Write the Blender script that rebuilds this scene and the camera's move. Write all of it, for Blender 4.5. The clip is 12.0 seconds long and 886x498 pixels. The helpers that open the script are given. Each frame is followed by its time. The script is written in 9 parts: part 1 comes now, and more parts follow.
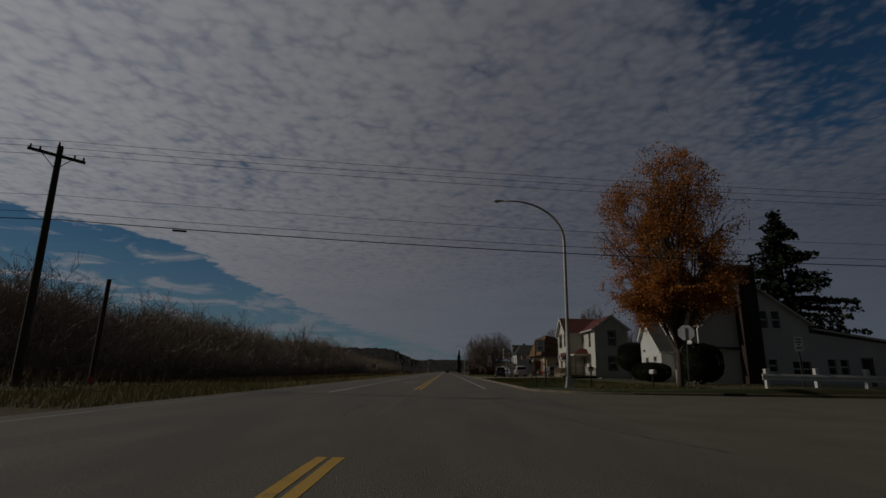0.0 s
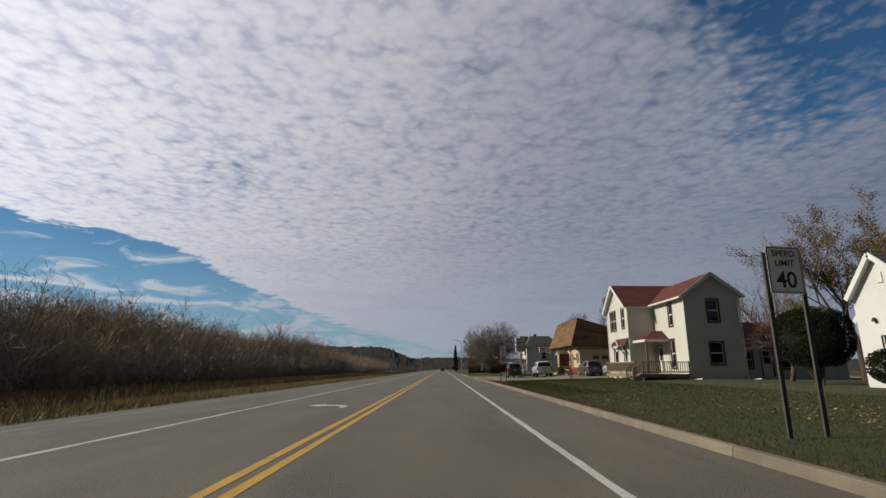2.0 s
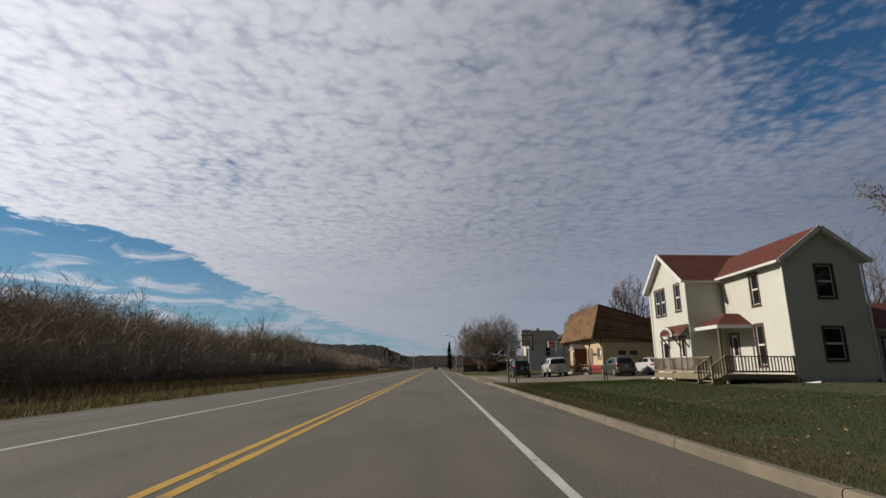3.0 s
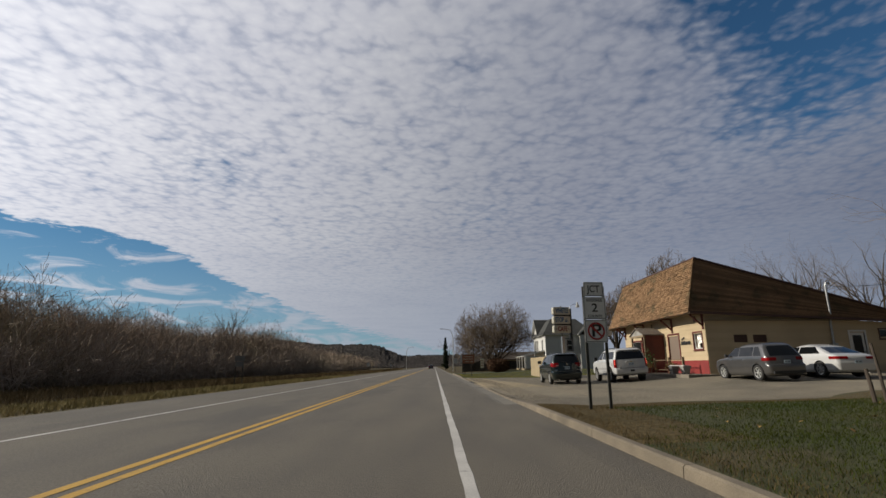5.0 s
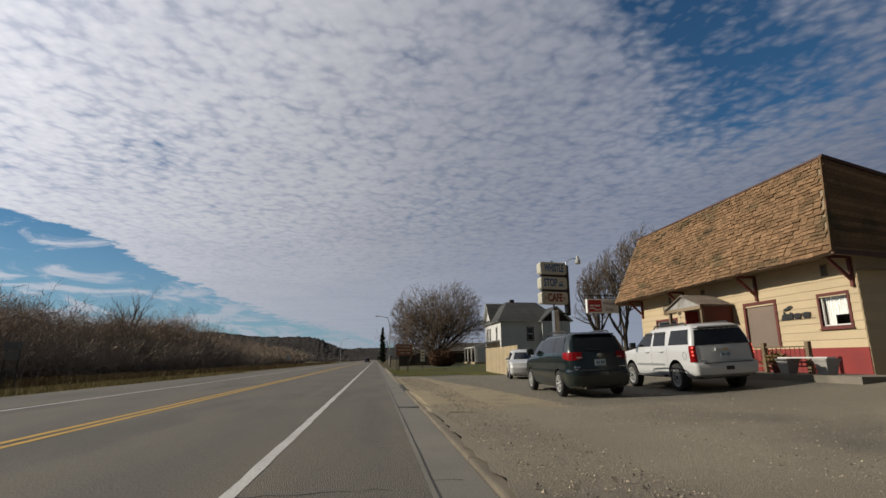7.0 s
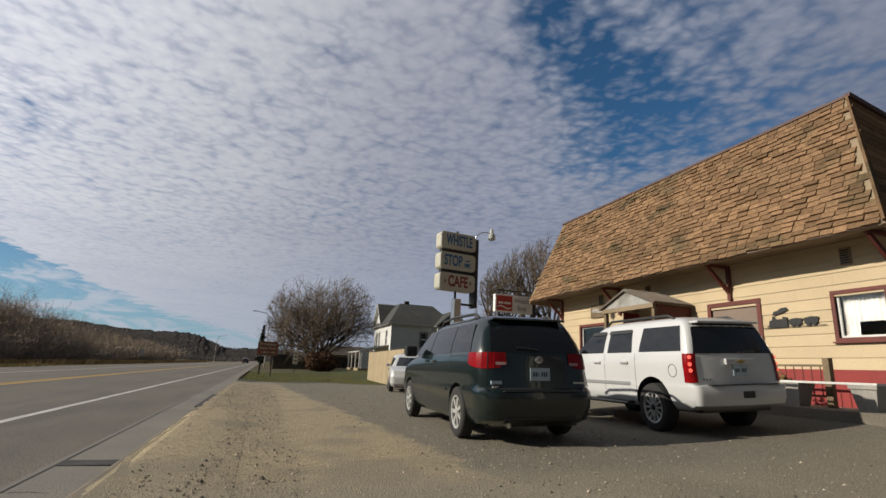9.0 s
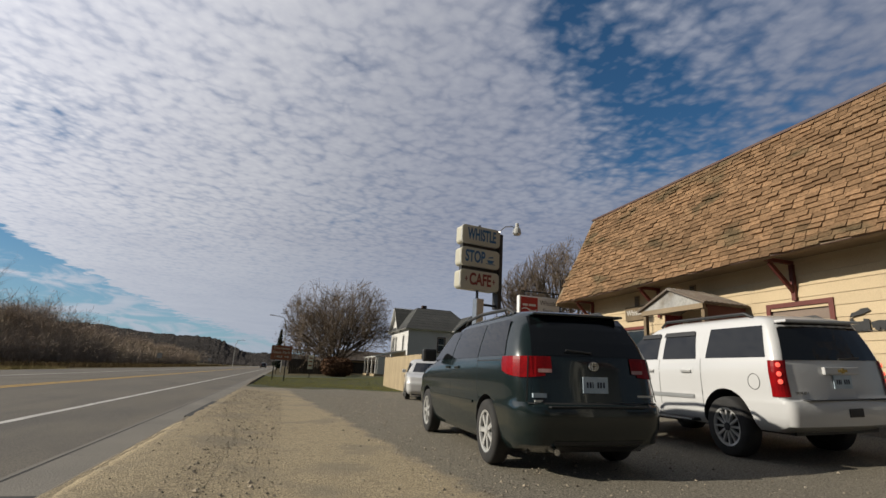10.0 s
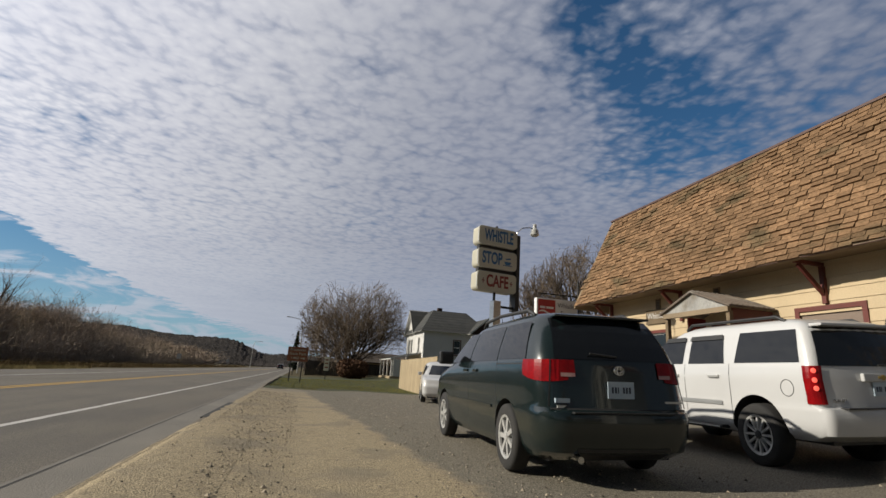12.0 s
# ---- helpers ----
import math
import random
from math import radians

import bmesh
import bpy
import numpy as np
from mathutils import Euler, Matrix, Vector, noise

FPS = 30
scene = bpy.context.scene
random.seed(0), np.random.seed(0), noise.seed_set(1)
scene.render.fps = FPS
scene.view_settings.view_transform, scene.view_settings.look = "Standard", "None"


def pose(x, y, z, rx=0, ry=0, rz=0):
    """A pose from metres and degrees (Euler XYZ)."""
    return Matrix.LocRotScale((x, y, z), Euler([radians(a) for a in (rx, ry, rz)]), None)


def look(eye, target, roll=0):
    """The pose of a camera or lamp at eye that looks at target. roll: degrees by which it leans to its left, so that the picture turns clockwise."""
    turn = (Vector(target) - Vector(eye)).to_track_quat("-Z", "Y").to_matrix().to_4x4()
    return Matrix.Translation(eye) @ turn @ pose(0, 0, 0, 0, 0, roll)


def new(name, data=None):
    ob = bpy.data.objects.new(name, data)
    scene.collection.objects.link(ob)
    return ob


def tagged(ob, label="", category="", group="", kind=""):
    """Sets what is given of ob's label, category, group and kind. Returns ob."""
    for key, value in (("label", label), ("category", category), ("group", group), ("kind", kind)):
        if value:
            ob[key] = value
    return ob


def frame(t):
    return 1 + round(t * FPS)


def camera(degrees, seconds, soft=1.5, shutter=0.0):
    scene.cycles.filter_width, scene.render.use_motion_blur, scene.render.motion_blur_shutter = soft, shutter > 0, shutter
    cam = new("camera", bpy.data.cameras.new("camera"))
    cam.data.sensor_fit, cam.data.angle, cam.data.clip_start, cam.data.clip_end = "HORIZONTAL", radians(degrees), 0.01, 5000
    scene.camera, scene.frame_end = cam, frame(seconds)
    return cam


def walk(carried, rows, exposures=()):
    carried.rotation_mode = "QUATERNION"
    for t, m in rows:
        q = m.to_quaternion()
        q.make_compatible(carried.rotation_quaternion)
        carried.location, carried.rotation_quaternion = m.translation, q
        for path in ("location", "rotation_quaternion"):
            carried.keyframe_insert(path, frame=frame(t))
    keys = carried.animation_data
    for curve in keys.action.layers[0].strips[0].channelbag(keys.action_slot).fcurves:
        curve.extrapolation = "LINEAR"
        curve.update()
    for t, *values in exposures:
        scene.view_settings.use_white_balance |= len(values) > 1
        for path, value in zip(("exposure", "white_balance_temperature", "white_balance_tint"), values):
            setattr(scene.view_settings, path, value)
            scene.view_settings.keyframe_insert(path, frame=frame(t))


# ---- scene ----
cam = camera(83.6, 12.0)
PATH = [
    (0, (1.424, -1.524, 0.949), (1.402, 0.418, 1.427), 1.3),
    (0.5, (1.548, 5.044, 1.032), (1.529, 6.987, 1.506), 1.1),
    (1, (1.719, 11.395, 1.092), (1.703, 13.339, 1.561), 0.6),
    (1.5, (1.877, 17.47, 1.113), (1.869, 19.414, 1.582), 0.4),
    (2, (2.044, 23.373, 1.118), (2.043, 25.317, 1.588), 0.3),
    (2.5, (2.258, 29.297, 1.13), (2.267, 31.241, 1.6), 0.2),
    (3, (2.485, 35.069, 1.119), (2.506, 37.015, 1.582), 0.3),
    (3.2, (2.571, 37.271, 1.12), (2.596, 39.216, 1.588), 0.2),
    (4.8, (3.31, 53.689, 1.126), (3.348, 55.635, 1.588), -0.0),
    (5, (3.382, 55.534, 1.119), (3.416, 57.48, 1.579), -0.2),
    (5.5, (3.562, 59.941, 1.116), (3.591, 61.888, 1.57), -0.2),
    (6, (3.851, 63.89, 1.114), (3.898, 65.839, 1.562), 0.1),
    (6.5, (4.264, 67.413, 1.114), (4.393, 69.36, 1.553), -0.1),
    (7, (4.891, 70.447, 1.098), (5.149, 72.383, 1.532), -0.2),
    (7.5, (5.537, 72.876, 1.034), (5.969, 74.781, 1.463), 0.8),
    (7.7, (5.766, 73.643, 1.013), (6.257, 75.533, 1.444), 1.1),
    (9.3, (7.284, 77.254, 1.01), (7.917, 79.09, 1.488), 2.8),
    (9.5, (7.365, 77.569, 1.011), (7.974, 79.412, 1.495), 2.9),
    (10, (7.464, 78.083, 1.024), (8.025, 79.939, 1.516), 3.3),
    (10.5, (7.499, 78.261, 1.028), (8.031, 80.125, 1.52), 3.5),
    (11, (7.485, 78.239, 1.025), (8.0, 80.106, 1.525), 3.7),
    (11.5, (7.484, 78.238, 1.021), (7.989, 80.108, 1.52), 3.8),
    (12, (7.482, 78.241, 1.027), (7.982, 80.112, 1.525), 3.8),
]
# exposure: the clip opens dark and brightens within the first second
EXPOSURES = [(0, -1.9), (0.3, -1.25), (0.6, -0.6), (0.9, -0.15), (1.3, 0.0), (6.7, 0.0), (7.5, 0.12), (9.5, 0.23), (12, 0.23)]
walk(cam, [(t, look(eye, target, roll)) for t, eye, target, roll in PATH], EXPOSURES)

# ---- world and sun ----
SUN_FROM = Vector((-1.83, 0.20, 0.95)).normalized()
sun_el = math.asin(SUN_FROM.z)
sun_az = math.atan2(SUN_FROM.x, SUN_FROM.y)
world = bpy.data.worlds.new("sky")
scene.world = world
world.use_nodes = True
WN, WL = world.node_tree.nodes, world.node_tree.links
WN.clear()


def wnode(kind, **values):
    n = WN.new(kind)
    for key, value in values.items():
        n.inputs[key].default_value = value
    return n


def wmath(op, a, b=None, c=None, clamp=False):
    n = WN.new("ShaderNodeMath")
    n.operation, n.use_clamp = op, clamp
    for i, v in enumerate((a, b, c)):
        if v is None:
            continue
        if isinstance(v, (int, float)):
            n.inputs[i].default_value = v
        else:
            WL.new(v, n.inputs[i])
    return n.outputs[0]


def wramp(value, stops, smooth=True):
    n = WN.new("ShaderNodeValToRGB")
    n.color_ramp.interpolation = "EASE" if smooth else "LINEAR"
    els = n.color_ramp.elements
    while len(els) < len(stops):
        els.new(0.5)
    for e, (p, c) in zip(els, stops):
        e.position = p
        e.color = (*c, 1) if isinstance(c, tuple) else (c, c, c, 1)
    WL.new(value, n.inputs[0])
    return n.outputs[0]


def wmix(fac, a, b):
    n = WN.new("ShaderNodeMix")
    n.data_type = "RGBA"
    for i, v in ((0, fac), (6, a), (7, b)):
        if isinstance(v, tuple):
            n.inputs[i].default_value = (*v, 1)
        elif isinstance(v, (int, float)):
            n.inputs[i].default_value = v
        else:
            WL.new(v, n.inputs[i])
    return n.outputs[2]


def build_sky():
    """A high sheet of small cloud cells with a clear wedge low on one side and a torn blue lane on the other, over a clear blue sky."""
    sky = WN.new("ShaderNodeTexSky")
    sky.sky_type, sky.sun_disc = "NISHITA", False
    sky.sun_elevation, sky.sun_rotation = sun_el, sun_az
    sky.air_density, sky.dust_density, sky.ozone_density = 1.0, 0.3, 3.0
    blue = WN.new("ShaderNodeVectorMath")
    blue.operation = "MULTIPLY"
    WL.new(sky.outputs[0], blue.inputs[0])
    blue.inputs[1].default_value = (0.030, 0.052, 0.062)
    sep = WN.new("ShaderNodeSeparateXYZ")
    WL.new(WN.new("ShaderNodeTexCoord").outputs["Generated"], sep.inputs[0])
    x, y, z = sep.outputs
    # bearing and height in degrees
    az = wmath("MULTIPLY", wmath("ARCTAN2", x, y), 180 / math.pi)
    el = wmath("MULTIPLY", wmath("ARCSINE", z), 180 / math.pi)
    h = wmath("MAXIMUM", z, 0.035)
    # the sheet is a plane one unit up
    flat = WN.new("ShaderNodeCombineXYZ")
    WL.new(wmath("DIVIDE", x, h), flat.inputs[0]), WL.new(wmath("DIVIDE", y, h), flat.inputs[1])
    p = flat.outputs[0]
    low_view = WN.new("ShaderNodeCombineXYZ")
    WL.new(az, low_view.inputs[0]), WL.new(wmath("MULTIPLY", el, 4.5), low_view.inputs[1])

    def soft(source, scale, detail, rough=0.5, distort=0.0):
        n = wnode("ShaderNodeTexNoise", Scale=scale, Detail=detail, Roughness=rough, Distortion=distort)
        n.noise_dimensions = "2D"
        WL.new(source, n.inputs["Vector"])
        return n

    def off(value, k):
        return wmath("MULTIPLY", wmath("SUBTRACT", value, 0.5), k)

    def total(*vs):
        out = vs[0]
        for v in vs[1:]:
            out = wmath("ADD", out, v)
        return out

    def bump(value, centre, half):
        """1 at the centre, falling smoothly to 0 at one half-width."""
        d = wmath("ABSOLUTE", wmath("SUBTRACT", value, centre))
        return wramp(wmath("DIVIDE", d, half), [(0.0, 1.0), (1.0, 0.0)])

    def bent(amount, scale):
        warp = WN.new("ShaderNodeVectorMath")
        warp.operation = "MULTIPLY_ADD"
        WL.new(soft(p, scale, 3.0).outputs["Color"], warp.inputs[0])
        warp.inputs[1].default_value = (amount, amount, 0)
        WL.new(p, warp.inputs[2])
        return warp.outputs[0]

    def puffs(source, scale, smooth):
        n = WN.new("ShaderNodeTexVoronoi")
        n.voronoi_dimensions, n.feature = "2D", "SMOOTH_F1"
        n.inputs["Scale"].default_value, n.inputs["Smoothness"].default_value = scale, smooth
        WL.new(source, n.inputs["Vector"])
        return wmath("SUBTRACT", 1.0, wmath("MULTIPLY", n.outputs["Distance"], 1.3))

    big = puffs(bent(0.15, 5.0), 9.5, 0.45)
    small = puffs(bent(0.09, 9.0), 19.0, 0.5)
    fine = soft(p, 30.0, 4.0, 0.6).outputs[0]
    mid = soft(p, 3.2, 4.0, 0.55, 0.2).outputs[0]
    wide = soft(p, 0.9, 3.0).outputs[0]
    wisp = soft(low_view.outputs[0], 0.15, 5.0, 0.62, 0.5).outputs[0]
    grain = total(off(big, 0.55), off(small, 0.50), off(fine, 0.45), off(mid, 0.45))
    # the clear wedge: below this height, which falls along the bearing
    rim = wramp(wmath("MULTIPLY_ADD", az, 1 / 120, 0.75), [(0.20, 0.58), (0.40, 0.53), (0.43, 0.506), (0.49, 0.512), (0.524, 0.448), (0.558, 0.368), (0.592, 0.30), (0.64, 0.205), (0.71, 0.13), (0.80, 0.02), (0.9, 0.0)], smooth=False)
    under = wmath("SUBTRACT", total(wmath("MULTIPLY", rim, 25.0), off(wisp, 1.6), off(mid, 2.2)), el)
    gap = wramp(wmath("MULTIPLY_ADD", under, 0.25, 0.5), [(0.40, 0.0), (0.62, 0.85), (0.8, 1.0)])
    # the torn lane, where the cells come apart
    lean = total(az, wmath("MULTIPLY", wmath("SUBTRACT", el, 30.0), 0.45), off(wide, 14.0), off(mid, 12.0))
    lane = wmath("MULTIPLY", bump(lean, 38.5, 13.0), wramp(wmath("MULTIPLY", el, 0.02), [(0.34, 0.0), (0.50, 0.85), (0.62, 1.0)]))
    torn = wmath("MULTIPLY", bump(lean, 46.0, 34.0), wramp(wmath("MULTIPLY", el, 0.02), [(0.30, 0.0), (0.56, 1.0)]))
    thin = total(wmath("MULTIPLY", lane, 0.54), wmath("MULTIPLY", torn, 0.50))
    for ca, ce, r, k in ((-25.0, 21.0, 8.0, 0.30), (3.0, 33.0, 8.0, 0.12), (6.0, 17.0, 7.0, 0.16), (-11.0, 14.0, 7.0, 0.10)):
        thin = wmath("ADD", thin, wmath("MULTIPLY", wmath("MULTIPLY", bump(wmath("ADD", az, off(mid, 10.0)), ca, r), bump(el, ce, r * 0.6)), k))
    # unseen behind: sheet ended overhead and sky dulled, to weaken fill on shaded walls
    sep_p = WN.new("ShaderNodeSeparateXYZ")
    WL.new(p, sep_p.inputs[0])
    back = wramp(wmath("ADD", sep_p.outputs[1], off(wide, 0.6)), [(0.0, 1.0), (0.45, 0.0)])
    # low down the cells run together
    calm = wramp(wmath("MULTIPLY", el, 0.02), [(0.06, 0.25), (0.22, 0.7), (0.36, 1.0)])
    grain = wmath("MULTIPLY", grain, calm)
    dens = wmath("SUBTRACT", total(1.04, wmath("MULTIPLY", grain, 0.72)), total(thin, wmath("MULTIPLY", gap, 1.6), wmath("MULTIPLY", back, 1.5)))
    alpha = wramp(dens, [(0.05, 0.0), (0.36, 0.36), (0.66, 0.78), (1.0, 0.97)], smooth=False)
    # long thin streaks inside the wedge, closing towards the horizon
    streak = wmath("MULTIPLY", wramp(wmath("ADD", wisp, wramp(wmath("MULTIPLY", el, 0.04), [(0.10, 0.16), (0.26, 0.12), (0.36, 0.0)])), [(0.55, 0.0), (0.75, 0.75)]), gap)
    alpha = wmath("MAXIMUM", alpha, streak)
    ahead = wramp(y, [(-0.15, 0.0), (0.25, 1.0)])
    low = wmath("MULTIPLY", wramp(z, [(0.0, 1.0), (0.10, 0.6), (0.24, 0.0)], smooth=False), ahead)
    # towards the sun the sheet is whiter
    side = total(wmath("MULTIPLY", x, float(SUN_FROM.x)), wmath("MULTIPLY", y, float(SUN_FROM.y)), wmath("MULTIPLY", z, float(SUN_FROM.z)))
    glow = wramp(wmath("MULTIPLY_ADD", side, 0.5, 0.5), [(0.0, (0.08, 0.09, 0.12)), (0.25, (0.15, 0.17, 0.215)), (0.40, (0.235, 0.255, 0.30)), (0.50, (0.27, 0.285, 0.32)), (0.60, (0.35, 0.36, 0.38)), (0.70, (0.465, 0.47, 0.48)), (0.82, (0.65, 0.65, 0.655)), (0.93, (0.90, 0.90, 0.90)), (1.0, (1.5, 1.5, 1.5))], smooth=False)
    body = wramp(wmath("ADD", wmath("MULTIPLY", grain, 0.62), wmath("ADD", off(wide, 0.5), 0.5)), [(0.05, (0.74, 0.77, 0.90)), (0.50, (0.97, 0.98, 1.06)), (0.95, (1.16, 1.16, 1.20))], smooth=False)
    lit = WN.new("ShaderNodeVectorMath")
    lit.operation = "MULTIPLY"
    WL.new(body, lit.inputs[0]), WL.new(glow, lit.inputs[1])
    far = wmix(wmath("MULTIPLY", low, 0.45), lit.outputs[0], (0.36, 0.415, 0.51))
    haze = wmix(wmath("MULTIPLY", low, 0.55), blue.outputs[0], (0.30, 0.40, 0.52))
    dull = wmix(wmath("MULTIPLY", back, 0.8), haze, (0.085, 0.088, 0.095))
    col = wmix(alpha, dull, far)
    bg = WN.new("ShaderNodeBackground")
    WL.new(col, bg.inputs[0])
    bg.inputs[1].default_value = 1.0
    out = WN.new("ShaderNodeOutputWorld")
    WL.new(bg.outputs[0], out.inputs[0])


build_sky()
sun = bpy.data.lights.new("sun", "SUN")
sun.energy, sun.angle, sun.color = 4.3, radians(0.6), (1.0, 0.925, 0.79)
sun_ob = new("sun", sun)
sun_ob.matrix_world = look(SUN_FROM * 50, (0, 0, 0))

# ---- materials ----


def mat(name, c1, c2=None, scale=3.0, rough=0.8, bump=0.0, bscale=60.0, metal=0.0, grain=0.25, gscale=None, vary=0.0, spec=0.5, stretch=(1, 1, 1),
        third=None, tscale=0.7, tlow=0.55, coat=0.0):
    """A surface of two colours in broad patches, a finer grain over them, a third colour in blotches, and relief."""
    m = bpy.data.materials.new(name)
    m.use_nodes = True
    N, L = m.node_tree.nodes, m.node_tree.links
    bsdf = N["Principled BSDF"]
    bsdf.inputs["Roughness"].default_value = rough
    bsdf.inputs["Metallic"].default_value = metal
    bsdf.inputs["Specular IOR Level"].default_value = spec
    bsdf.inputs["Coat Weight"].default_value = coat
    bsdf.inputs["Coat Roughness"].default_value = 0.06
    c2 = c2 or tuple(v * 0.85 for v in c1)
    c1, c2, third = [c and tuple(0.84 * v for v in c) for c in (c1, c2, third)]
    geo = N.new("ShaderNodeNewGeometry")
    mp = N.new("ShaderNodeMapping")
    mp.inputs["Scale"].default_value = stretch
    L.new(geo.outputs["Position"], mp.inputs[0])

    def noise_tex(s, detail=4.0):
        n = N.new("ShaderNodeTexNoise")
        n.inputs["Scale"].default_value, n.inputs["Detail"].default_value = s, detail
        L.new(mp.outputs[0], n.inputs["Vector"])
        return n.outputs[0]

    def mixed(fac, a, b, blend="MIX"):
        n = N.new("ShaderNodeMix")
        n.data_type, n.blend_type = "RGBA", blend
        for i, v in ((0, fac), (6, a), (7, b)):
            if isinstance(v, tuple):
                n.inputs[i].default_value = (*v, 1)
            elif isinstance(v, (int, float)):
                n.inputs[i].default_value = v
            else:
                L.new(v, n.inputs[i])
        return n.outputs[2]

    def ramp(v, a, b, lo=0.0, hi=1.0):
        n = N.new("ShaderNodeMapRange")
        n.inputs[1].default_value, n.inputs[2].default_value, n.inputs[3].default_value, n.inputs[4].default_value = a, b, lo, hi
        L.new(v, n.inputs[0])
        return n.outputs[0]

    col = mixed(ramp(noise_tex(scale), 0.35, 0.65), c1, c2)
    if third:
        col = mixed(ramp(noise_tex(tscale, 5.0), tlow, tlow + 0.12), col, third)
    fine = noise_tex(gscale or bscale, 3.0)
    if grain:
        col = mixed(1.0, col, mixed(ramp(fine, 0.3, 0.7), (1 - grain,) * 3, (1 + grain,) * 3), "MULTIPLY")
    if vary:
        info = N.new("ShaderNodeObjectInfo")
        geo_r = N.new("ShaderNodeMath")
        geo_r.operation = "ADD"
        L.new(info.outputs["Random"], geo_r.inputs[0])
        L.new(geo.outputs["Random Per Island"], geo_r.inputs[1])
        wrap = N.new("ShaderNodeMath")
        wrap.operation = "FRACT"
        L.new(geo_r.outputs[0], wrap.inputs[0])
        col = mixed(1.0, col, mixed(wrap.outputs[0], (1 - vary,) * 3, (1 + vary,) * 3), "MULTIPLY")
    L.new(col, bsdf.inputs["Base Color"])
    if bump:
        b = N.new("ShaderNodeBump")
        b.inputs["Strength"].default_value = bump
        b.inputs["Distance"].default_value = 0.02
        L.new(noise_tex(bscale, 3.0), b.inputs["Height"])
        L.new(b.outputs[0], bsdf.inputs["Normal"])
    return m


def glass(name, tint=(0.012, 0.014, 0.015), rough=0.04):
    m = bpy.data.materials.new(name)
    m.use_nodes = True
    b = m.node_tree.nodes["Principled BSDF"]
    b.inputs["Base Color"].default_value = (*tint, 1)
    b.inputs["Roughness"].default_value = rough
    b.inputs["IOR"].default_value = 1.5
    return m


M = {
    "asphalt": mat("asphalt", (0.144, 0.124, 0.092), (0.112, 0.097, 0.075), 0.9, 0.80, 0.6, 110, grain=0.42, gscale=95, third=(0.098, 0.086, 0.068), tscale=0.45, tlow=0.54, stretch=(1, 0.22, 1)),
    "side_asphalt": mat("side_asphalt", (0.15, 0.128, 0.090), (0.115, 0.10, 0.072), 0.5, 0.9, 0.6, 60, grain=0.32, gscale=45),
    "lot": mat("lot", (0.30, 0.262, 0.198), (0.235, 0.205, 0.158), 0.28, 0.95, 0.8, 45, grain=0.38, gscale=38, third=(0.20, 0.178, 0.142), tscale=0.16, tlow=0.5),
    "dirt": mat("dirt", (0.43, 0.345, 0.228), (0.35, 0.285, 0.19), 0.6, 0.97, 0.9, 40, grain=0.35, gscale=36, third=(0.27, 0.23, 0.165), tscale=0.5, tlow=0.58),
    "lot_asphalt": mat("lot_asphalt", (0.215, 0.192, 0.150), (0.17, 0.153, 0.122), 0.5, 0.93, 0.8, 55, grain=0.35, gscale=42),
    "concrete": mat("concrete", (0.225, 0.185, 0.132), (0.150, 0.125, 0.092), 1.6, 0.9, 0.4, 70, grain=0.16, vary=0.10),
    "lawn": mat("lawn", (0.034, 0.044, 0.007), (0.048, 0.048, 0.011), 0.5, 0.95, 0.9, 40, grain=0.5, gscale=34, third=(0.075, 0.060, 0.024), tscale=0.45, tlow=0.56),
    "dry_grass": mat("dry_grass", (0.105, 0.082, 0.042), (0.068, 0.058, 0.030), 0.25, 0.95, 0.9, 12, grain=0.5, gscale=9, third=(0.145, 0.112, 0.06), tscale=0.2, spec=0.1),
    "yellow_paint": mat("yellow_paint", (0.58, 0.34, 0.035), (0.50, 0.29, 0.035), 1.5, 0.75, 0.2, 60, grain=0.2, third=(0.22, 0.17, 0.09), tscale=3.0, tlow=0.62),
    "white_paint": mat("white_paint", (0.60, 0.58, 0.54), (0.48, 0.46, 0.43), 1.0, 0.75, 0.2, 60, grain=0.2, third=(0.22, 0.21, 0.20), tscale=4.0, tlow=0.62),
    "faint_paint": mat("faint_paint", (0.27, 0.26, 0.24), (0.20, 0.195, 0.185), 1.0, 0.8, 0.2, 60, grain=0.25, third=(0.15, 0.146, 0.138), tscale=2.0, tlow=0.5),
    "faint_yellow": mat("faint_yellow", (0.215, 0.172, 0.095), (0.17, 0.145, 0.098), 1.0, 0.85, 0.2, 60, grain=0.25, third=(0.14, 0.122, 0.092), tscale=2.5, tlow=0.46),
    "crack": mat("crack", (0.03, 0.029, 0.027), (0.05, 0.048, 0.045), 4, 0.95),
}
M["gutter"] = mat("gutter", (0.215, 0.195, 0.162), (0.17, 0.156, 0.132), 0.6, 0.9, 0.4, 60, grain=0.2)


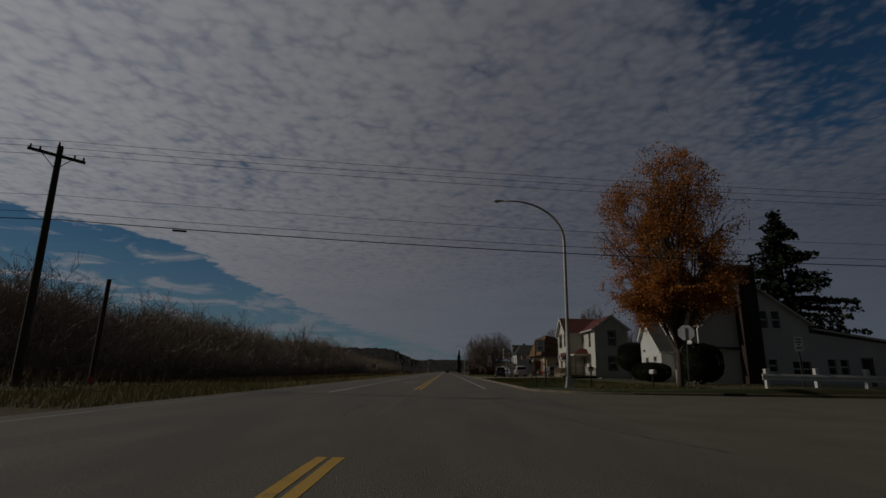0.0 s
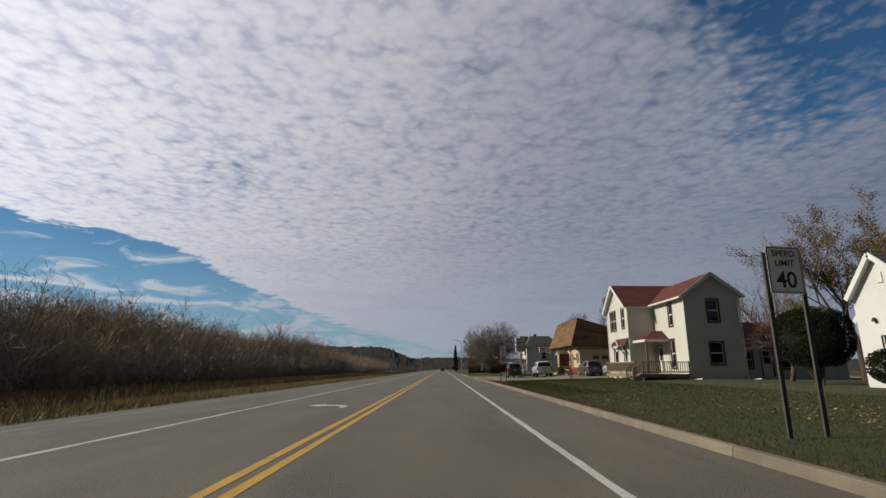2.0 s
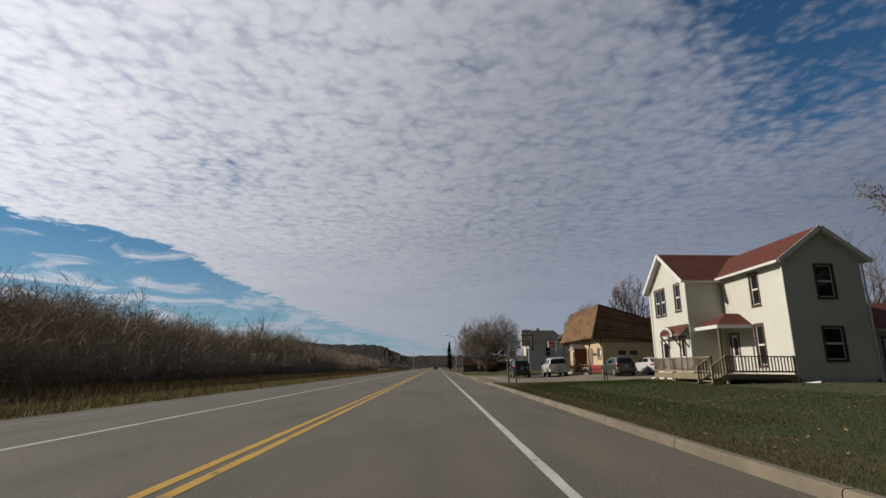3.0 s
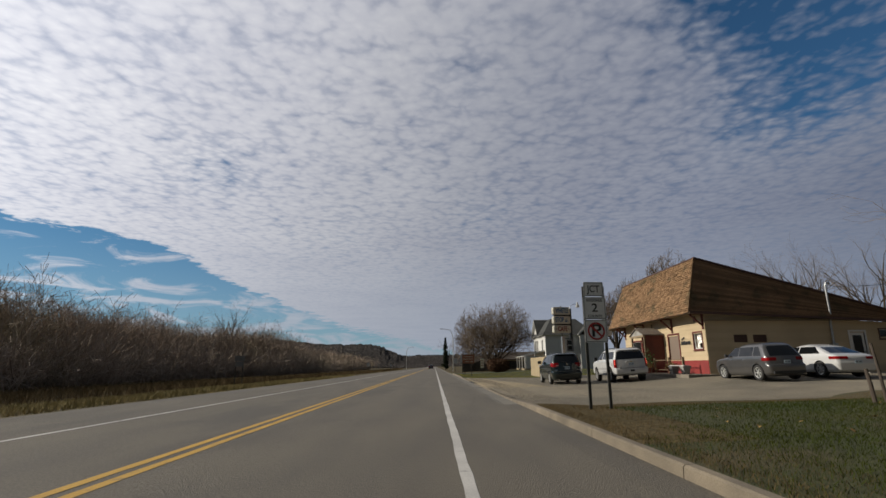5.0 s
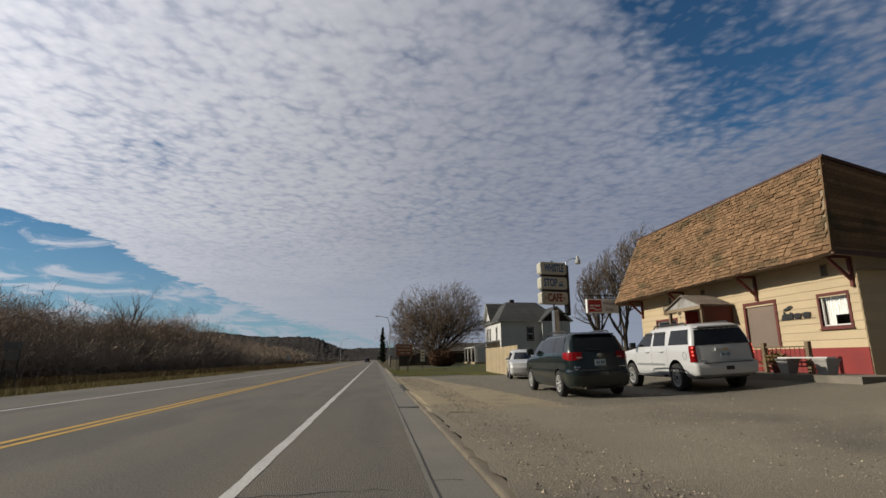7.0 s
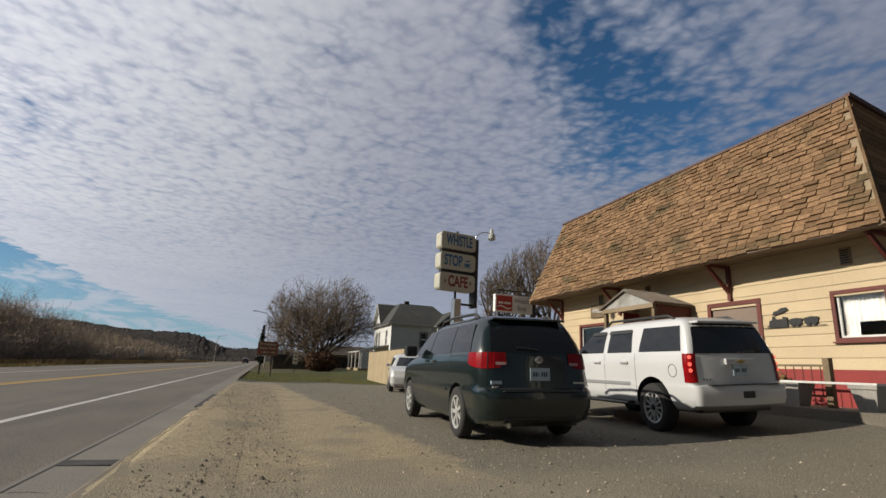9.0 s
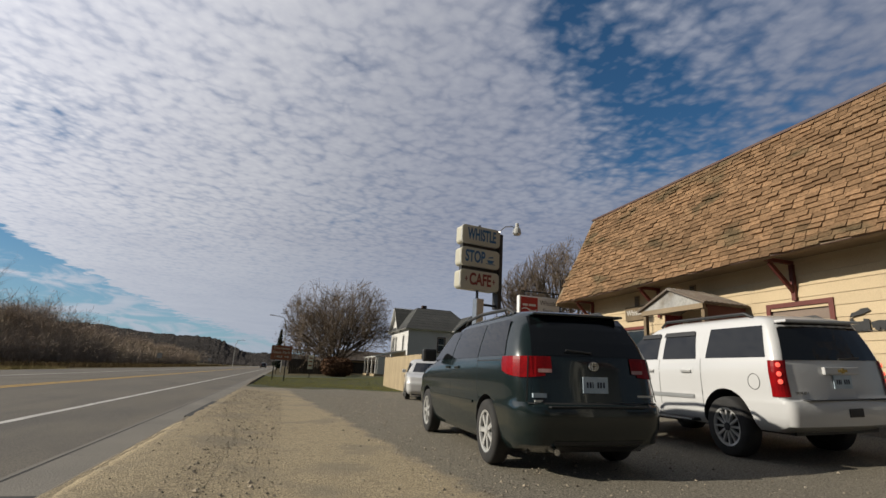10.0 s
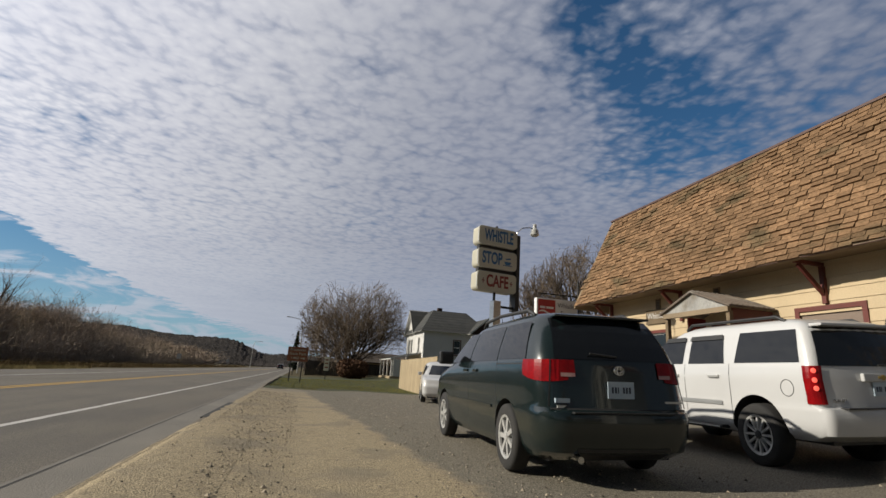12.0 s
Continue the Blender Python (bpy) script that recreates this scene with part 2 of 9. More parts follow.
def lot_surface():
    """Worn lot: sandy dirt drifted along the kerb, darker paving further in, with a ragged border between them."""
    m = mat("lot_mix", (0.275, 0.235, 0.168), (0.215, 0.183, 0.132), 0.28, 0.95, 0.9, 70, grain=0.42, gscale=75, third=(0.15, 0.13, 0.097), tscale=0.16, tlow=0.5)
    N, L = m.node_tree.nodes, m.node_tree.links
    bsdf = N["Principled BSDF"]
    col = bsdf.inputs["Base Color"].links[0].from_socket
    geo = N.new("ShaderNodeNewGeometry")
    sep = N.new("ShaderNodeSeparateXYZ")
    L.new(geo.outputs["Position"], sep.inputs[0])

    def noise_tex(s):
        n = N.new("ShaderNodeTexNoise")
        n.inputs["Scale"].default_value, n.inputs["Detail"].default_value = s, 6.0
        L.new(geo.outputs["Position"], n.inputs["Vector"])
        return n.outputs[0]

    def calc(op, a, b):
        n = N.new("ShaderNodeMath")
        n.operation = op
        for i, v in enumerate((a, b)):
            if isinstance(v, (int, float)):
                n.inputs[i].default_value = v
            else:
                L.new(v, n.inputs[i])
        return n.outputs[0]

    def step(v, a, b):
        n = N.new("ShaderNodeMapRange")
        n.interpolation_type = "SMOOTHSTEP"
        n.inputs[1].default_value, n.inputs[2].default_value = a, b
        L.new(v, n.inputs[0])
        return n.outputs[0]

    def mixed(fac, a, b):
        n = N.new("ShaderNodeMix")
        n.data_type = "RGBA"
        for i, v in ((0, fac), (6, a), (7, b)):
            if isinstance(v, tuple):
                n.inputs[i].default_value = (*v, 1)
            else:
                L.new(v, n.inputs[i])
        return n.outputs[2]

    # sand lies along the kerb as far as a line that slants towards it
    edge = calc("ADD", sep.outputs[0], calc("MULTIPLY", calc("SUBTRACT", sep.outputs[1], 83.4), 0.062))
    drift = calc("ADD", edge, calc("MULTIPLY", calc("SUBTRACT", noise_tex(0.9), 0.5), 0.7))
    drift = calc("ADD", drift, calc("MULTIPLY", calc("SUBTRACT", noise_tex(7.0), 0.5), 0.35))
    inner = step(drift, 8.88, 9.12)
    beyond = step(calc("ADD", sep.outputs[1], calc("MULTIPLY", noise_tex(0.4), 3.0)), 81.6, 83.6)
    paving = calc("MULTIPLY", inner, beyond)
    dark = mixed(step(noise_tex(60.0), 0.38, 0.64), (0.080, 0.069, 0.051), (0.225, 0.20, 0.150))
    sand = mixed(step(noise_tex(60.0), 0.38, 0.62), (0.180, 0.142, 0.084), (0.390, 0.318, 0.198))
    sand = mixed(calc("MULTIPLY", step(noise_tex(9.0), 0.52, 0.62), 0.45), sand, (0.20, 0.158, 0.098))
    sand = mixed(calc("MULTIPLY", step(noise_tex(0.8), 0.50, 0.64), 0.7), sand, (0.185, 0.156, 0.108))
    apron = calc("MULTIPLY", calc("SUBTRACT", 1.0, inner), beyond)
    ends = step(sep.outputs[1], 103.0, 98.0)
    sandy = calc("MULTIPLY", calc("MULTIPLY", apron, ends), step(noise_tex(0.5), 0.20, 0.42))
    L.new(mixed(sandy, mixed(paving, col, dark), sand), bsdf.inputs["Base Color"])
    return m


M["lot_mix"] = lot_surface()

# ---- helpers for meshes ----


def part(name, bm, material, parent=None, label="", smooth=False):
    """Links a bmesh as one mesh object, under a thing or a part."""
    me = bpy.data.meshes.new(name)
    bm.normal_update()
    bm.to_mesh(me)
    bm.free()
    for m in material if isinstance(material, (list, tuple)) else (material,):
        me.materials.append(m)
    if smooth:
        me.shade_smooth()
    ob = new(name, me)
    ob.parent = parent
    return tagged(ob, label)


def thing(name, m, label, category, group="", kind=""):
    ob = new(name)
    ob.empty_display_size = 0.2
    ob.matrix_world = m
    return tagged(ob, label, category, group, kind)


def shared(name, me, parent, m):
    ob = new(name, me)
    ob.parent = parent
    ob.matrix_local = m
    return ob


def mesh_from(name, verts, faces, material, smooth=False):
    me = bpy.data.meshes.new(name)
    me.from_pydata(verts, [], faces)
    for m in material if isinstance(material, (list, tuple)) else (material,):
        me.materials.append(m)
    if smooth:
        me.shade_smooth()
    me.update()
    return me


def box(bm, x0, x1, y0, y1, z0, z1, bevel=0.0):
    v = [bm.verts.new(p) for p in ((x0, y0, z0), (x1, y0, z0), (x1, y1, z0), (x0, y1, z0), (x0, y0, z1), (x1, y0, z1), (x1, y1, z1), (x0, y1, z1))]
    fs = [bm.faces.new([v[i] for i in q]) for q in ((0, 3, 2, 1), (4, 5, 6, 7), (0, 1, 5, 4), (1, 2, 6, 5), (2, 3, 7, 6), (3, 0, 4, 7))]
    if bevel:
        es = list({e for f in fs for e in f.edges})
        bmesh.ops.bevel(bm, geom=es, offset=bevel, segments=2, affect="EDGES", profile=0.6)
    return bm


def boxm(*a, bevel=0.0):
    return box(bmesh.new(), *a, bevel=bevel)


def prism(bm, outline, axis, a, b):
    """An outline in two of the axes, drawn out along the third from a to b."""
    def at(p, t):
        return {"x": (t, p[0], p[1]), "y": (p[0], t, p[1]), "z": (p[0], p[1], t)}[axis]
    lo = [bm.verts.new(at(p, a)) for p in outline]
    hi = [bm.verts.new(at(p, b)) for p in outline]
    n = len(outline)
    bm.faces.new(lo), bm.faces.new(hi[::-1])
    for i in range(n):
        bm.faces.new((lo[i], hi[i], hi[(i + 1) % n], lo[(i + 1) % n]))
    bmesh.ops.recalc_face_normals(bm, faces=bm.faces)
    return bm


def tube(bm, pts, r, sides=8, r2=None):
    """A round bar along the points, tapered from r to r2."""
    pts = [Vector(p) for p in pts]
    rings = []
    n = len(pts)
    for i, p in enumerate(pts):
        d = (pts[min(i + 1, n - 1)] - pts[max(i - 1, 0)]).normalized()
        a = d.orthogonal().normalized() if i == 0 else (rings[-1][1] - d * rings[-1][1].dot(d)).normalized()
        b = d.cross(a)
        k = r if r2 is None else r + (r2 - r) * i / (n - 1)
        rings.append(([bm.verts.new(p + (a * math.cos(t) + b * math.sin(t)) * k) for t in [2 * math.pi * j / sides for j in range(sides)]], a))
    for (q, _), (w, _) in zip(rings, rings[1:]):
        for j in range(sides):
            bm.faces.new((q[j], q[(j + 1) % sides], w[(j + 1) % sides], w[j]))
    bm.faces.new(rings[0][0][::-1]), bm.faces.new(rings[-1][0])
    return bm


def lathe(bm, profile, axis="z", steps=24, centre=(0, 0, 0), caps=True):
    """A profile of (radius, height) turned round an axis through centre."""
    rings = []
    for r, h in profile:
        ring = []
        for j in range(steps):
            t = 2 * math.pi * j / steps
            c, s = r * math.cos(t), r * math.sin(t)
            q = {"z": (c, s, h), "x": (h, c, s), "y": (s, h, c)}[axis]
            ring.append(bm.verts.new(Vector(q) + Vector(centre)))
        rings.append(ring)
    for q, w in zip(rings, rings[1:]):
        for j in range(steps):
            bm.faces.new((q[j], q[(j + 1) % steps], w[(j + 1) % steps], w[j]))
    if caps and profile[0][0] > 1e-4:
        bm.faces.new(rings[0][::-1])
    if caps and profile[-1][0] > 1e-4:
        bm.faces.new(rings[-1])
    return bm


def lettering(name, text, size, material, parent, m, depth=0.002, width=None, bold=0.0):
    """Words in the built-in font as a thin mesh; m puts them with x along the line and z out of the sign's face."""
    cu = bpy.data.curves.new(name, "FONT")
    cu.body, cu.size, cu.extrude, cu.align_x, cu.align_y = text, size, depth, "CENTER", "CENTER"
    cu.offset = bold
    tmp = bpy.data.objects.new(name, cu)
    scene.collection.objects.link(tmp)
    me = bpy.data.meshes.new_from_object(tmp.evaluated_get(bpy.context.evaluated_depsgraph_get()))
    bpy.data.objects.remove(tmp)
    xs = [v.co.x for v in me.vertices]
    if width and xs:
        k = width / (max(xs) - min(xs))
        for v in me.vertices:
            v.co.x *= k
    me.materials.clear()
    me.materials.append(material)
    ob = new(name, me)
    ob.parent = parent
    ob.matrix_local = m
    return ob


# ---- ground ----
ROAD_L, ROAD_R, GUTTER = -6.4, 5.38, 5.92
SIDE_Y = 23.0
BEND = 4.4


def smooth01(t):
    t = min(1.0, max(0.0, t))
    return t * t * (3 - 2 * t)


def gz(x, y):
    """Height of the ground."""
    if x > 5.9:
        cafe = smooth01((y - 66) / 5)
        d = min(x, 20.0) - 6.1
        lawn = 0.11 + 0.031 * d
        lot = 0.05 + (0.045 - 0.012 * smooth01((80.3 - y) / 3.5) - 0.034 * smooth01((y - 88) / 9) * (1 - smooth01((y - 112) / 10))) * d - 0.105 * smooth01(d / 2) - 0.05 * smooth01((d - 4) / 3) + 0.15 * smooth01((d - 8.3) / 1.8)
        z = lawn * (1 - cafe) + lot * cafe
        side = 0.012 * (min(x, 40) - 6)
        k = smooth01((y - SIDE_Y) / 0.35)
        return side * (1 - k) + z * k
    if x > ROAD_L:
        return 0.0
    d = ROAD_L - x
    return -0.06 * min(d, 3) - 0.10 * min(max(d - 3, 0), 6) - 0.035 * min(max(d - 9, 0), 20) - 0.3 * smooth01((d - 30) / 30)


def sheet(name, xs, ys, zf, material, lift=0.0):
    verts = [(x, y, zf(x, y) + lift) for y in ys for x in xs]
    n = len(xs)
    faces = [(j * n + i, j * n + i + 1, (j + 1) * n + i + 1, (j + 1) * n + i) for j in range(len(ys) - 1) for i in range(n - 1)]
    return new(name, mesh_from(name, verts, faces, material, True))


def steps(*spans):
    out = []
    for a, b, n in spans:
        out += [a + (b - a) * i / n for i in range(n)]
    return out + [spans[-1][1]]


def ground_z(x, y):
    under = ROAD_L + 0.05 < x < 5.99 or (x >= 5.99 and y < SIDE_Y) or (x < GUTTER + BEND and y < SIDE_Y + BEND and math.hypot(GUTTER + BEND - x, SIDE_Y + BEND - y) > BEND - 0.21)
    bump = 0.0 if x > ROAD_L - 0.5 else 0.10 * noise.noise(Vector((x * 0.5, y * 0.35, 0))) * min(1, (ROAD_L - x) / 3)
    far = smooth01((abs(y) - 400) / 1500) * -2.0
    lot = 0.06 if x > 5.99 and 70.9 < y < 102 + 0.25 * min(max(x - 6.6, 0), 16) else 0.0
    return -0.06 if under else gz(x, y) + bump + far - lot


ground = sheet("ground", steps((-3000, -300, 8), (-300, -80, 10), (-80, -26, 18), (-26, -6.4, 40), (-6.4, 5.98, 2), (5.98, 6.1, 2), (6.1, 10.9, 32), (10.9, 24, 20), (24, 80, 10), (80, 3000, 10)),
               steps((-400, -20, 8), (-20, 22.4, 30), (22.4, 27.8, 36), (27.8, 64, 46), (64, 74, 20), (74, 130, 40), (130, 420, 40), (420, 3500, 14)), ground_z, [M["lawn"], M["dry_grass"]])
for poly in ground.data.polygons:
    if poly.center.x < ROAD_L or poly.center.y > 135 or poly.center.x > 60 or (62.5 < poly.center.y < 70.5 and 6 < poly.center.x < (7.7 if poly.center.y < 68.4 else 10.5)):
        poly.material_index = 1
tagged(ground, "flat grassy ground, green lawn beside the road and dry verge opposite", "ground", kind="structure")

road = sheet("road", steps((ROAD_L, ROAD_R, 6)), steps((-60, 130, 40), (130, 1500, 20)), lambda x, y: 0.0, M["asphalt"])
tagged(road, "worn grey asphalt highway with faded lane paint", "road", kind="structure")
shoulder = sheet("road_shoulder", [ROAD_R, GUTTER], steps((SIDE_Y + BEND, 71.0, 20)), lambda x, y: -0.012 * (x - ROAD_R), M["asphalt"], 0.002)
tagged(shoulder, "asphalt shoulder running up to the kerb", "road", kind="structure")
gut = sheet("gutter", [ROAD_R, GUTTER], steps((71.0, 130, 24), (130, 700, 10)), lambda x, y: -0.012 * (x - ROAD_R), M["gutter"], 0.002)
tagged(gut, "pale worn concrete gutter along the highway edge", "gutter", kind="structure")


def corner(t):
    """The kerb's line round the corner of the side street, t from 0 (along the highway) to 1 (along the street)."""
    a = math.pi * (1 + t / 2)
    return GUTTER + BEND + BEND * math.cos(a), SIDE_Y + BEND + BEND * math.sin(a)


def side_street():
    pts = [(GUTTER, SIDE_Y + BEND)] + [corner(i / 12) for i in range(13)] + [(70, SIDE_Y)]
    bm = bmesh.new()
    top = [bm.verts.new((x, y, 0.012 * max(0, min(x, 40) - 6))) for x, y in pts]
    low = [bm.verts.new((x, -60, 0.012 * max(0, min(x, 40) - 6))) for x, y in pts]
    edge = [bm.verts.new((ROAD_R, y, 0)) for y in (SIDE_Y + BEND, -60)]
    for i in range(len(pts) - 1):
        bm.faces.new((low[i], low[i + 1], top[i + 1], top[i]))
    bm.faces.new((edge[1], low[0], top[0], edge[0]))
    ob = part("side_street", bm, M["side_asphalt"])
    tagged(ob, "patched grey asphalt side street joining the highway", "street", kind="structure")


side_street()


def line(name, x, y0, y1, w, material, label, wear=0.0, parent=None):
    bm = bmesh.new()
    n = max(2, int((y1 - y0) / 0.6))
    rng = random.Random(name + str(x))
    rows = []
    for i in range(n + 1):
        y = y0 + (y1 - y0) * i / n
        a, b = [rng.uniform(-wear, wear) for _ in range(2)]
        rows.append((bm.verts.new((x - w / 2 + a, y, 0.004)), bm.verts.new((x + w / 2 + b, y, 0.004))))
    for (a, b), (c, d) in zip(rows, rows[1:]):
        bm.faces.new((a, b, d, c))
    return tagged(part(name, bm, material, parent), label, "road marking", kind="structure")

# ---- road paint, cracks and kerb ----
line("yellow_line", -0.13, 24.2, 700, 0.13, M["yellow_paint"], "double yellow centre line, slightly worn", 0.006)
line("yellow_line", 0.13, 24.2, 700, 0.13, M["yellow_paint"], "double yellow centre line, slightly worn", 0.006)
line("yellow_line", 0.08, -30, 4.3, 0.13, M["yellow_paint"], "double yellow centre line ending at the crossing", 0.006)
line("yellow_line", 0.27, -30, 4.3, 0.13, M["yellow_paint"], "double yellow centre line ending at the crossing", 0.006)
for x in (-0.02,):
    line("faded_line", x, 9.5, 22.5, 0.11, M["faint_yellow"], "almost worn-off yellow line across the junction", 0.02)
line("edge_line", 3.72, 28.2, 700, 0.13, M["white_paint"], "white edge line, slightly worn", 0.010)
line("edge_line", -3.35, 19.5, 700, 0.11, M["white_paint"], "thin white lane line, worn", 0.008)
line("edge_line", -5.70, -30, 60, 0.10, M["faint_paint"], "faint worn white edge line", 0.01)


def turn_arrow():
    bm = bmesh.new()
    z = 0.005
    pts = [(-0.98, 38.45), (-0.84, 38.45), (-0.84, 39.25), (-0.98, 39.5), (-1.2, 39.58), (-1.62, 39.58), (-1.62, 39.9), (-2.12, 39.35), (-1.62, 38.8), (-1.62, 39.12), (-1.2, 39.12), (-1.02, 39.0)]
    bm.faces.new([bm.verts.new((x, y, z)) for x, y in pts])
    tagged(part("turn_arrow", bm, M["white_paint"]), "white painted left-turn arrow on the asphalt", "road marking", kind="structure")


turn_arrow()


def crack(pts, w=0.02, seed=0):
    rng = random.Random(seed)
    bm = bmesh.new()
    dense = []
    for (x0, y0), (x1, y1) in zip(pts, pts[1:]):
        n = max(2, int(math.hypot(x1 - x0, y1 - y0) / 0.14))
        for i in range(n):
            t = i / n
            dense.append((x0 + (x1 - x0) * t + rng.gauss(0, 0.018), y0 + (y1 - y0) * t + rng.gauss(0, 0.018)))
    rows = []
    for i, (x, y) in enumerate(dense):
        x2, y2 = dense[min(i + 1, len(dense) - 1)]
        x1, y1 = dense[max(i - 1, 0)]
        d = Vector((x2 - x1, y2 - y1, 0)).normalized()
        k = w * rng.uniform(0.25, 1.0)
        nrm = Vector((-d.y, d.x, 0)) * k / 2
        base = Vector((x, y, (0.012 * max(0, x - 6) if x > 5.75 else 0) + 0.003))
        rows.append((bm.verts.new(base - nrm), bm.verts.new(base + nrm)))
    for (a, b), (c, d) in zip(rows, rows[1:]):
        bm.faces.new((a, b, d, c))
    tagged(part("road_crack", bm, M["crack"]), "dark ragged crack in the asphalt", "crack", kind="structure")


for i, y in enumerate((22.2, 33.0, 45.5, 57.0, 66.6, 75.0)):
    crack([(-6.2, y + 0.3), (-2.5, y - 0.1), (0.8, y + 0.15), (3.6, y), (5.2, y + 0.1)], 0.022, i)
crack([(3.0, 16.0), (3.5, 12.2), (4.1, 9.5), (4.3, 7.6), (5.2, 5.2)], 0.05, 11)
crack([(-0.75, 12.6), (-0.85, 10.6), (-0.6, 8.8)], 0.035, 12)
line("gutter_seam", 5.44, 71.0, 130, 0.022, M["crack"], "dark joint between asphalt and concrete gutter", 0.004)
for i in range(12):
    crack([(5.45, 72.3 + 3.05 * i), (5.9, 72.3 + 3.05 * i)], 0.02, 40 + i)
crack([(-4.6, 20), (-4.7, 60), (-4.6, 110)], 0.014, 15)
crack([(0.5, 74.5), (-0.3, 76.4), (0.1, 79.0)], 0.018, 16)
crack([(4.4, 70.2), (4.7, 72.5), (4.9, 75.0)], 0.018, 17)

KERB = thing("kerb", pose(0, 0, 0), "cracked pale concrete kerb between highway and lawn", "kerb", kind="structure")


def kerb_piece(ax, ay, bx, by, h0, h1):
    """One cast length of kerb from a to b; its face stands towards the road."""
    d = Vector((bx - ax, by - ay, 0))
    n = Vector((-d.y, d.x, 0)).normalized() * -1
    d.normalize()
    bm = bmesh.new()
    prof = [(0.0, -0.1), (0.015, 0.85), (0.04, 1.03), (0.145, 1.05), (0.17, -0.1)]
    ends = []
    for (x, y, h) in ((ax, ay, h0), (bx, by, h1)):
        k = 0.008 if (x, y) == (ax, ay) else -0.008
        ends.append([bm.verts.new(Vector((x, y, 0)) + d * k + n * o + Vector((0, 0, h * q if q > 0 else q))) for o, q in prof])
    m = len(prof)
    for i in range(m):
        bm.faces.new((ends[0][i], ends[1][i], ends[1][(i + 1) % m], ends[0][(i + 1) % m]))
    bm.faces.new(ends[0][::-1]), bm.faces.new(ends[1])
    bmesh.ops.recalc_face_normals(bm, faces=bm.faces)
    part("kerb_stone", bm, M["concrete"], KERB)


def kerb_height(y):
    """Full height along the lawn, dropped at the drive of the lot."""
    return 0.125 - 0.085 * smooth01((y - 69.5) / 2.0) * (1 - smooth01((y - 103.0) / 2.0))


ys = [SIDE_Y + BEND + 3.05 * i for i in range(34)]
for a, b in zip(ys, ys[1:]):
    kerb_piece(GUTTER, a, GUTTER, b, kerb_height(a), kerb_height(b))
for i in range(7):
    (ax, ay), (bx, by) = corner((i + 1) / 7), corner(i / 7)
    kerb_piece(ax, ay, bx, by, 0.115, 0.115)
for i in range(12):
    kerb_piece(GUTTER + BEND + 3 * (i + 1), SIDE_Y, GUTTER + BEND + 3 * i, SIDE_Y, 0.145 + 0.012 * 3 * (i + 1), 0.145 + 0.012 * 3 * i)
drain = part("storm_drain", boxm(14.6, 15.7, SIDE_Y - 0.01, SIDE_Y + 0.05, 0.04, 0.22), M["crack"])
tagged(drain, "dark kerb inlet of a storm drain", "drain", kind="structure")

# ---- parking lot ----


def patch(name, outline, material, lift, label, cells=26):
    """A patch of paving that lies on the ground's slope."""
    x0, x1 = min(p[0] for p in outline), max(p[0] for p in outline)
    y0, y1 = min(p[1] for p in outline), max(p[1] for p in outline)
    bm = bmesh.new()
    bm.faces.new([bm.verts.new((x, y, 0)) for x, y in outline])
    for i in range(1, cells):
        for c, nrm in (((x0 + (x1 - x0) * i / cells, 0, 0), (1, 0, 0)), ((0, y0 + (y1 - y0) * i / cells, 0), (0, 1, 0))):
            bmesh.ops.bisect_plane(bm, geom=bm.verts[:] + bm.edges[:] + bm.faces[:], plane_co=c, plane_no=nrm)
    for v in bm.verts:
        v.co.z = gz(v.co.x, v.co.y) + (-0.03 if v.is_boundary and (v.co.y < 70.6 and v.co.x > 6.2 or v.co.y > 102.3) else lift)
    bmesh.ops.recalc_face_normals(bm, faces=bm.faces)
    for f in bm.faces:
        if f.normal.z < 0:
            f.normal_flip()
    ob = part(name, bm, material)
    return tagged(ob, label, "parking lot", kind="structure")


def ragged(pts, amp, seed, step=0.35):
    rng = random.Random(seed)
    out = []
    for (x0, y0), (x1, y1) in zip(pts, pts[1:] + pts[:1]):
        n = max(1, int(math.hypot(x1 - x0, y1 - y0) / step))
        out += [(x0 + (x1 - x0) * i / n + rng.uniform(-amp, amp), y0 + (y1 - y0) * i / n + rng.uniform(-amp, amp)) for i in range(n)]
    return out


patch("parking_lot", ragged([(6.03, 69.4), (8.6, 70.3), (13, 69.9), (24, 69.5), (46, 69.5), (46, 108), (24, 108), (13, 106), (8.5, 104.6), (6.03, 103.6)], 0.05, 1), M["lot_mix"], 0.02,
      "sandy worn asphalt and gravel parking lot")


def sand_drift():
    """Sand washed over the low kerb along the drive of the lot."""
    bm = bmesh.new()
    rows = []
    n = 90
    for i in range(n + 1):
        y = 80.6 + 7.3 * i / n
        wob = noise.noise(Vector((y * 0.7, 3.1, 0))) + 0.5 * noise.noise(Vector((y * 2.9, 1.7, 0)))
        x0 = 5.97 + 0.05 * wob
        hgt = 0.030 * smooth01((y - 80.6) / 2) * smooth01((87.9 - y) / 1.0)
        prof = [(x0, -0.012), (x0 + 0.08, 0.012 + hgt * 0.5), (6.0 + 0.02 * wob, 0.035 + hgt * 0.8), (6.14, 0.045 + hgt), (6.45, gz(6.45, y) + 0.024 + hgt * 0.5), (7.0, gz(7.0, y) + 0.012)]
        rows.append([bm.verts.new((x, y, z + 0.006 * noise.noise(Vector((x * 6, y * 6, 0))))) for x, z in prof])
    for a, b in zip(rows, rows[1:]):
        for k in range(5):
            bm.faces.new((a[k], a[k + 1], b[k + 1], b[k]))
    ob = part("sand_drift", bm, M["lot_mix"], smooth=True)
    tagged(ob, "sand washed over the low kerb of the lot", "sand", kind="structure")


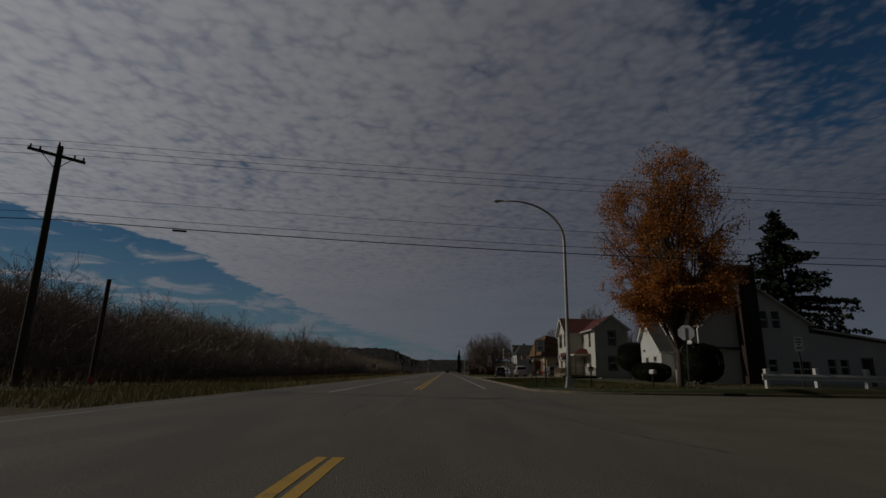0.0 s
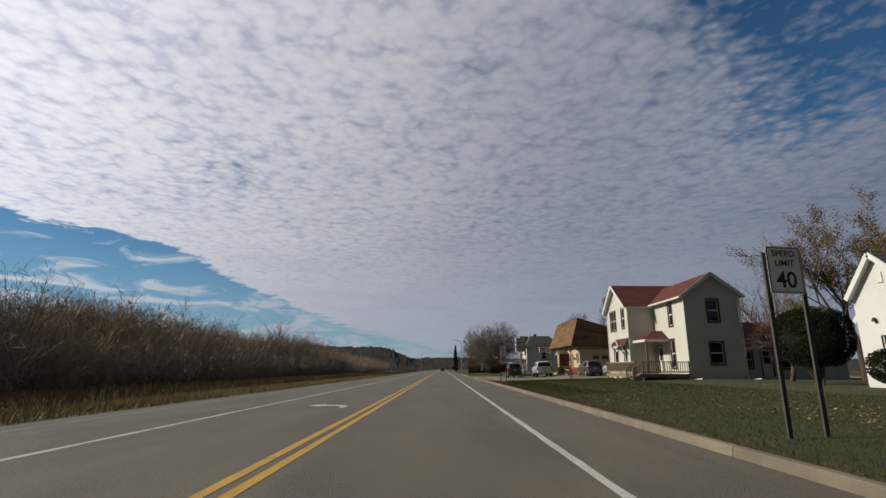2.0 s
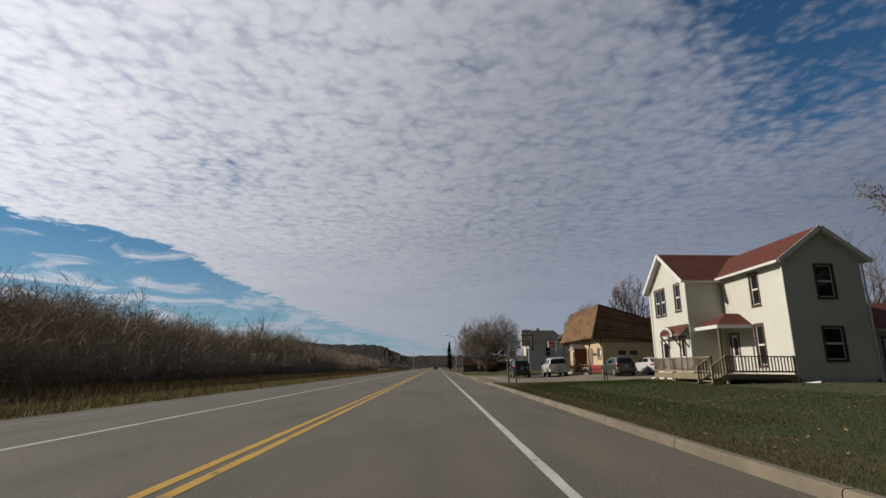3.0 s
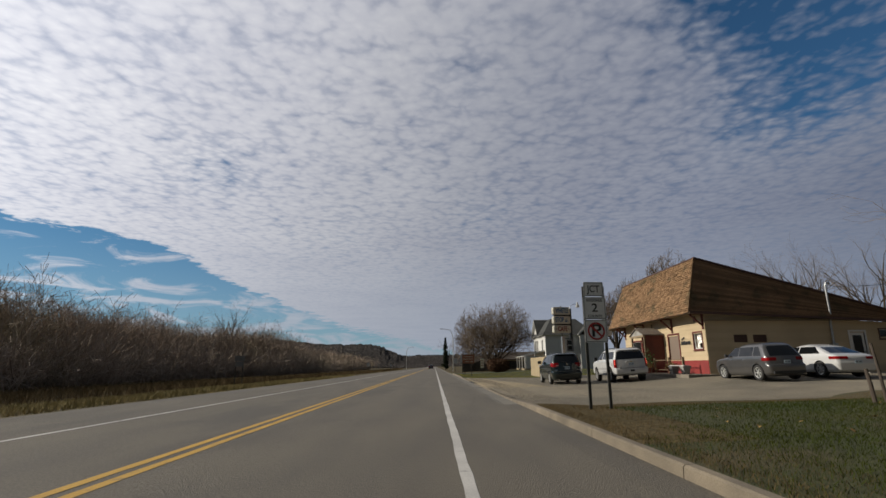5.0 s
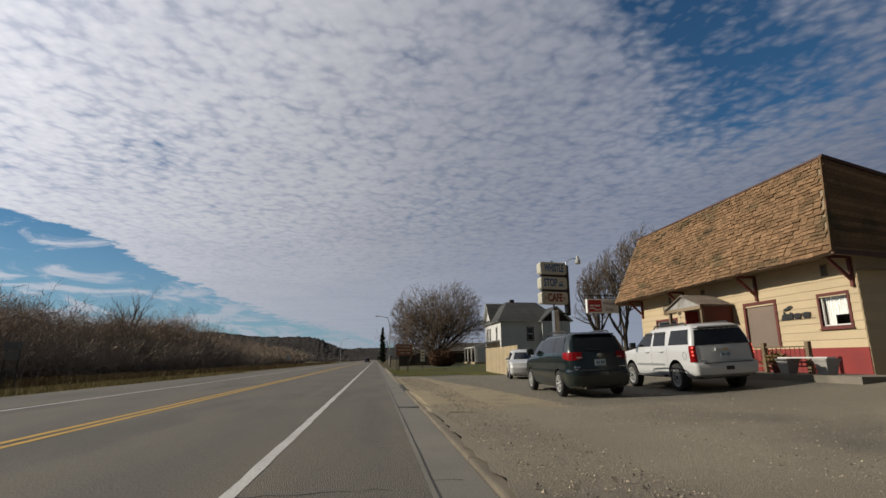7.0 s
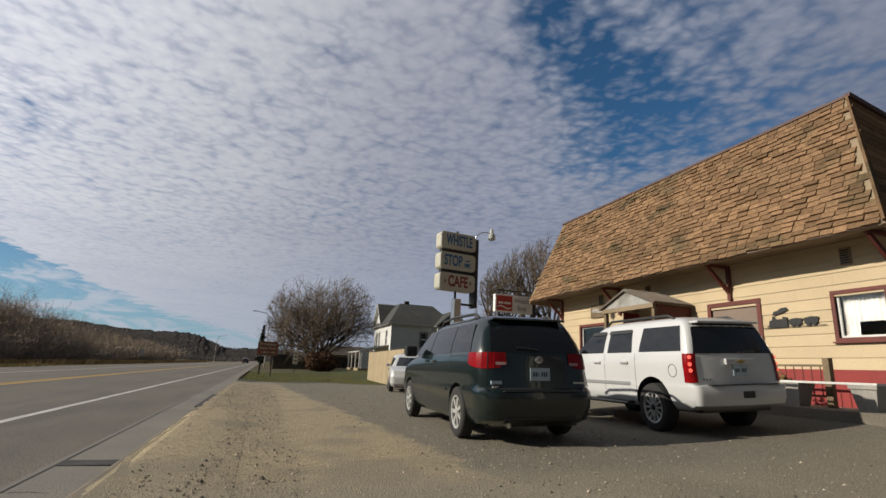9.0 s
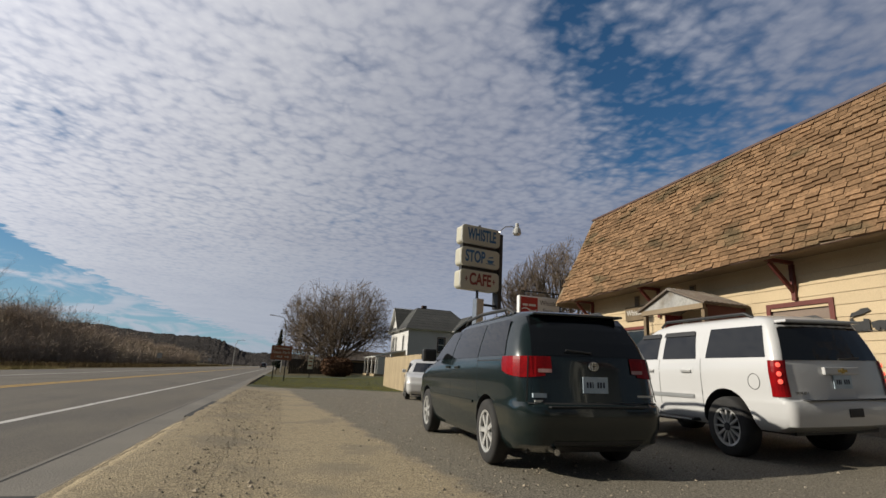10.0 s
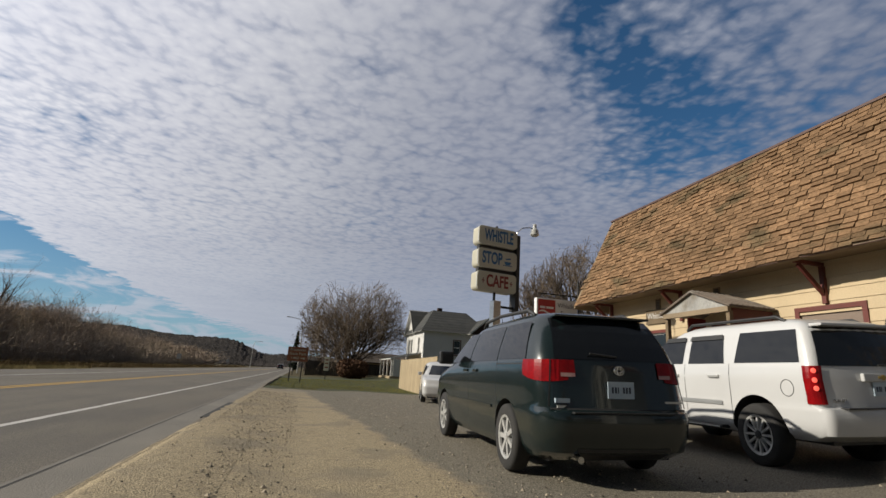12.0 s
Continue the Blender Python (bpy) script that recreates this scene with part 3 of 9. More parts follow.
def loose_stones():
    """Grit and small stones lying on the lot."""
    rng = np.random.default_rng(17)
    n = 42000
    x = 6.2 + rng.exponential(3.0, n)
    y = rng.uniform(70.8, 99, n)
    keep = x < 15.5
    x, y = x[keep], y[keep]
    n = len(x)
    r = 0.0035 + rng.exponential(0.0036, n)
    z = np.array([gz(a, b) for a, b in zip(x, y)]) + 0.022
    c = np.stack([x, y, z], 1)
    a = rng.uniform(0, 6.28, n)
    vs = [c + np.stack([np.cos(a + k), np.sin(a + k), np.zeros(n)], 1) * (r * rng.uniform(0.7, 1.3, n))[:, None] for k in (0, 1.6, 3.1, 4.7)]
    vs.append(c + np.stack([np.zeros(n), np.zeros(n), r * 0.9], 1))
    v = np.stack(vs, 1).reshape(-1, 3)
    base = (np.arange(n) * 5)[:, None]
    f = np.concatenate([base + np.array([[i, (i + 1) % 4, 4]]) for i in range(4)])
    me = bpy.data.meshes.new("loose_stones")
    me.from_pydata(v.tolist(), [], f.tolist())
    me.materials.append(M["stone"])
    tagged(new("loose_stones", me), "small loose stones and grit on the lot", "gravel", kind="stuff")


M["stone"] = mat("stone", (0.36, 0.30, 0.22), (0.16, 0.14, 0.11), 8.0, 0.9, grain=0.0, vary=0.7)
sand_drift()
loose_stones()
grate = part("gutter_grate", boxm(5.44, 5.94, 82.45, 82.72, -0.03, 0.006), M["crack"])
tagged(grate, "dark iron grate set in the concrete gutter", "drain", kind="structure")
inlet = part("kerb_inlet", boxm(5.90, 6.05, 88.5, 92.4, -0.03, 0.047), M["crack"])
tagged(inlet, "dark open slot of a kerb inlet at the lot", "drain", kind="structure")

# ---- buildings ----
M.update({
    "white_siding": mat("white_siding", (0.72, 0.71, 0.68), (0.66, 0.65, 0.62), 0.6, 0.6, 0.05, 30, grain=0.05),
    "cream_siding": mat("cream_siding", (0.65, 0.635, 0.56), (0.59, 0.575, 0.505), 0.6, 0.6, 0.05, 30, grain=0.05),
    "tan_board": mat("tan_board", (0.60, 0.47, 0.29), (0.54, 0.42, 0.26), 0.8, 0.7, 0.1, 50, grain=0.08, vary=0.05),
    "red_base": mat("red_base", (0.30, 0.035, 0.030), (0.24, 0.03, 0.027), 0.9, 0.7, 0.2, 40, grain=0.12),
    "red_trim": mat("red_trim", (0.155, 0.032, 0.022), (0.11, 0.025, 0.018), 2.0, 0.65, 0.1, 40, grain=0.12),
    "white_trim": mat("white_trim", (0.76, 0.75, 0.72), (0.68, 0.67, 0.64), 1.2, 0.5, 0.05, 30, grain=0.05),
    "brown_trim": mat("brown_trim", (0.10, 0.045, 0.03), (0.075, 0.035, 0.025), 2.0, 0.6, grain=0.1),
    "shingle": mat("shingle", (0.255, 0.155, 0.086), (0.205, 0.127, 0.071), 0.7, 0.95, 0.8, 45, grain=0.30, gscale=30, vary=0.28, third=(0.135, 0.098, 0.056), tscale=1.4, tlow=0.55, spec=0.12, stretch=(1, 0.5, 1)),
    "red_roof": mat("red_roof", (0.14, 0.032, 0.018), (0.105, 0.026, 0.016), 1.4, 0.9, 0.4, 25, grain=0.2, vary=0.12),
    "grey_roof": mat("grey_roof", (0.065, 0.066, 0.062), (0.048, 0.05, 0.05), 1.2, 0.95, 0.5, 20, grain=0.3, vary=0.12),
    "soffit": mat("soffit", (0.30, 0.225, 0.14), (0.25, 0.19, 0.12), 1.0, 0.8, 0.05, 20, grain=0.06),
    "pale_roof": mat("pale_roof", (0.42, 0.41, 0.38), (0.30, 0.295, 0.28), 1.6, 0.7, 0.15, 20, grain=0.15, third=(0.20, 0.17, 0.13), tscale=1.3),
    "brick": mat("brick", (0.050, 0.026, 0.020), (0.036, 0.020, 0.016), 3.0, 0.9, 0.4, 25, grain=0.25),
    "foundation": mat("foundation", (0.10, 0.09, 0.08), (0.075, 0.068, 0.06), 1.5, 0.95, 0.4, 20, grain=0.2),
    "deck_wood": mat("deck_wood", (0.29, 0.235, 0.15), (0.23, 0.185, 0.12), 1.5, 0.85, 0.3, 40, grain=0.2, vary=0.12),
    "post_wood": mat("post_wood", (0.20, 0.145, 0.085), (0.15, 0.11, 0.065), 2.0, 0.85, 0.3, 40, grain=0.2, vary=0.1),
    "fence_wood": mat("fence_wood", (0.42, 0.33, 0.20), (0.36, 0.28, 0.17), 1.5, 0.85, 0.2, 40, grain=0.15, vary=0.12),
    "dark_wood": mat("dark_wood", (0.04, 0.038, 0.036), (0.055, 0.05, 0.045), 1.5, 0.9, 0.2, 20, grain=0.2, vary=0.15),
    "panel": mat("panel", (0.235, 0.175, 0.135), (0.195, 0.15, 0.118), 0.8, 0.7, 0.05, 20, grain=0.06),
    "pane": glass("pane"),
    "cloth": mat("cloth", (0.70, 0.69, 0.66), (0.60, 0.59, 0.57), 3.0, 0.9, grain=0.05),
    "interior": mat("interior", (0.03, 0.028, 0.025), (0.02, 0.02, 0.02), 1.0, 0.9),
    "black": mat("black", (0.012, 0.012, 0.012), (0.02, 0.02, 0.02), 3.0, 0.6, grain=0.1),
    "galvanised": mat("galvanised", (0.52, 0.53, 0.54), (0.40, 0.41, 0.42), 4.0, 0.35, metal=0.9, grain=0.12),
    "rusty_roof": mat("rusty_roof", (0.16, 0.122, 0.09), (0.115, 0.09, 0.07), 1.6, 0.75, 0.2, 20, grain=0.2, third=(0.22, 0.20, 0.17), tscale=1.3),
    "green_glass": mat("green_glass", (0.20, 0.235, 0.17), (0.17, 0.20, 0.145), 1.0, 0.35, grain=0.05),
    "planter": mat("planter", (0.38, 0.36, 0.33), (0.30, 0.285, 0.26), 2.0, 0.8, 0.2, 30, grain=0.12),
})
clear = bpy.data.materials.new("clear_glass")
clear.use_nodes = True
_b = clear.node_tree.nodes["Principled BSDF"]
_b.inputs["Transmission Weight"].default_value, _b.inputs["Roughness"].default_value, _b.inputs["IOR"].default_value = 1.0, 0.0, 1.45
M["clear"] = clear


class Wall:
    """A wall's plane: origin, the level direction along it, and its outward side."""

    def __init__(self, o, along, out):
        self.o, self.a, self.n = Vector(o), Vector(along), Vector(out)

    def at(self, s, z, d=0.0):
        p = self.o + self.a * s + self.n * d
        return Vector((p.x, p.y, z))


def span(outline, z):
    """The interval of s in which a convex outline of (s, z) meets the level z."""
    hits = []
    for (s0, z0), (s1, z1) in zip(outline, outline[1:] + outline[:1]):
        if abs(z1 - z0) < 1e-9:
            if abs(z - z0) < 1e-6:
                hits += [s0, s1]
        elif min(z0, z1) - 1e-6 <= z <= max(z0, z1) + 1e-6:
            hits.append(s0 + (s1 - s0) * (z - z0) / (z1 - z0))
    return (min(hits), max(hits)) if hits else None


def strips(outline, holes, z0, z1):
    """The pieces (s at the foot, s at the head) of a level band of the outline with the holes left out."""
    a, b = span(outline, z0 + 1e-4), span(outline, z1 - 1e-4)
    if not a or not b:
        return []
    out = [(a[0], a[1], b[0], b[1])]
    for h0, h1, y0, y1 in holes:
        if min(z1, y1) - max(z0, y0) < 0.4 * (z1 - z0):
            continue
        nxt = []
        for p, q, r, t in out:
            if h1 <= p or h0 >= q:
                nxt.append((p, q, r, t))
                continue
            if h0 > p:
                nxt.append((p, h0, min(r, h0), h0))
            if h1 < q:
                nxt.append((h1, q, h1, max(t, h1)))
        out = nxt
    return [p for p in out if p[1] - p[0] > 0.02]


def slab(bm, w, p, q, r, t, z0, z1, d0, d1, d2=None):
    """A board between the levels z0 and z1: from depth d0 out to d1 at its foot and d2 at its head."""
    d2 = d1 if d2 is None else d2
    v = [bm.verts.new(w.at(*c)) for c in ((p, z0, d0), (q, z0, d0), (q, z0, d1), (p, z0, d1), (r, z1, d0), (t, z1, d0), (t, z1, d2), (r, z1, d2))]
    for f in ((0, 3, 2, 1), (4, 5, 6, 7), (0, 1, 5, 4), (1, 2, 6, 5), (2, 3, 7, 6), (3, 0, 4, 7)):
        bm.faces.new([v[i] for i in f])


def wall_core(bm, w, outline, holes, thick=0.14):
    zs = sorted({round(z, 4) for _, z in outline} | {round(z, 4) for h in holes for z in h[2:]})
    for z0, z1 in zip(zs, zs[1:]):
        if z1 - z0 > 0.01:
            for p, q, r, t in strips(outline, holes, z0, z1):
                slab(bm, w, p, q, r, t, z0, z1, -thick, 0)
    bmesh.ops.recalc_face_normals(bm, faces=bm.faces)


def siding(w, outline, holes, z0, z1, step, material, core_mat, parent, name="wall", single=False, label=""):
    """A wall with its thickness and lapped boards on it."""
    core = bmesh.new()
    wall_core(core, w, outline, holes)
    bmesh.ops.remove_doubles(core, verts=core.verts, dist=0.0005)
    wall = part(name, core, core_mat, parent, label)
    bm = bmesh.new()
    z = z0
    rng = random.Random(int(z0 * 100) + int(w.o.x * 10))
    while z < z1 - 0.03:
        zt = min(z + step, z1)
        for p, q, r, t in strips(outline, holes, z, zt):
            cuts = [p]
            while single and q - cuts[-1] > 4.6:
                cuts.append(cuts[-1] + rng.uniform(2.6, 4.0))
            for a, b in zip(cuts, cuts[1:] + [q]):
                target = bmesh.new() if single else bm
                slab(target, w, a, b - (0.004 if b < q else 0), max(a, r) if a == p else a, min(b, t) if b == q else b, z - 0.012, zt, 0.001, 0.024 if step > 0.15 else 0.018, 0.006)
                if single:
                    bmesh.ops.recalc_face_normals(target, faces=target.faces)
                    part("board", target, material, wall)
        z = zt
    if not single:
        bmesh.ops.recalc_face_normals(bm, faces=bm.faces)
        tagged(part("siding", bm, material, wall), kind="stuff")
    else:
        bm.free()
    return wall


def window(w, s0, s1, z0, z1, trim, parent, sashes=2, pane="pane", name="window", width=0.09, curtain=False):
    """A framed sash window set into its opening."""
    bm = bmesh.new()
    for a, b, c, d in ((s0 - width, s0, z0 - width, z1 + width), (s1, s1 + width, z0 - width, z1 + width), (s0, s1, z1, z1 + width), (s0, s1, z0 - width, z0)):
        slab(bm, w, a, b, a, b, c, d, -0.10, 0.045)
    bmesh.ops.recalc_face_normals(bm, faces=bm.faces)
    win = part(name, bm, trim, parent)
    bm = bmesh.new()
    k = 0.045
    zs = [z0 + (z1 - z0) * i / sashes for i in range(sashes + 1)]
    for a, b in zip(zs, zs[1:]):
        for p, q, c, d in ((s0, s0 + k, a, b), (s1 - k, s1, a, b), (s0 + k, s1 - k, a, a + k), (s0 + k, s1 - k, b - k, b)):
            slab(bm, w, p, q, p, q, c, d, -0.07, -0.03)
    bmesh.ops.recalc_face_normals(bm, faces=bm.faces)
    part("sash", bm, M["white_trim"], win)
    bm = bmesh.new()
    slab(bm, w, s0, s1, s0, s1, z0, z1, -0.056, -0.05)
    bmesh.ops.recalc_face_normals(bm, faces=bm.faces)
    glazing = part("pane", bm, M[pane], win)
    if pane == "clear":
        glazing.visible_shadow = False
    bm = bmesh.new()
    slab(bm, w, s0 - width - 0.03, s1 + width + 0.03, s0 - width - 0.03, s1 + width + 0.03, z0 - width - 0.03, z0 - width, -0.02, 0.085)
    bmesh.ops.recalc_face_normals(bm, faces=bm.faces)
    part("sill", bm, trim, win)
    if curtain:
        bm = bmesh.new()
        n = 40
        top, low = [], []
        for i in range(n + 1):
            s = s0 + 0.02 + (s1 - s0 - 0.04) * i / n
            d = -0.16 + 0.018 * math.sin(i * 1.5)
            drop = z0 + (0.32 if 0.30 < i / n < 0.97 else 0.02)
            top.append(bm.verts.new(w.at(s, z1, d)))
            low.append(bm.verts.new(w.at(s, drop, d)))
        for i in range(n):
            bm.faces.new((low[i], low[i + 1], top[i + 1], top[i]))
        part("curtain", bm, M["cloth"], win, "white gathered curtain")
    return win


def door(w, s0, s1, z0, z1, trim, leaf, parent, glazed=True):
    bm = bmesh.new()
    for a, b, c, d in ((s0 - 0.09, s0, z0, z1 + 0.09), (s1, s1 + 0.09, z0, z1 + 0.09), (s0, s1, z1, z1 + 0.09)):
        slab(bm, w, a, b, a, b, c, d, -0.10, 0.04)
    slab(bm, w, s0, s1, s0, s1, z0, z1, -0.08, -0.05)
    bmesh.ops.recalc_face_normals(bm, faces=bm.faces)
    d = part("door", bm, trim, parent)
    bm = bmesh.new()
    slab(bm, w, s0 + 0.02, s1 - 0.02, s0 + 0.02, s1 - 0.02, z0 + 0.02, z1 - 0.02, -0.05, -0.02)
    bmesh.ops.recalc_face_normals(bm, faces=bm.faces)
    part("leaf", bm, leaf, d)
    if glazed:
        bm = bmesh.new()
        slab(bm, w, s0 + 0.15, s1 - 0.15, s0 + 0.15, s1 - 0.15, z0 + (z1 - z0) * 0.45, z1 - 0.18, -0.02, -0.014)
        bmesh.ops.recalc_face_normals(bm, faces=bm.faces)
        part("pane", bm, M["pane"], d)
    bm = bmesh.new()
    slab(bm, w, s1 - 0.12, s1 - 0.07, s1 - 0.12, s1 - 0.07, z0 + 0.95, z0 + 1.05, -0.02, 0.04)
    part("handle", bm, M["galvanised"], d)
    return d


def roof_plane(pts, parent, material, thick=0.10, rows=0, name="roof_slope", edge=None):
    """A roof slope of four corners (foot a, foot b, head b, head a) with thickness and rows of shingle edges."""
    a, b, c, d = [Vector(p) for p in pts]
    n = (b - a).cross(d - a).normalized()
    if n.z < 0:
        n = -n
    bm = bmesh.new()
    top = [bm.verts.new(p) for p in (a, b, c, d)]
    low = [bm.verts.new(p - n * thick) for p in (a, b, c, d)]
    bm.faces.new(top), bm.faces.new(low[::-1])
    for i in range(4):
        bm.faces.new((top[i], low[i], low[(i + 1) % 4], top[(i + 1) % 4]))
    bmesh.ops.recalc_face_normals(bm, faces=bm.faces)
    ob = part(name, bm, edge or material, parent)
    if rows:
        for r in range(rows):
            bm = bmesh.new()
            t0, t1 = r / rows, min(1.0, (r + 1.25) / rows)
            p, q, s, t = a.lerp(d, t0), b.lerp(c, t0), b.lerp(c, t1), a.lerp(d, t1)
            v = [bm.verts.new(x) for x in (p + n * 0.004, q + n * 0.004, q + n * 0.022, p + n * 0.022, s + n * 0.005, t + n * 0.005)]
            bm.faces.new((v[0], v[1], v[2], v[3])), bm.faces.new((v[3], v[2], v[4], v[5]))
            bmesh.ops.recalc_face_normals(bm, faces=bm.faces)
            part("shingle_course", bm, material, ob)
    return ob


def flat_panel(name, pts, thick, material, parent, label=""):
    """A flat piece through four points with a thickness."""
    a, b, c, d = [Vector(p) for p in pts]
    n = (b - a).cross(d - a).normalized() * thick
    bm = bmesh.new()
    t, l = [bm.verts.new(p + n / 2) for p in (a, b, c, d)], [bm.verts.new(p - n / 2) for p in (a, b, c, d)]
    bm.faces.new(t), bm.faces.new(l[::-1])
    for i in range(4):
        bm.faces.new((t[i], l[i], l[(i + 1) % 4], t[(i + 1) % 4]))
    bmesh.ops.recalc_face_normals(bm, faces=bm.faces)
    return part(name, bm, material, parent, label)


def bar(name, a, b, w, material, parent, h=None, label=""):
    """A straight squared bar from a to b."""
    a, b = Vector(a), Vector(b)
    d = (b - a).normalized()
    up = Vector((0, 0, 1)) if abs(d.z) < 0.9 else Vector((0, 1, 0))
    s = d.cross(up).normalized()
    u = s.cross(d)
    h = h or w
    bm = bmesh.new()
    rings = [[bm.verts.new(p + s * i * w / 2 + u * j * h / 2) for i, j in ((-1, -1), (1, -1), (1, 1), (-1, 1))] for p in (a, b)]
    for i in range(4):
        bm.faces.new((rings[0][i], rings[0][(i + 1) % 4], rings[1][(i + 1) % 4], rings[1][i]))
    bm.faces.new(rings[0][::-1]), bm.faces.new(rings[1])
    bmesh.ops.recalc_face_normals(bm, faces=bm.faces)
    return part(name, bm, material, parent, label)


def cream_house():
    h = thing("house", pose(0, 0, 0), "two-storey cream-sided house with red roofs and wooden porch", "house")
    cs, tr = M["cream_siding"], M["brown_trim"]
    base, eave = 0.42, 6.38
    # main block: front to the road, gable towards the side street
    xf, xb, y0, y1, xr, zr = 19.05, 22.85, 58.3, 63.55, 20.98, 7.82
    front = Wall((xf, y1, 0), (0, -1, 0), (-1, 0, 0))
    L = y1 - y0
    holes = [(2.72, 3.32, 4.35, 5.93), (2.63, 3.25, 1.3, 3.3), (0.35, 1.05, 0.9, 2.95)]
    siding(front, [(0, base), (L, base), (L, eave), (0, eave)], holes, base + 0.3, eave, 0.115, cs, cs, h)
    window(front, *holes[0], tr, h)
    window(front, *holes[1], tr, h)
    door(front, *holes[2], tr, M["white_trim"], h)
    gable = Wall((xf, y0, 0), (1, 0, 0), (0, -1, 0))
    W = xb - xf
    gh = [(1.6, 2.38, 4.45, 5.98), (1.5, 2.4, 1.55, 3.0)]
    siding(gable, [(0, base), (W, base), (W, eave), (xr - xf, zr - 0.1), (0, eave)], gh, base + 0.3, zr - 0.12, 0.115, cs, cs, h)
    for o in gh:
        window(gable, *o, tr, h)
    back = Wall((xb, y0, 0), (0, 1, 0), (1, 0, 0))
    siding(back, [(0, base), (10.05, base), (10.05, eave), (0, eave)], [], base + 0.3, eave, 0.115, cs, cs, h)
    # wing: gable to the road
    wx, wy0, wy1, wr, wz, we = 16.95, 63.6, 68.35, 66.1, 8.15, 6.25
    wing = Wall((wx, wy1, 0), (0, -1, 0), (-1, 0, 0))
    WL_ = wy1 - wy0
    wh = [(0.7, 1.32, 4.4, 6.03), (1.47, 2.09, 4.4, 6.03), (3.44, 4.06, 4.48, 6.05), (1.1, 2.0, 0.9, 2.8), (3.5, 4.1, 0.9, 2.9)]
    siding(wing, [(0, base), (WL_, base), (WL_, we), (wy1 - wr, wz - 0.1), (0, we)], wh, base + 0.3, wz - 0.12, 0.115, cs, cs, h)
    for o in wh[:3]:
        window(wing, *o, tr, h, width=0.07)
    for o in wh[3:]:
        door(wing, *o, tr, M["white_trim"], h)
    side = Wall((wx, wy0, 0), (1, 0, 0), (0, -1, 0))
    siding(side, [(0, base), (xf - wx, base), (xf - wx, we), (0, we)], [], base + 0.3, we, 0.115, cs, cs, h)
    far = Wall((xb, wy1, 0), (-1, 0, 0), (0, 1, 0))
    siding(far, [(0, base), (xb - wx, base), (xb - wx, we), (0, we)], [], base + 0.3, we, 0.115, cs, cs, h)
    # foundation
    part("foundation", box(box(bmesh.new(), xf + 0.01, xb - 0.01, y0 + 0.01, wy1, -0.1, base + 0.3), wx + 0.01, xf, wy0 + 0.01, wy1 - 0.01, -0.1, base + 0.3), M["foundation"], h)
    # roofs
    o = 0.35
    k = (zr - eave) / (xr - xf)
    roof_plane([(xf - o, y0 - o, eave - o * k + 0.08), (xf - o, wy0 + 0.4, eave - o * k + 0.08), (xr, wy0 + 2.2, zr + 0.08), (xr, y0 - o, zr + 0.08)], h, M["red_roof"], 0.12, 14, edge=M["white_trim"])
    roof_plane([(xb + o, wy1, eave - o * k + 0.08), (xb + o, y0 - o, eave - o * k + 0.08), (xr, y0 - o, zr + 0.08), (xr, wy1, zr + 0.08)], h, M["red_roof"], 0.12, 14, edge=M["white_trim"])
    kw = (wz - we) / (wr - wy0)
    roof_plane([(xb + o, wy0 - o, we - o * kw + 0.08), (wx - o, wy0 - o, we - o * kw + 0.08), (wx - o, wr, wz + 0.08), (xb + o, wr, wz + 0.08)], h, M["red_roof"], 0.12, 14, edge=M["white_trim"])
    roof_plane([(wx - o, wy1 + o, we - o * kw + 0.08), (xb + o, wy1 + o, we - o * kw + 0.08), (xb + o, wr, wz + 0.08), (wx - o, wr, wz + 0.08)], h, M["red_roof"], 0.12, 14, edge=M["white_trim"])
    for a, b in (((wx - o - 0.02, wy0 - o, we - o * kw), (wx - o - 0.02, wr, wz)), ((wx - o - 0.02, wr, wz), (wx - o - 0.02, wy1 + o, we - o * kw)),
                 ((xf - o, y0 - o - 0.02, eave - o * k), (xr, y0 - o - 0.02, zr)), ((xr, y0 - o - 0.02, zr), (xb + o, y0 - o - 0.02, eave - o * k))):
        bar("rake_board", a, b, 0.04, M["white_trim"], h, 0.22)
    bar("gutter", (xf - o - 0.06, y0 - o, eave - o * k), (xf - o - 0.06, wy0 - 0.1, eave - o * k), 0.12, M["white_trim"], h)
    for (x, y) in ((xf - 0.06, y0 - 0.06), (xb + 0.06, y0 - 0.06)):
        bm = bmesh.new()
        tube(bm, [(x, y + 0.0, eave - 0.2), (x, y, 0.55), (x + 0.02, y - 0.1, 0.45), (x + 0.25, y - 1.05, gz(x, y - 1) + 0.05)], 0.045, 8)
        part("downspout", bm, M["white_trim"], h, "white downspout with a ground extension")
    bar("corner_board", (wx - 0.012, wy1 + 0.012, base), (wx - 0.012, wy1 + 0.012, we), 0.10, M["white_trim"], h)
    part("downspout", tube(bmesh.new(), [(wx - 0.28, wy1 + 0.32, we - 0.32), (wx - 0.2, wy1 + 0.2, we - 0.5), (wx - 0.02, wy1 + 0.1, we - 0.62), (wx, wy1 + 0.1, 0.75), (wx + 0.02, wy1 + 0.25, 0.55), (wx + 0.05, wy1 + 1.45, 0.33)], 0.055, 8), M["white_trim"], h, "white downspout with a ground extension")
    bar("gutter", (wx - o, wy1 + o + 0.05, we - o * kw), (xb + o, wy1 + o + 0.05, we - o * kw), 0.11, M["white_trim"], h)
    # porch roof in the corner of the two blocks
    ew, es, er = 17.27, 61.3, 4.05
    roof_plane([(ew, 63.58, 3.35), (ew, es, 3.35), (18.3, 62.2, er), (18.3, 62.35, er)], h, M["red_roof"], 0.08, 8, "porch_roof", M["white_trim"])
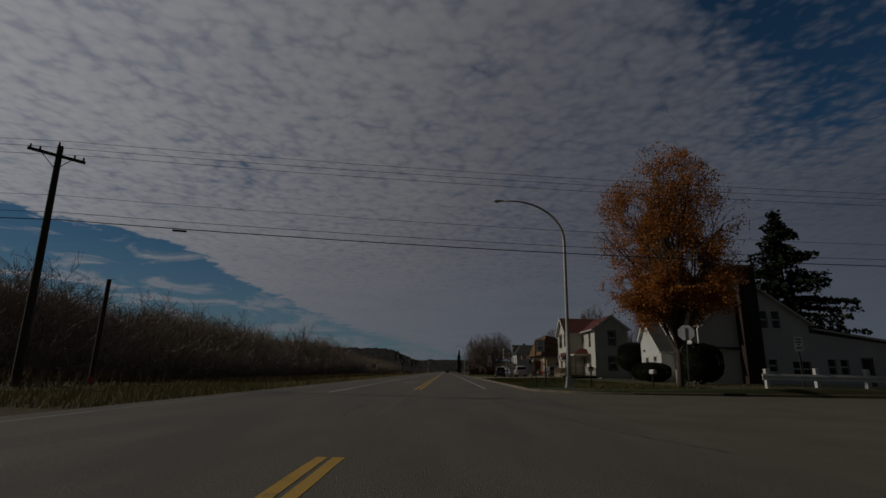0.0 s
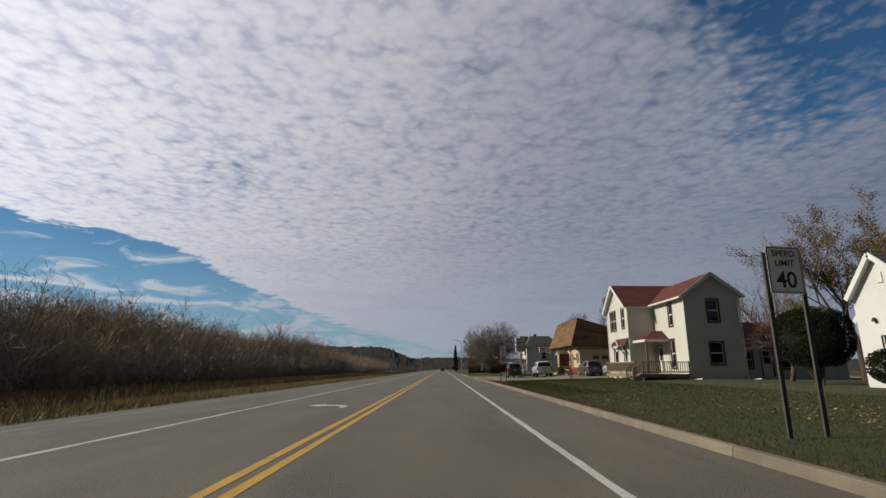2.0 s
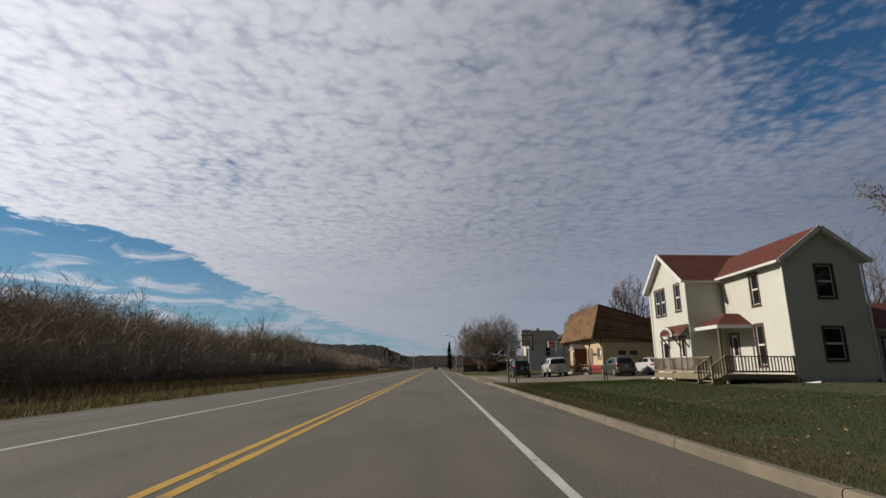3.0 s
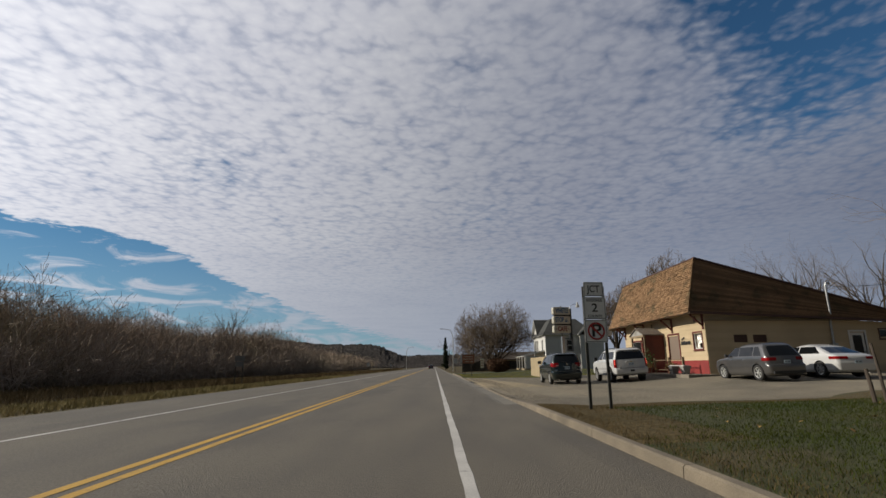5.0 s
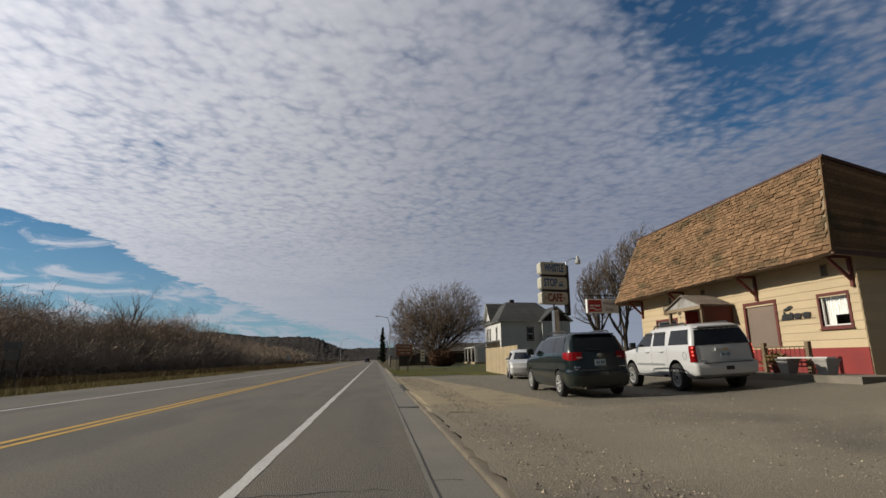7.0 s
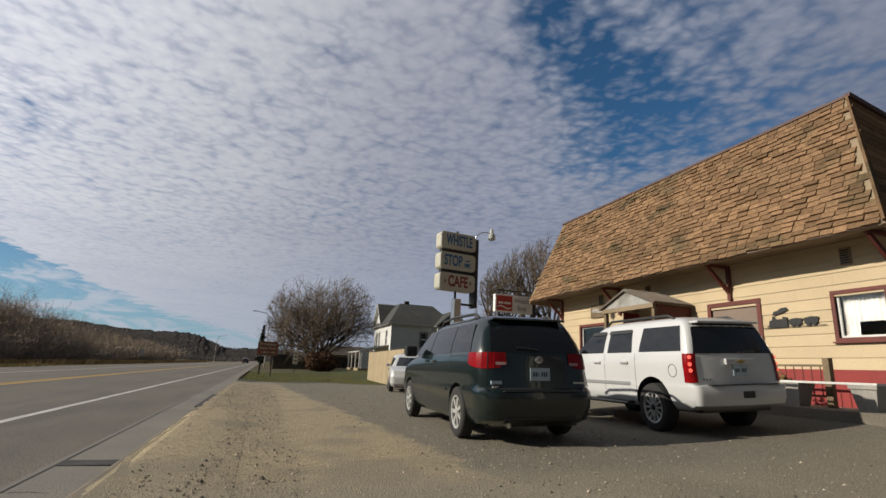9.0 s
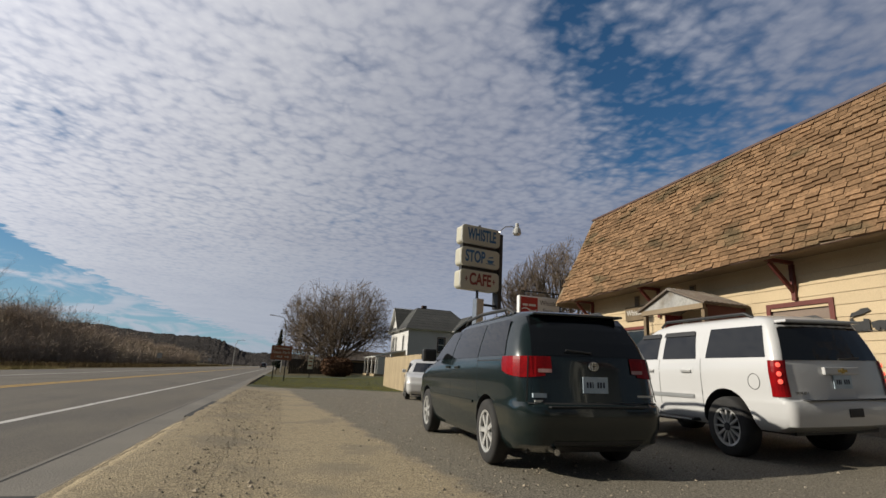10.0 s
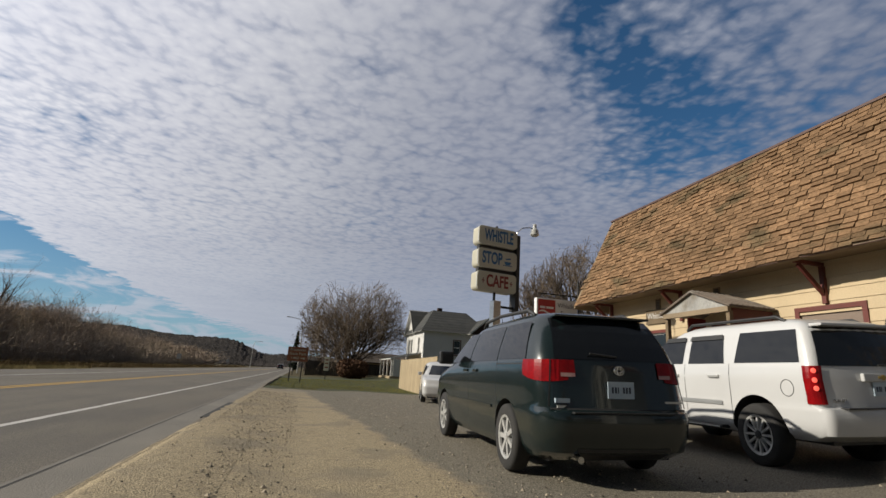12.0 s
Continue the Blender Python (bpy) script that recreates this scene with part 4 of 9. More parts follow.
    roof_plane([(ew, es, 3.35), (xf - 0.01, es - 0.2, 3.35), (xf - 0.01, 62.2, er), (18.3, 62.2, er)], h, M["red_roof"], 0.08, 8, "porch_roof", M["white_trim"])
    roof_plane([(xf - 0.01, 63.58, 3.35), (ew, 63.58, 3.35), (18.3, 62.35, er), (xf - 0.01, 62.35, er)], h, M["red_roof"], 0.08, 8, "porch_roof", M["white_trim"])
    bar("porch_fascia", (ew - 0.02, 63.58, 3.27), (ew - 0.02, es - 0.05, 3.27), 0.05, M["white_trim"], h, 0.18)
    bar("porch_fascia", (ew, es - 0.05, 3.27), (xf - 0.01, es - 0.25, 3.27), 0.05, M["white_trim"], h, 0.18)
    bar("porch_post", (17.42, 61.45, 0.86), (17.42, 61.45, 3.2), 0.12, M["post_wood"], h)
    # little hood over the wing's doors
    hx, hy = 16.38, 65.45
    bm = bmesh.new()
    for i in range(13):
        a = math.pi * i / 12
        box(bm, hx - 0.05, hx + 0.01, hy - 0.82 * math.cos(a) - 0.1, hy - 0.82 * math.cos(a) + 0.1, 2.93 + 0.46 * math.sin(a), 3.05 + 0.46 * math.sin(a))
    part("hood_arch", bm, M["white_trim"], h)
    roof_plane([(hx, 66.3, 3.02), (hx, 63.65, 3.02), (wx - 0.02, 63.65, 3.62), (wx - 0.02, 66.9, 3.62)], h, M["red_roof"], 0.06, 5, "hood_roof", M["white_trim"])
    for y in (66.2, 64.75, 63.8):
        bar("hood_bracket", (hx + 0.06, y, 2.98), (wx - 0.03, y, 2.3), 0.07, M["brown_trim"], h)
    # back extension
    ex = Wall((xb + 0.15, 61.0, 0), (1, 0, 0), (0, -1, 0))
    eh = [(1.2, 2.0, 1.3, 2.5), (2.7, 3.5, 0.7, 2.7), (4.2, 5.0, 1.3, 2.5)]
    siding(ex, [(0, base), (9, base), (9, 3.1), (0, 3.1)], eh, base, 3.1, 0.115, cs, cs, h)
    window(ex, *eh[0], tr, h), window(ex, *eh[2], tr, h)
    door(ex, *eh[1], tr, M["white_trim"], h)
    roof_plane([(xb, 60.5, 3.15), (xb + 9.4, 60.5, 3.15), (xb + 9.4, 63.8, 4.9), (xb, 63.8, 4.9)], h, M["red_roof"], 0.1, 10)
    bar("gutter", (xb, 60.45, 3.08), (xb + 9.4, 60.45, 3.08), 0.1, M["white_trim"], h)
    # deck
    dz = 0.86
    for x0_, x1_, a, b in ((15.7, xf - 0.03, 58.22, 63.57), (15.7, wx - 0.03, 63.6, 65.9)):
        n = int((b - a) / 0.15)
        for j in range(n):
            part("deck_board", boxm(x0_, x1_, a + j * 0.15, a + j * 0.15 + 0.14, dz - 0.04, dz), M["deck_wood"], h)
        part("deck_beam", boxm(x0_, x0_ + 0.05, a, b, dz - 0.28, dz - 0.04), M["deck_wood"], h)
        for y in (a + 0.1, (a + b) / 2, b - 0.1):
            part("deck_post", boxm(x0_ + 0.05, x0_ + 0.17, y - 0.06, y + 0.06, gz(x0_, y) - 0.05, dz - 0.04), M["deck_wood"], h)
    part("deck_beam", boxm(15.76, xf - 0.03, 58.22, 58.27, dz - 0.2, dz - 0.04), M["deck_wood"], h)

    def rail(p, q):
        p, q = Vector(p), Vector(q)
        bar("rail_cap", p + Vector((0, 0, 0.80)), q + Vector((0, 0, 0.80)), 0.12, M["deck_wood"], h, 0.05)
        bar("rail_foot", p + Vector((0, 0, 0.12)), q + Vector((0, 0, 0.12)), 0.05, M["deck_wood"], h, 0.08)
        n = int((q - p).length / 0.15)
        for i in range(n + 1):
            c = p.lerp(q, i / n)
            big = i in (0, n)
            bar("rail_post" if big else "baluster", c + Vector((0, 0, 0 if big else 0.12)), c + Vector((0, 0, 0.86 if big else 0.78)), 0.09 if big else 0.04, M["deck_wood"], h)

    rail((15.76, 58.27, dz), (xf - 0.1, 58.27, dz))
    rail((15.76, 59.5, dz), (15.76, 65.85, dz))
    rail((15.85, 65.85, dz), (wx - 0.1, 65.85, dz))
    for i in range(3):
        part("step", boxm(14.95 + 0.27 * i, 15.24 + 0.27 * i, 58.3, 59.45, 0.34 + 0.17 * i, 0.38 + 0.17 * i), M["deck_wood"], h)
    for y in (58.24, 59.5):
        bar("stringer", (14.95, y, 0.3), (15.72, y, dz - 0.1), 0.05, M["deck_wood"], h, 0.24)
        bar("stair_rail", (15.02, y, 1.18), (15.76, y, dz + 0.80), 0.09, M["deck_wood"], h, 0.05)
        for i in range(5):
            t = i / 5
            bar("baluster" if i else "rail_post", (15.06 + 0.7 * t, y, 0.28 + 0.45 * t), (15.06 + 0.7 * t, y, 1.18 + 0.45 * t), 0.04 if i else 0.09, M["deck_wood"], h)


def white_house():
    h = thing("house", pose(0, 0, 0), "white-sided cottage with steep grey roofs and dark brick chimney", "house")
    ws, tr, rf = M["white_siding"], M["white_trim"], M["grey_roof"]
    base = 0.4
    # small entry gable to the road
    sm = Wall((18.7, 43.4, 0), (0, -1, 0), (-1, 0, 0))
    L = 43.4 - 39.3
    out = [(0, base), (L, base), (L, 3.05), (1.35, 5.45), (0.15, 4.1), (0, 4.0)]
    holes = [(1.0, 1.55, 1.5, 2.45), (2.65, 3.2, 1.6, 2.5)]
    siding(sm, out, holes, base + 0.2, 5.42, 0.115, ws, ws, h)
    for o in holes:
        window(sm, *o, tr, h, width=0.07)
    part("wall_lamp", lathe(bmesh.new(), [(0.0, 0.0), (0.09, 0.02), (0.05, 0.16), (0.0, 0.18)], "z", 12, (18.6, 42.5, 2.95)), M["black"], h)
    part("attic_vent", boxm(18.64, 18.69, 41.85, 42.1, 4.4, 4.8), M["white_trim"], h)
    s2 = Wall((18.7, 39.3, 0), (1, 0, 0), (0, -1, 0))
    siding(s2, [(0, base), (1.2, base), (1.2, 3.05), (0, 3.05)], [], base + 0.2, 3.05, 0.115, ws, ws, h)
    s3 = Wall((19.8, 43.4, 0), (-1, 0, 0), (0, 1, 0))
    siding(s3, [(0, base), (1.1, base), (1.1, 4.0), (0, 4.0)], [], base + 0.2, 4.0, 0.115, ws, ws, h)
    roof_plane([(18.45, 38.95, 2.83), (20.6, 38.95, 2.83), (20.6, 42.05, 5.58), (18.45, 42.05, 5.58)], h, rf, 0.1, 15, edge=tr)
    roof_plane([(20.6, 43.45, 4.0), (18.45, 43.45, 4.0), (18.45, 42.05, 5.58), (20.6, 42.05, 5.58)], h, rf, 0.1, 10, edge=tr)
    bar("rake_board", (18.43, 38.95, 2.75), (18.43, 42.05, 5.5), 0.04, tr, h, 0.2)
    bar("rake_board", (18.43, 43.45, 3.92), (18.43, 42.05, 5.5), 0.04, tr, h, 0.2)
    # big front gable
    bg = Wall((19.8, 44.2, 0), (0, -1, 0), (-1, 0, 0))
    L = 44.2 - 35.4
    out = [(0, base), (L, base), (L, 3.1), (44.2 - 40.1, 7.25), (0, 3.4)]
    bh = [(3.75, 4.4, 4.4, 5.6), (6.2, 6.75, 1.1, 2.5), (7.05, 7.85, 1.0, 2.55)]
    siding(bg, out, bh, base + 0.2, 7.2, 0.115, ws, ws, h)
    window(bg, *bh[0], tr, h, width=0.07), window(bg, *bh[1], tr, h, width=0.07), door(bg, *bh[2], tr, M["green_glass"], h)
    roof_plane([(19.5, 35.05, 2.85), (24.2, 35.05, 2.85), (24.2, 40.1, 7.4), (19.5, 40.1, 7.4)], h, rf, 0.1, 24, edge=tr)
    roof_plane([(24.2, 44.5, 3.2), (19.5, 44.5, 3.2), (19.5, 40.1, 7.4), (24.2, 40.1, 7.4)], h, rf, 0.1, 20, edge=tr)
    bar("rake_board", (19.48, 35.05, 2.77), (19.48, 40.1, 7.32), 0.04, tr, h, 0.2)
    bar("rake_board", (19.48, 44.5, 3.12), (19.48, 40.1, 7.32), 0.04, tr, h, 0.2)
    # gable end to the side street, in shade
    ge = Wall((19.8, 35.3, 0), (1, 0, 0), (0, -1, 0))
    out = [(0, base), (8.1, base), (8.1, 5.0), (3.7, 8.0), (0, 4.4)]
    gh = [(4.6, 5.2, 4.5, 5.8), (5.5, 6.1, 4.5, 5.8), (4.9, 5.5, 1.4, 2.3), (6.6, 7.2, 1.1, 2.2), (7.3, 7.9, 1.1, 2.2)]
    siding(ge, out, gh, base + 0.2, 7.9, 0.115, ws, ws, h)
    for o in gh:
        window(ge, *o, tr, h, width=0.07)
    roof_plane([(20.0, 34.95, 4.65), (20.0, 44.4, 4.65), (23.5, 44.4, 8.12), (23.5, 34.95, 8.12)], h, rf, 0.1, 24, edge=tr)
    roof_plane([(28.2, 44.4, 4.8), (28.2, 34.95, 4.8), (23.5, 34.95, 8.12), (23.5, 44.4, 8.12)], h, rf, 0.1, 24, edge=tr)
    east = Wall((27.9, 35.3, 0), (0, 1, 0), (1, 0, 0))
    siding(east, [(0, base), (9, base), (9, 4.9), (0, 4.9)], [], base + 0.2, 4.9, 0.115, ws, ws, h)
    north = Wall((27.9, 44.2, 0), (-1, 0, 0), (0, 1, 0))
    siding(north, [(0, base), (8.1, base), (8.1, 4.4), (4.4, 8.0), (0, 5.0)], [], base + 0.2, 7.9, 0.115, ws, ws, h)
    # garage wing
    gw = Wall((27.95, 35.6, 0), (1, 0, 0), (0, -1, 0))
    wh = [(1.2, 1.8, 1.3, 2.4), (2.1, 2.7, 1.3, 2.4), (3.6, 4.5, 0.5, 2.6)]
    siding(gw, [(0, base), (8, base), (8, 3.3), (0, 4.3)], wh, base + 0.2, 4.3, 0.115, ws, ws, h)
    window(gw, *wh[0], tr, h), window(gw, *wh[1], tr, h), door(gw, *wh[2], tr, M["panel"], h)
    roof_plane([(28.2, 35.2, 4.6), (36.3, 35.2, 3.4), (36.3, 43, 4.4), (28.2, 43, 5.6)], h, rf, 0.1, 14, edge=tr)
    # chimney
    ch = part("chimney", boxm(22.7, 24.0, 34.5, 35.28, -0.1, 8.9), M["brick"], h, "dark brick outside chimney")
    part("chimney_cap", boxm(22.6, 24.1, 34.4, 35.38, 8.9, 9.05), M["concrete"], ch)


def cafe():
    h = thing("cafe", pose(0, 0, 0), "tan board-sided cafe with a steep tan shingled roof front", "building")
    xw, y0, y1, base, top = 18.0, 82.35, 93.8, 0.62, 3.95
    front = Wall((xw, y1, 0), (0, -1, 0), (-1, 0, 0))
    L = y1 - y0
    red = 1.38
    win, board, dr, far = (L - 1.27, L - 0.37, 2.0, 2.88), (L - 4.3, L - 3.0, 1.42, 2.9), (4.75, 5.75, 0.70, 2.75), (1.4, 2.9, 1.5, 2.75)
    holes = [win, board, dr, far]
    wall = siding(front, [(0, base), (L, base), (L, top), (0, top)], holes, red, top, 0.245, M["tan_board"], M["tan_board"], h, single=True)
    bm = bmesh.new()
    for p, q, r, t in strips([(0, base), (L, base), (L, red), (0, red)], [dr], base, red):
        slab(bm, front, p, q, p, q, base, red, 0.0, 0.03)
    bmesh.ops.recalc_face_normals(bm, faces=bm.faces)
    part("base_band", bm, M["red_base"], wall, "dark red painted wall base")
    part("foundation", boxm(xw - 0.06, 29, y0 + 0.01, y1, -0.2, base - 0.002), M["planter"], h)
    window(front, *win, M["red_trim"], h, 1, "clear", width=0.075, curtain=True)
    window(front, *far, M["red_trim"], h, 1)
    # boarded opening
    bm = bmesh.new()
    slab(bm, front, board[0], board[1], board[0], board[1], board[2], board[3], -0.06, -0.02)
    bp = part("boarded_window", bm, M["panel"], h, "window opening closed by a grey-tan panel")
    bm = bmesh.new()
    a, b, c, d = board
    for p, q, r, t in ((a - 0.1, a, c, d + 0.1), (b, b + 0.1, c, d + 0.1), (a, b, d, d + 0.1)):
        slab(bm, front, p, q, p, q, r, t, -0.08, 0.05)
    bmesh.ops.recalc_face_normals(bm, faces=bm.faces)
    part("window_frame", bm, M["red_trim"], bp)
    door(front, *dr, M["red_trim"], M["white_trim"], h)
    # south wall with two small dark windows and a back door
    south = Wall((xw, y0, 0), (1, 0, 0), (0, -1, 0))
    sh = [(1.5, 2.24, 2.29, 2.72), (2.55, 3.29, 2.29, 2.72), (7.86, 8.66, 0.80, 2.86), (9.5, 10.0, 2.5, 3.0), (10.06, 10.56, 2.5, 3.0)]
    siding(south, [(0, base), (11.2, base), (11.2, 3.3), (0, top)], sh, base, top, 0.245, M["tan_board"], M["tan_board"], h)
    for a, b, c, d in sh[:2]:
        bm = bmesh.new()
        slab(bm, south, a, b, a, b, c, d, -0.08, -0.04)
        bmesh.ops.recalc_face_normals(bm, faces=bm.faces)
        lv = part("wall_vent", bm, M["brown_trim"], h, "dark brown louvred vent")
        for i in range(5):
            z = c + (d - c) * (i + 0.2) / 5
            bm = bmesh.new()
            slab(bm, south, a, b, a, b, z, z + 0.05, -0.04, 0.01)
            bmesh.ops.recalc_face_normals(bm, faces=bm.faces)
            part("slat", bm, M["brown_trim"], lv)
    door(south, *sh[2], M["white_trim"], M["white_trim"], h)
    for o in sh[3:]:
        window(south, *o, M["brown_trim"], h, 1, width=0.05)
    ys = y0 - 0.03
    landing = part("back_step", box(boxm(xw + 7.6, xw + 9.0, y0 - 1.15, y0 - 0.01, 0.2, 0.74), xw + 7.8, xw + 8.8, y0 - 1.5, y0 - 1.15, 0.2, 0.48), M["planter"], h, "concrete step at the back door")
    for px in (xw + 9.0, xw + 9.75):
        part("handrail_post", tube(bmesh.new(), [(px, y0 - 1.0, 0.2), (px, y0 - 1.0, 1.72 - (px - xw - 9.0) * 0.62)], 0.022, 8), M["black"], landing)
    part("handrail", tube(bmesh.new(), [(xw + 8.75, y0 - 1.0, 1.76), (xw + 9.0, y0 - 1.0, 1.72), (xw + 9.75, y0 - 1.0, 1.26)], 0.024, 8), M["black"], landing)
    mast = part("service_mast", tube(bmesh.new(), [(24.85, ys - 0.06, 1.9), (24.85, ys - 0.06, 3.3), (24.85, ys - 0.16, 3.7), (24.85, ys - 0.16, 5.35), (24.9, ys - 0.16, 5.5), (25.03, ys - 0.16, 5.53), (25.1, ys - 0.16, 5.44)], 0.055, 10), M["galvanised"], h, "galvanised service mast")
    part("meter_box", boxm(24.7, 25.0, ys - 0.18, ys + 0.01, 1.75, 2.25, bevel=0.02), M["galvanised"], mast)
    part("service_wire", tube(bmesh.new(), [(25.05, ys - 0.16, 5.42)] + [(25.05 + 16 * t, ys - 0.16 + 2.0 * t, 5.30 + 2.4 * t - 2.0 * t * (1 - t)) for t in (0.02, 0.15, 0.3, 0.45, 0.6, 0.75, 0.9, 1.0)], 0.014, 6), M["black"], mast)
    north = Wall((29.2, y1, 0), (-1, 0, 0), (0, 1, 0))
    siding(north, [(0, base), (11.2, base), (11.2, top), (0, 3.3)], [], base, top, 0.245, M["tan_board"], M["tan_board"], h)
    rear = Wall((29.2, y0, 0), (0, 1, 0), (1, 0, 0))
    siding(rear, [(0, base), (L, base), (L, 3.3), (0, 3.3)], [], base, 3.3, 0.245, M["tan_board"], M["tan_board"], h)
    # near-black sheet added inside, its colour stands for the unlit room
    part("inner_wall", boxm(xw + 0.6, xw + 0.65, y0 + 0.1, y1 - 0.1, base, top), M["interior"], h)
    # soffit, fascia and roof
    ex, ez = 17.08, 3.88
    ya, yb = 82.05, 94.7
    part("soffit", boxm(ex + 0.02, xw, ya + 0.02, yb - 0.02, ez + 0.06, ez + 0.09), M["soffit"], h)
    part("soffit", boxm(xw, 29.2, ya + 0.02, y0, 3.46, 3.49), M["soffit"], h)
    tx, ta, tb, tz = 18.15, 82.9, 93.75, 7.03
    A, B, C, D = (ex, ya, ez), (ex, yb, ez), (tx, tb, tz), (tx, ta, tz)
    front_roof = roof_plane([B, A, D, C], h, M["shingle"], 0.12, 0, "roof_front", M["soffit"])
    S1, S2 = (29.4, ya, 3.35), (29.0, ya + 0.17, 3.75)
    side_roof = roof_plane([A, S1, S2, D], h, M["shingle"], 0.12, 18, "roof_side", M["soffit"])
    roof_plane([(29.4, yb, 3.35), B, C, (29.0, tb, 3.75)], h, M["shingle"], 0.12, 18, "roof_side", M["soffit"])
    flat_panel("roof_top", [D, S2, (29.0, tb, 3.75), C], 0.1, M["grey_roof"], h)
    bar("roof_ridge", Vector(D) + Vector((0, -0.05, 0.05)), Vector(C) + Vector((0, 0.05, 0.05)), 0.08, M["brown_trim"], h, 0.06)
    bar("roof_ridge", Vector(D) + Vector((-0.05, 0, 0.05)), Vector(S2) + Vector((0, 0, 0.05)), 0.14, M["brown_trim"], h, 0.10)
    bar("hip_cap", Vector(A) + Vector((-0.02, -0.02, 0.03)), Vector(D), 0.13, M["shingle"], h, 0.05)
    bar("fascia", (ex + 0.02, ya, ez + 0.02), (ex + 0.02, yb, ez + 0.02), 0.03, M["brown_trim"], h, 0.07)
    bar("fascia", (ex, ya - 0.015, ez + 0.03), (29.4, ya - 0.015, 3.38), 0.03, M["brown_trim"], h, 0.13)
    for y in (82.45, 86.03, 90.2, 93.6):
        br = bar("roof_bracket", (17.2, y, ez - 0.02), (xw, y, ez - 0.02), 0.07, M["red_trim"], h, 0.08)
        bar("brace", (17.3, y, ez - 0.08), (xw - 0.03, y, ez - 0.70), 0.06, M["red_trim"], br, 0.09)
        bar("upright", (xw - 0.05, y, ez - 0.06), (xw - 0.05, y, ez - 0.86), 0.09, M["red_trim"], br)
    for y in (83.3, 88.9, 91.2):
        v = part("wall_vent", boxm(xw - 0.05, xw, y - 0.1, y + 0.1, 3.45, 3.8), M["soffit"], h)
        for i in range(6):
            part("slat", boxm(xw - 0.06, xw - 0.05, y - 0.08, y + 0.08, 3.48 + i * 0.05, 3.505 + i * 0.05), M["black"], v)
    for x, y in ((23.38, 84.4), (25.85, 84.5)):
        bm = lathe(bmesh.new(), [(0.17, 0), (0.17, 0.55), (0.26, 0.56), (0.26, 0.78), (0.05, 0.86)], "z", 16, (x, y, 7.0 - (x - 18.2) * 0.3 - 0.1))
        part("roof_vent", bm, M["galvanised"], h)
    return h, front_roof, (A, B, C, D)


def cafe_canopy():
    h = thing("entrance_canopy", pose(0, 0, 0), "small gabled porch canopy with pale weathered metal over the cafe door", "canopy")
    xa, xb, yl, yr, pk, ez, pz = 16.70, 17.96, 89.40, 87.28, 88.35, 3.00, 3.47
    for (ya, yb) in ((yl + 0.1, pk), (yr - 0.1, pk)):
        a = flat_panel("canopy_roof", [(xa - 0.1, ya, ez), (xb, ya, ez), (xb, yb, pz), (xa - 0.1, yb, pz)], 0.05, M["rusty_roof"], h, "rust-brown corrugated roof sheet")
        for i in range(9):
            t = (i + 0.5) / 9
            x = xa - 0.1 + (xb - xa + 0.1) * t
            bar("rib", (x, ya, ez + 0.035), (x, yb, pz + 0.035), 0.03, M["rusty_roof"], a)
    bm = prism(bmesh.new(), [(yl, ez), (yr, ez), (pk, pz - 0.04)], "x", xa - 0.02, xa + 0.03)
    part("gable_panel", bm, M["pale_roof"], h)
    bar("beam", (xa, yl, ez - 0.06), (xa, yr, ez - 0.06), 0.10, M["soffit"], h, 0.12)
    for y in (yl - 0.06, yr + 0.06):
        bar("post", (xa + 0.05, y, 0.6), (xa + 0.05, y, ez - 0.1), 0.10, M["post_wood"], h)
    part("side_panel", boxm(xa + 0.1, xb, yr + 0.02, yr + 0.07, 0.62, ez - 0.02), M["red_trim"], h, "dark red side wall")
    part("side_panel", boxm(xa + 0.7, xb, yl - 0.07, yl - 0.02, 0.62, ez - 0.02), M["red_base"], h)
    part("step", boxm(xa - 0.3, xb, yr, yl, 0.5, 0.68), M["planter"], h)


cream_house()
white_house()
CAFE, CAFE_ROOF, ROOF_PTS = cafe()
cafe_canopy()

